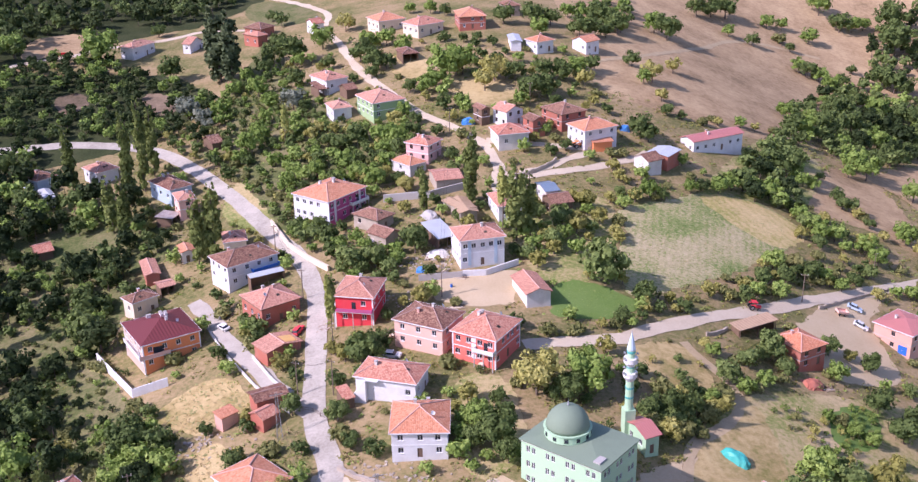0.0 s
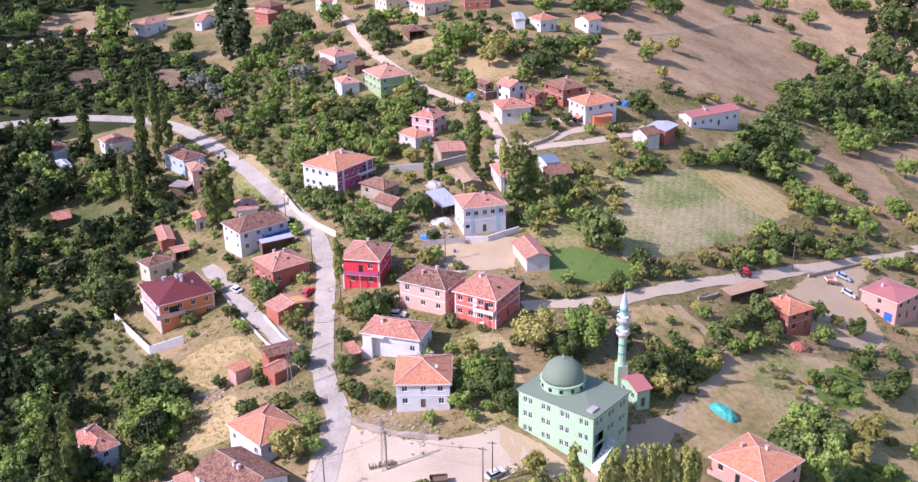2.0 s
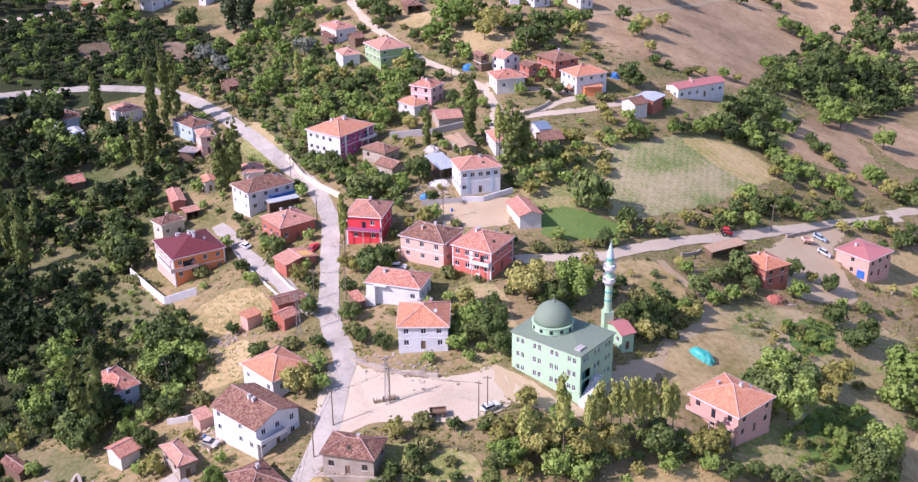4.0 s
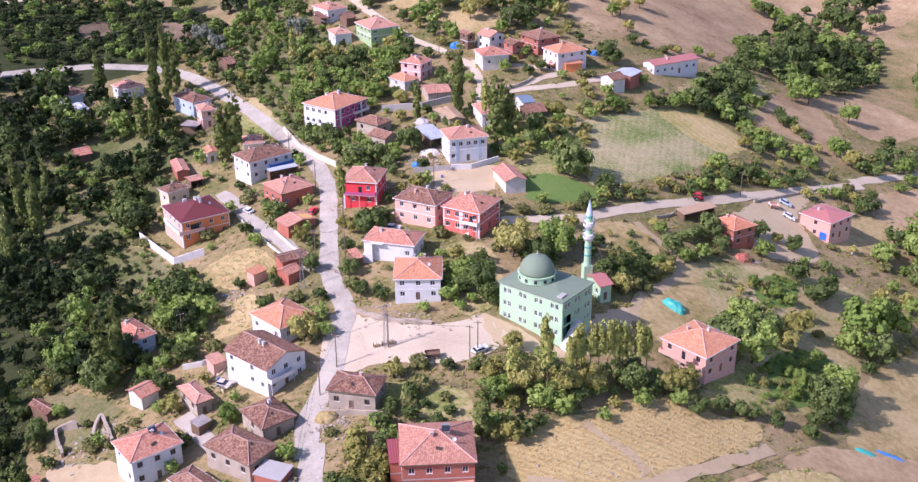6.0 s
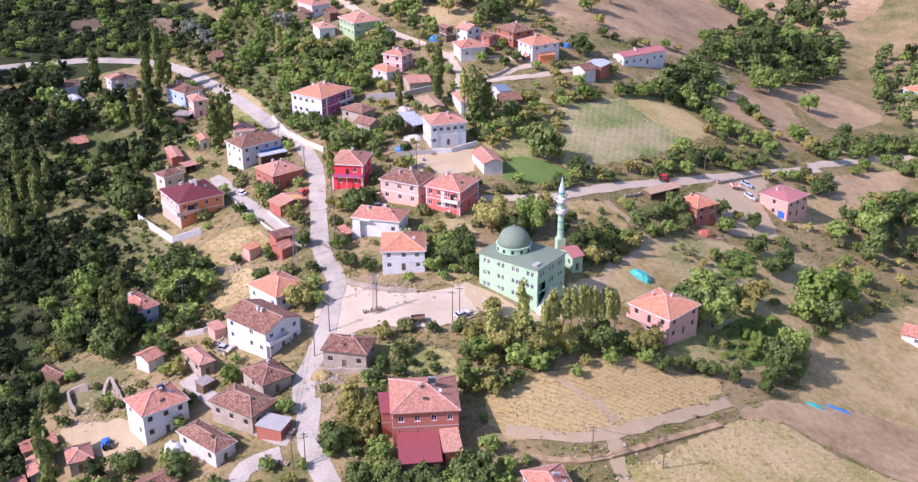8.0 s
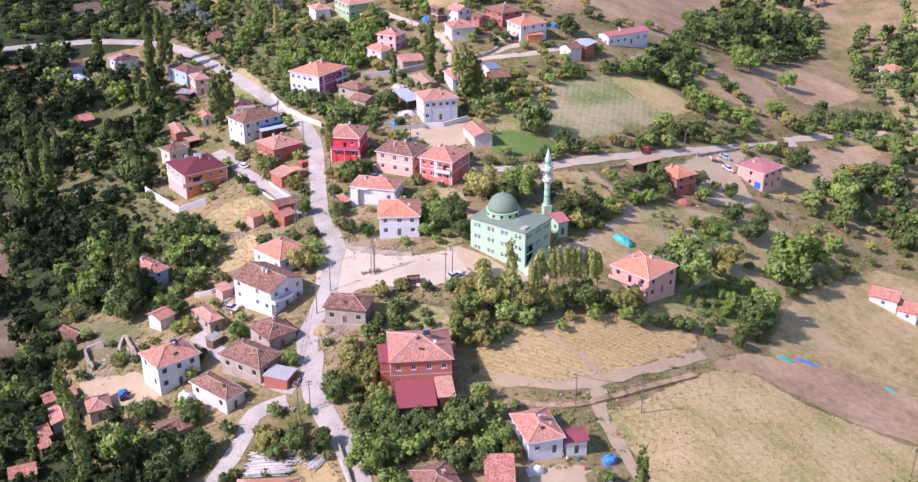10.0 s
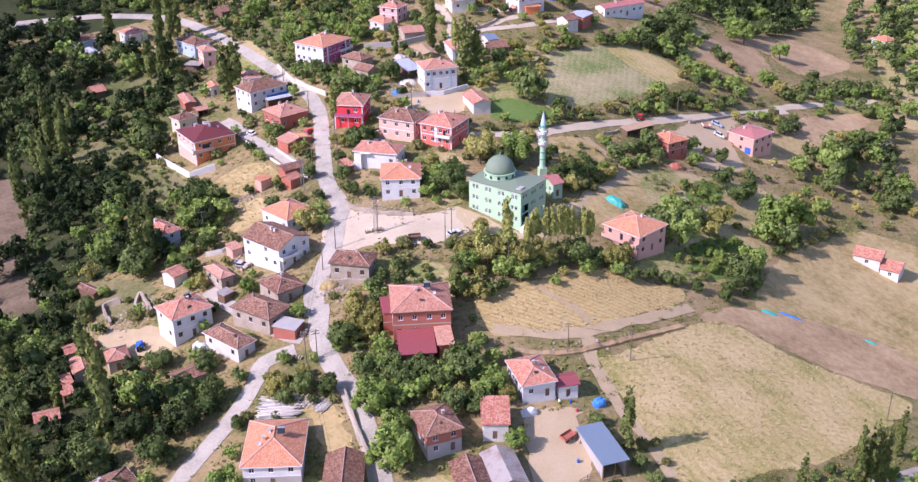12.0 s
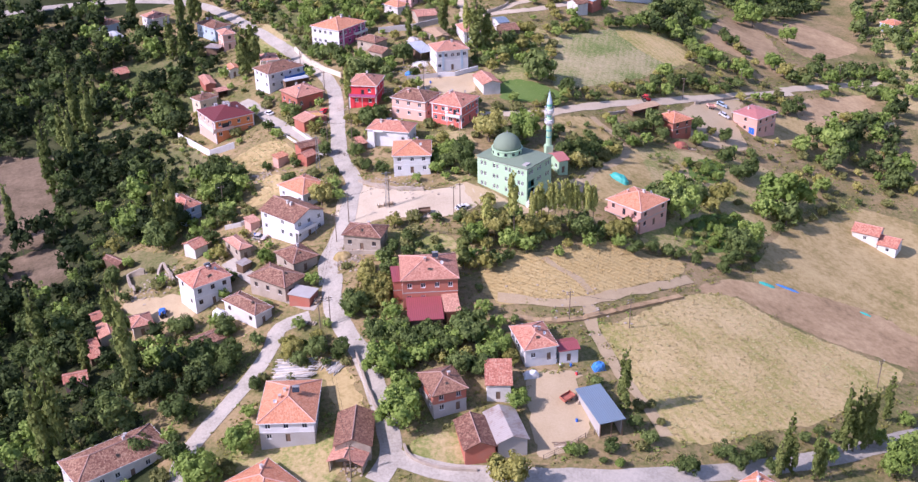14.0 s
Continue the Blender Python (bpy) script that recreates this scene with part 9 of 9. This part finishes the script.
woodland([(-94.2, 358.5), (-83.1, 371.3), (-92.5, 392.6), (-88.6, 433.8), (-83.8, 481.4), (-65.1, 402.7), (-56.3, 404.3), (-48.0, 368.4), (-39.0, 360.0), (-20.5, 353.7), (-18.9, 314.6), (-34.9, 311.6), (-54.0, 318.9), (-50.6, 287.7), (-64.6, 315.5), (-81.1, 343.9)], 4.0, "LSWLW", 0.8, 2.0, 56, "thick bushes and saplings on the hillside")
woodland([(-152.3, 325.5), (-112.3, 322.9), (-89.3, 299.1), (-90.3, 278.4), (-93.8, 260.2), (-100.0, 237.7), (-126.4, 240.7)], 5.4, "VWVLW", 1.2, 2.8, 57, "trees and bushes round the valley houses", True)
woodland([(74.4, 173.5), (85.5, 184.2), (94.5, 183.4), (86.5, 165.6), (73.5, 158.5)], 2.2, "LLYS", 0.5, 1.1, 58, "rank green weeds and bushes")
woodland([(80.8, 210.7), (89.2, 220.0), (95.2, 218.6), (91.1, 207.1), (81.6, 201.4)], 2.2, "LLYS", 0.5, 1.1, 59, "rank green weeds and bushes")
# ---- garden trees and bushes between the houses ----
woodland([(-105, 140), (-20, 120), (50, 200), (60, 300), (40, 420), (-60, 440), (-110, 380), (-100, 250)], 7.5, "LWSYLW", 1.1, 2.7, 75, "garden trees and bushes between the houses", True)
woodland([(20, 215), (130, 150), (170, 260), (110, 330), (50, 330)], 8.0, "LWSSYY", 0.9, 2.4, 76, "bushes and small trees on the slope", True)
woodland([(-110, 60), (-30, 60), (20, 90), (20, 130), (-100, 150)], 7.0, "LWWSL", 1.1, 2.6, 77, "garden trees and bushes between the houses", True)


def underbrush(x0, x1, y0, y1, count, seed, label):
    """Low weeds, bushes and brambles on open ground, none on roads, fields or under roofs."""
    rnd = random.Random(seed)
    rg3 = np.random.default_rng(seed)
    packs = {}
    for _ in range(count):
        x, y = rnd.uniform(x0, x1), rnd.uniform(y0, y1)
        wild = noise.noise((x * 0.045, y * 0.045, 2.0))
        if wild < rnd.uniform(-0.45, 0.2) or not is_free(x, y, 0.5) or any(inside(x, y, p) for p in BARE):
            continue
        r = rnd.uniform(0.3, 1.3)
        k = rnd.choice("SSLYY")
        lob = np.array([(0, 0, 0.12 * r, 0.7 * r), (0.8 * r, 0.3 * r, 0.05 * r, 0.5 * r), (-0.7 * r, -0.5 * r, 0.05 * r, 0.55 * r), (-0.2 * r, 0.9 * r, 0.02 * r, 0.4 * r)])
        packs.setdefault(k, []).append(leaves(rg3, lob, int(7 + 12 * r), 0.25) + np.array((x, y, ground(x, y) - 0.1)))
    top = tagged(new("underbrush"), label, "shrubs", kind="stuff")
    for k, qs in packs.items():
        shared("leaves", quad_mesh("leaves", np.concatenate(qs), LEAF[k]), top, Matrix())


underbrush(-110, 140, 55, 200, 12000, 5, "weeds and low bushes between the houses")
underbrush(-120, 170, 200, 420, 12000, 6, "weeds and low bushes on the village slope")


def tufts(poly, count, size, mats, seed, label):
    """Stubble and dry grass standing on a field."""
    rnd = np.random.default_rng(seed)
    x0, x1 = min(p[0] for p in poly), max(p[0] for p in poly)
    y0, y1 = min(p[1] for p in poly), max(p[1] for p in poly)
    packs = {k: [] for k in mats}
    while count:
        x, y = rnd.uniform(x0, x1), rnd.uniform(y0, y1)
        if not inside(x, y, poly):
            continue
        count -= 1
        k = mats[int((noise.noise((x * 0.06, y * 0.06, seed)) * 0.9 + 0.5 + rnd.normal() * 0.25) * len(mats)) % len(mats)]
        z, s = ground(x, y), size * rnd.uniform(0.5, 1.5)
        for _ in range(2):
            t = rnd.uniform(0, 3.14)
            dx, dy = math.cos(t) * s, math.sin(t) * s
            lx, ly = rnd.normal(size=2) * s * 1.1
            packs[k].append([(x - dx, y - dy, z), (x + dx, y + dy, z), (x + dx * 1.3 + lx, y + dy * 1.3 + ly, z + s * 0.35), (x - dx * 1.3 + lx, y - dy * 1.3 + ly, z + s * 0.35)])
    top = tagged(new("stubble"), label, "grass", kind="stuff")
    for k, qs in packs.items():
        if qs:
            shared("blades", quad_mesh("blades", np.array(qs), LEAF[k]), top, Matrix())


LEAF["straw"] = foliage("straw_blades", (0.36, 0.28, 0.13), (0.49, 0.385, 0.19), (0.59, 0.47, 0.26), 0.85)
LEAF["gold"] = foliage("golden_blades", (0.46, 0.33, 0.14), (0.6, 0.45, 0.2), (0.7, 0.55, 0.29), 0.85)
LEAF["weed"] = foliage("weed_blades", (0.31, 0.32, 0.12), (0.44, 0.42, 0.18), (0.54, 0.48, 0.25), 0.85)

tufts([(8.9, 132.5), (17.0, 136.9), (30.8, 142.1), (44.4, 150.5), (51.6, 151.2), (56.6, 147.6), (66.6, 147.8), (61.9, 140.3), (41.6, 126.7), (27.9, 120.5), (15.3, 117.3), (9.4, 120.2)], 6000, 0.2, ['gold', 'straw', 'gold'], 10, "yellow maize stubble and fallen leaves")
tufts([(37.4, 111.7), (46.7, 118.5), (69.1, 136.1), (79.4, 137.9), (92.4, 130.3), (112.4, 125.3), (121.4, 120.7), (109.7, 109.6), (88.2, 91.9), (71.4, 83.5), (55.9, 76.4), (46.9, 78.2), (45.7, 87.1), (40.8, 99.8)], 6000, 0.2, ['straw', 'weed', 'straw'], 9, "dry stubble and weeds on a mown field")
tufts([(93.4, 164.5), (107.1, 185.9), (129.2, 205.4), (145.3, 215.8), (165.9, 204.2), (140.0, 142.8), (125.0, 149.8), (104.2, 151.9), (87.7, 149.9)], 2500, 0.11, ['straw', 'weed', 'straw'], 7, "dry grass of a pasture")
tufts([(44.5, 292.5), (62.3, 306.1), (72.9, 314.7), (90.5, 318.4), (101.9, 308.6), (100.6, 300.9), (82.3, 278.5), (67.5, 264.1), (49.2, 249.6), (41.7, 244.3), (38.7, 261.0), (44.3, 278.7)], 5000, 0.16, ['weed', 'straw', 'L'], 10, "sparse crop plants and weeds")
tufts([(-69.7, 208.3), (-61.2, 218.3), (-53.1, 214.9), (-47.3, 202.3), (-57.1, 196.8)], 500, 0.25, ['straw', 'weed', 'weed'], 8, "tall dry yellow grass")
tufts([(-72.8, 175.4), (-66.1, 184.3), (-52.4, 192.3), (-48.3, 178.8), (-56.8, 174.9), (-63.3, 169.6)], 700, 0.25, ['straw', 'weed', 'weed'], 8, "tall dry yellow grass")
tufts([(21.3, 245.2), (29.8, 249.7), (41.5, 242.8), (40.8, 238.5), (32.2, 232.1), (20.9, 231.2)], 2500, 0.12, ['L', 'L', 'weed'], 11, "thick green fodder grass")
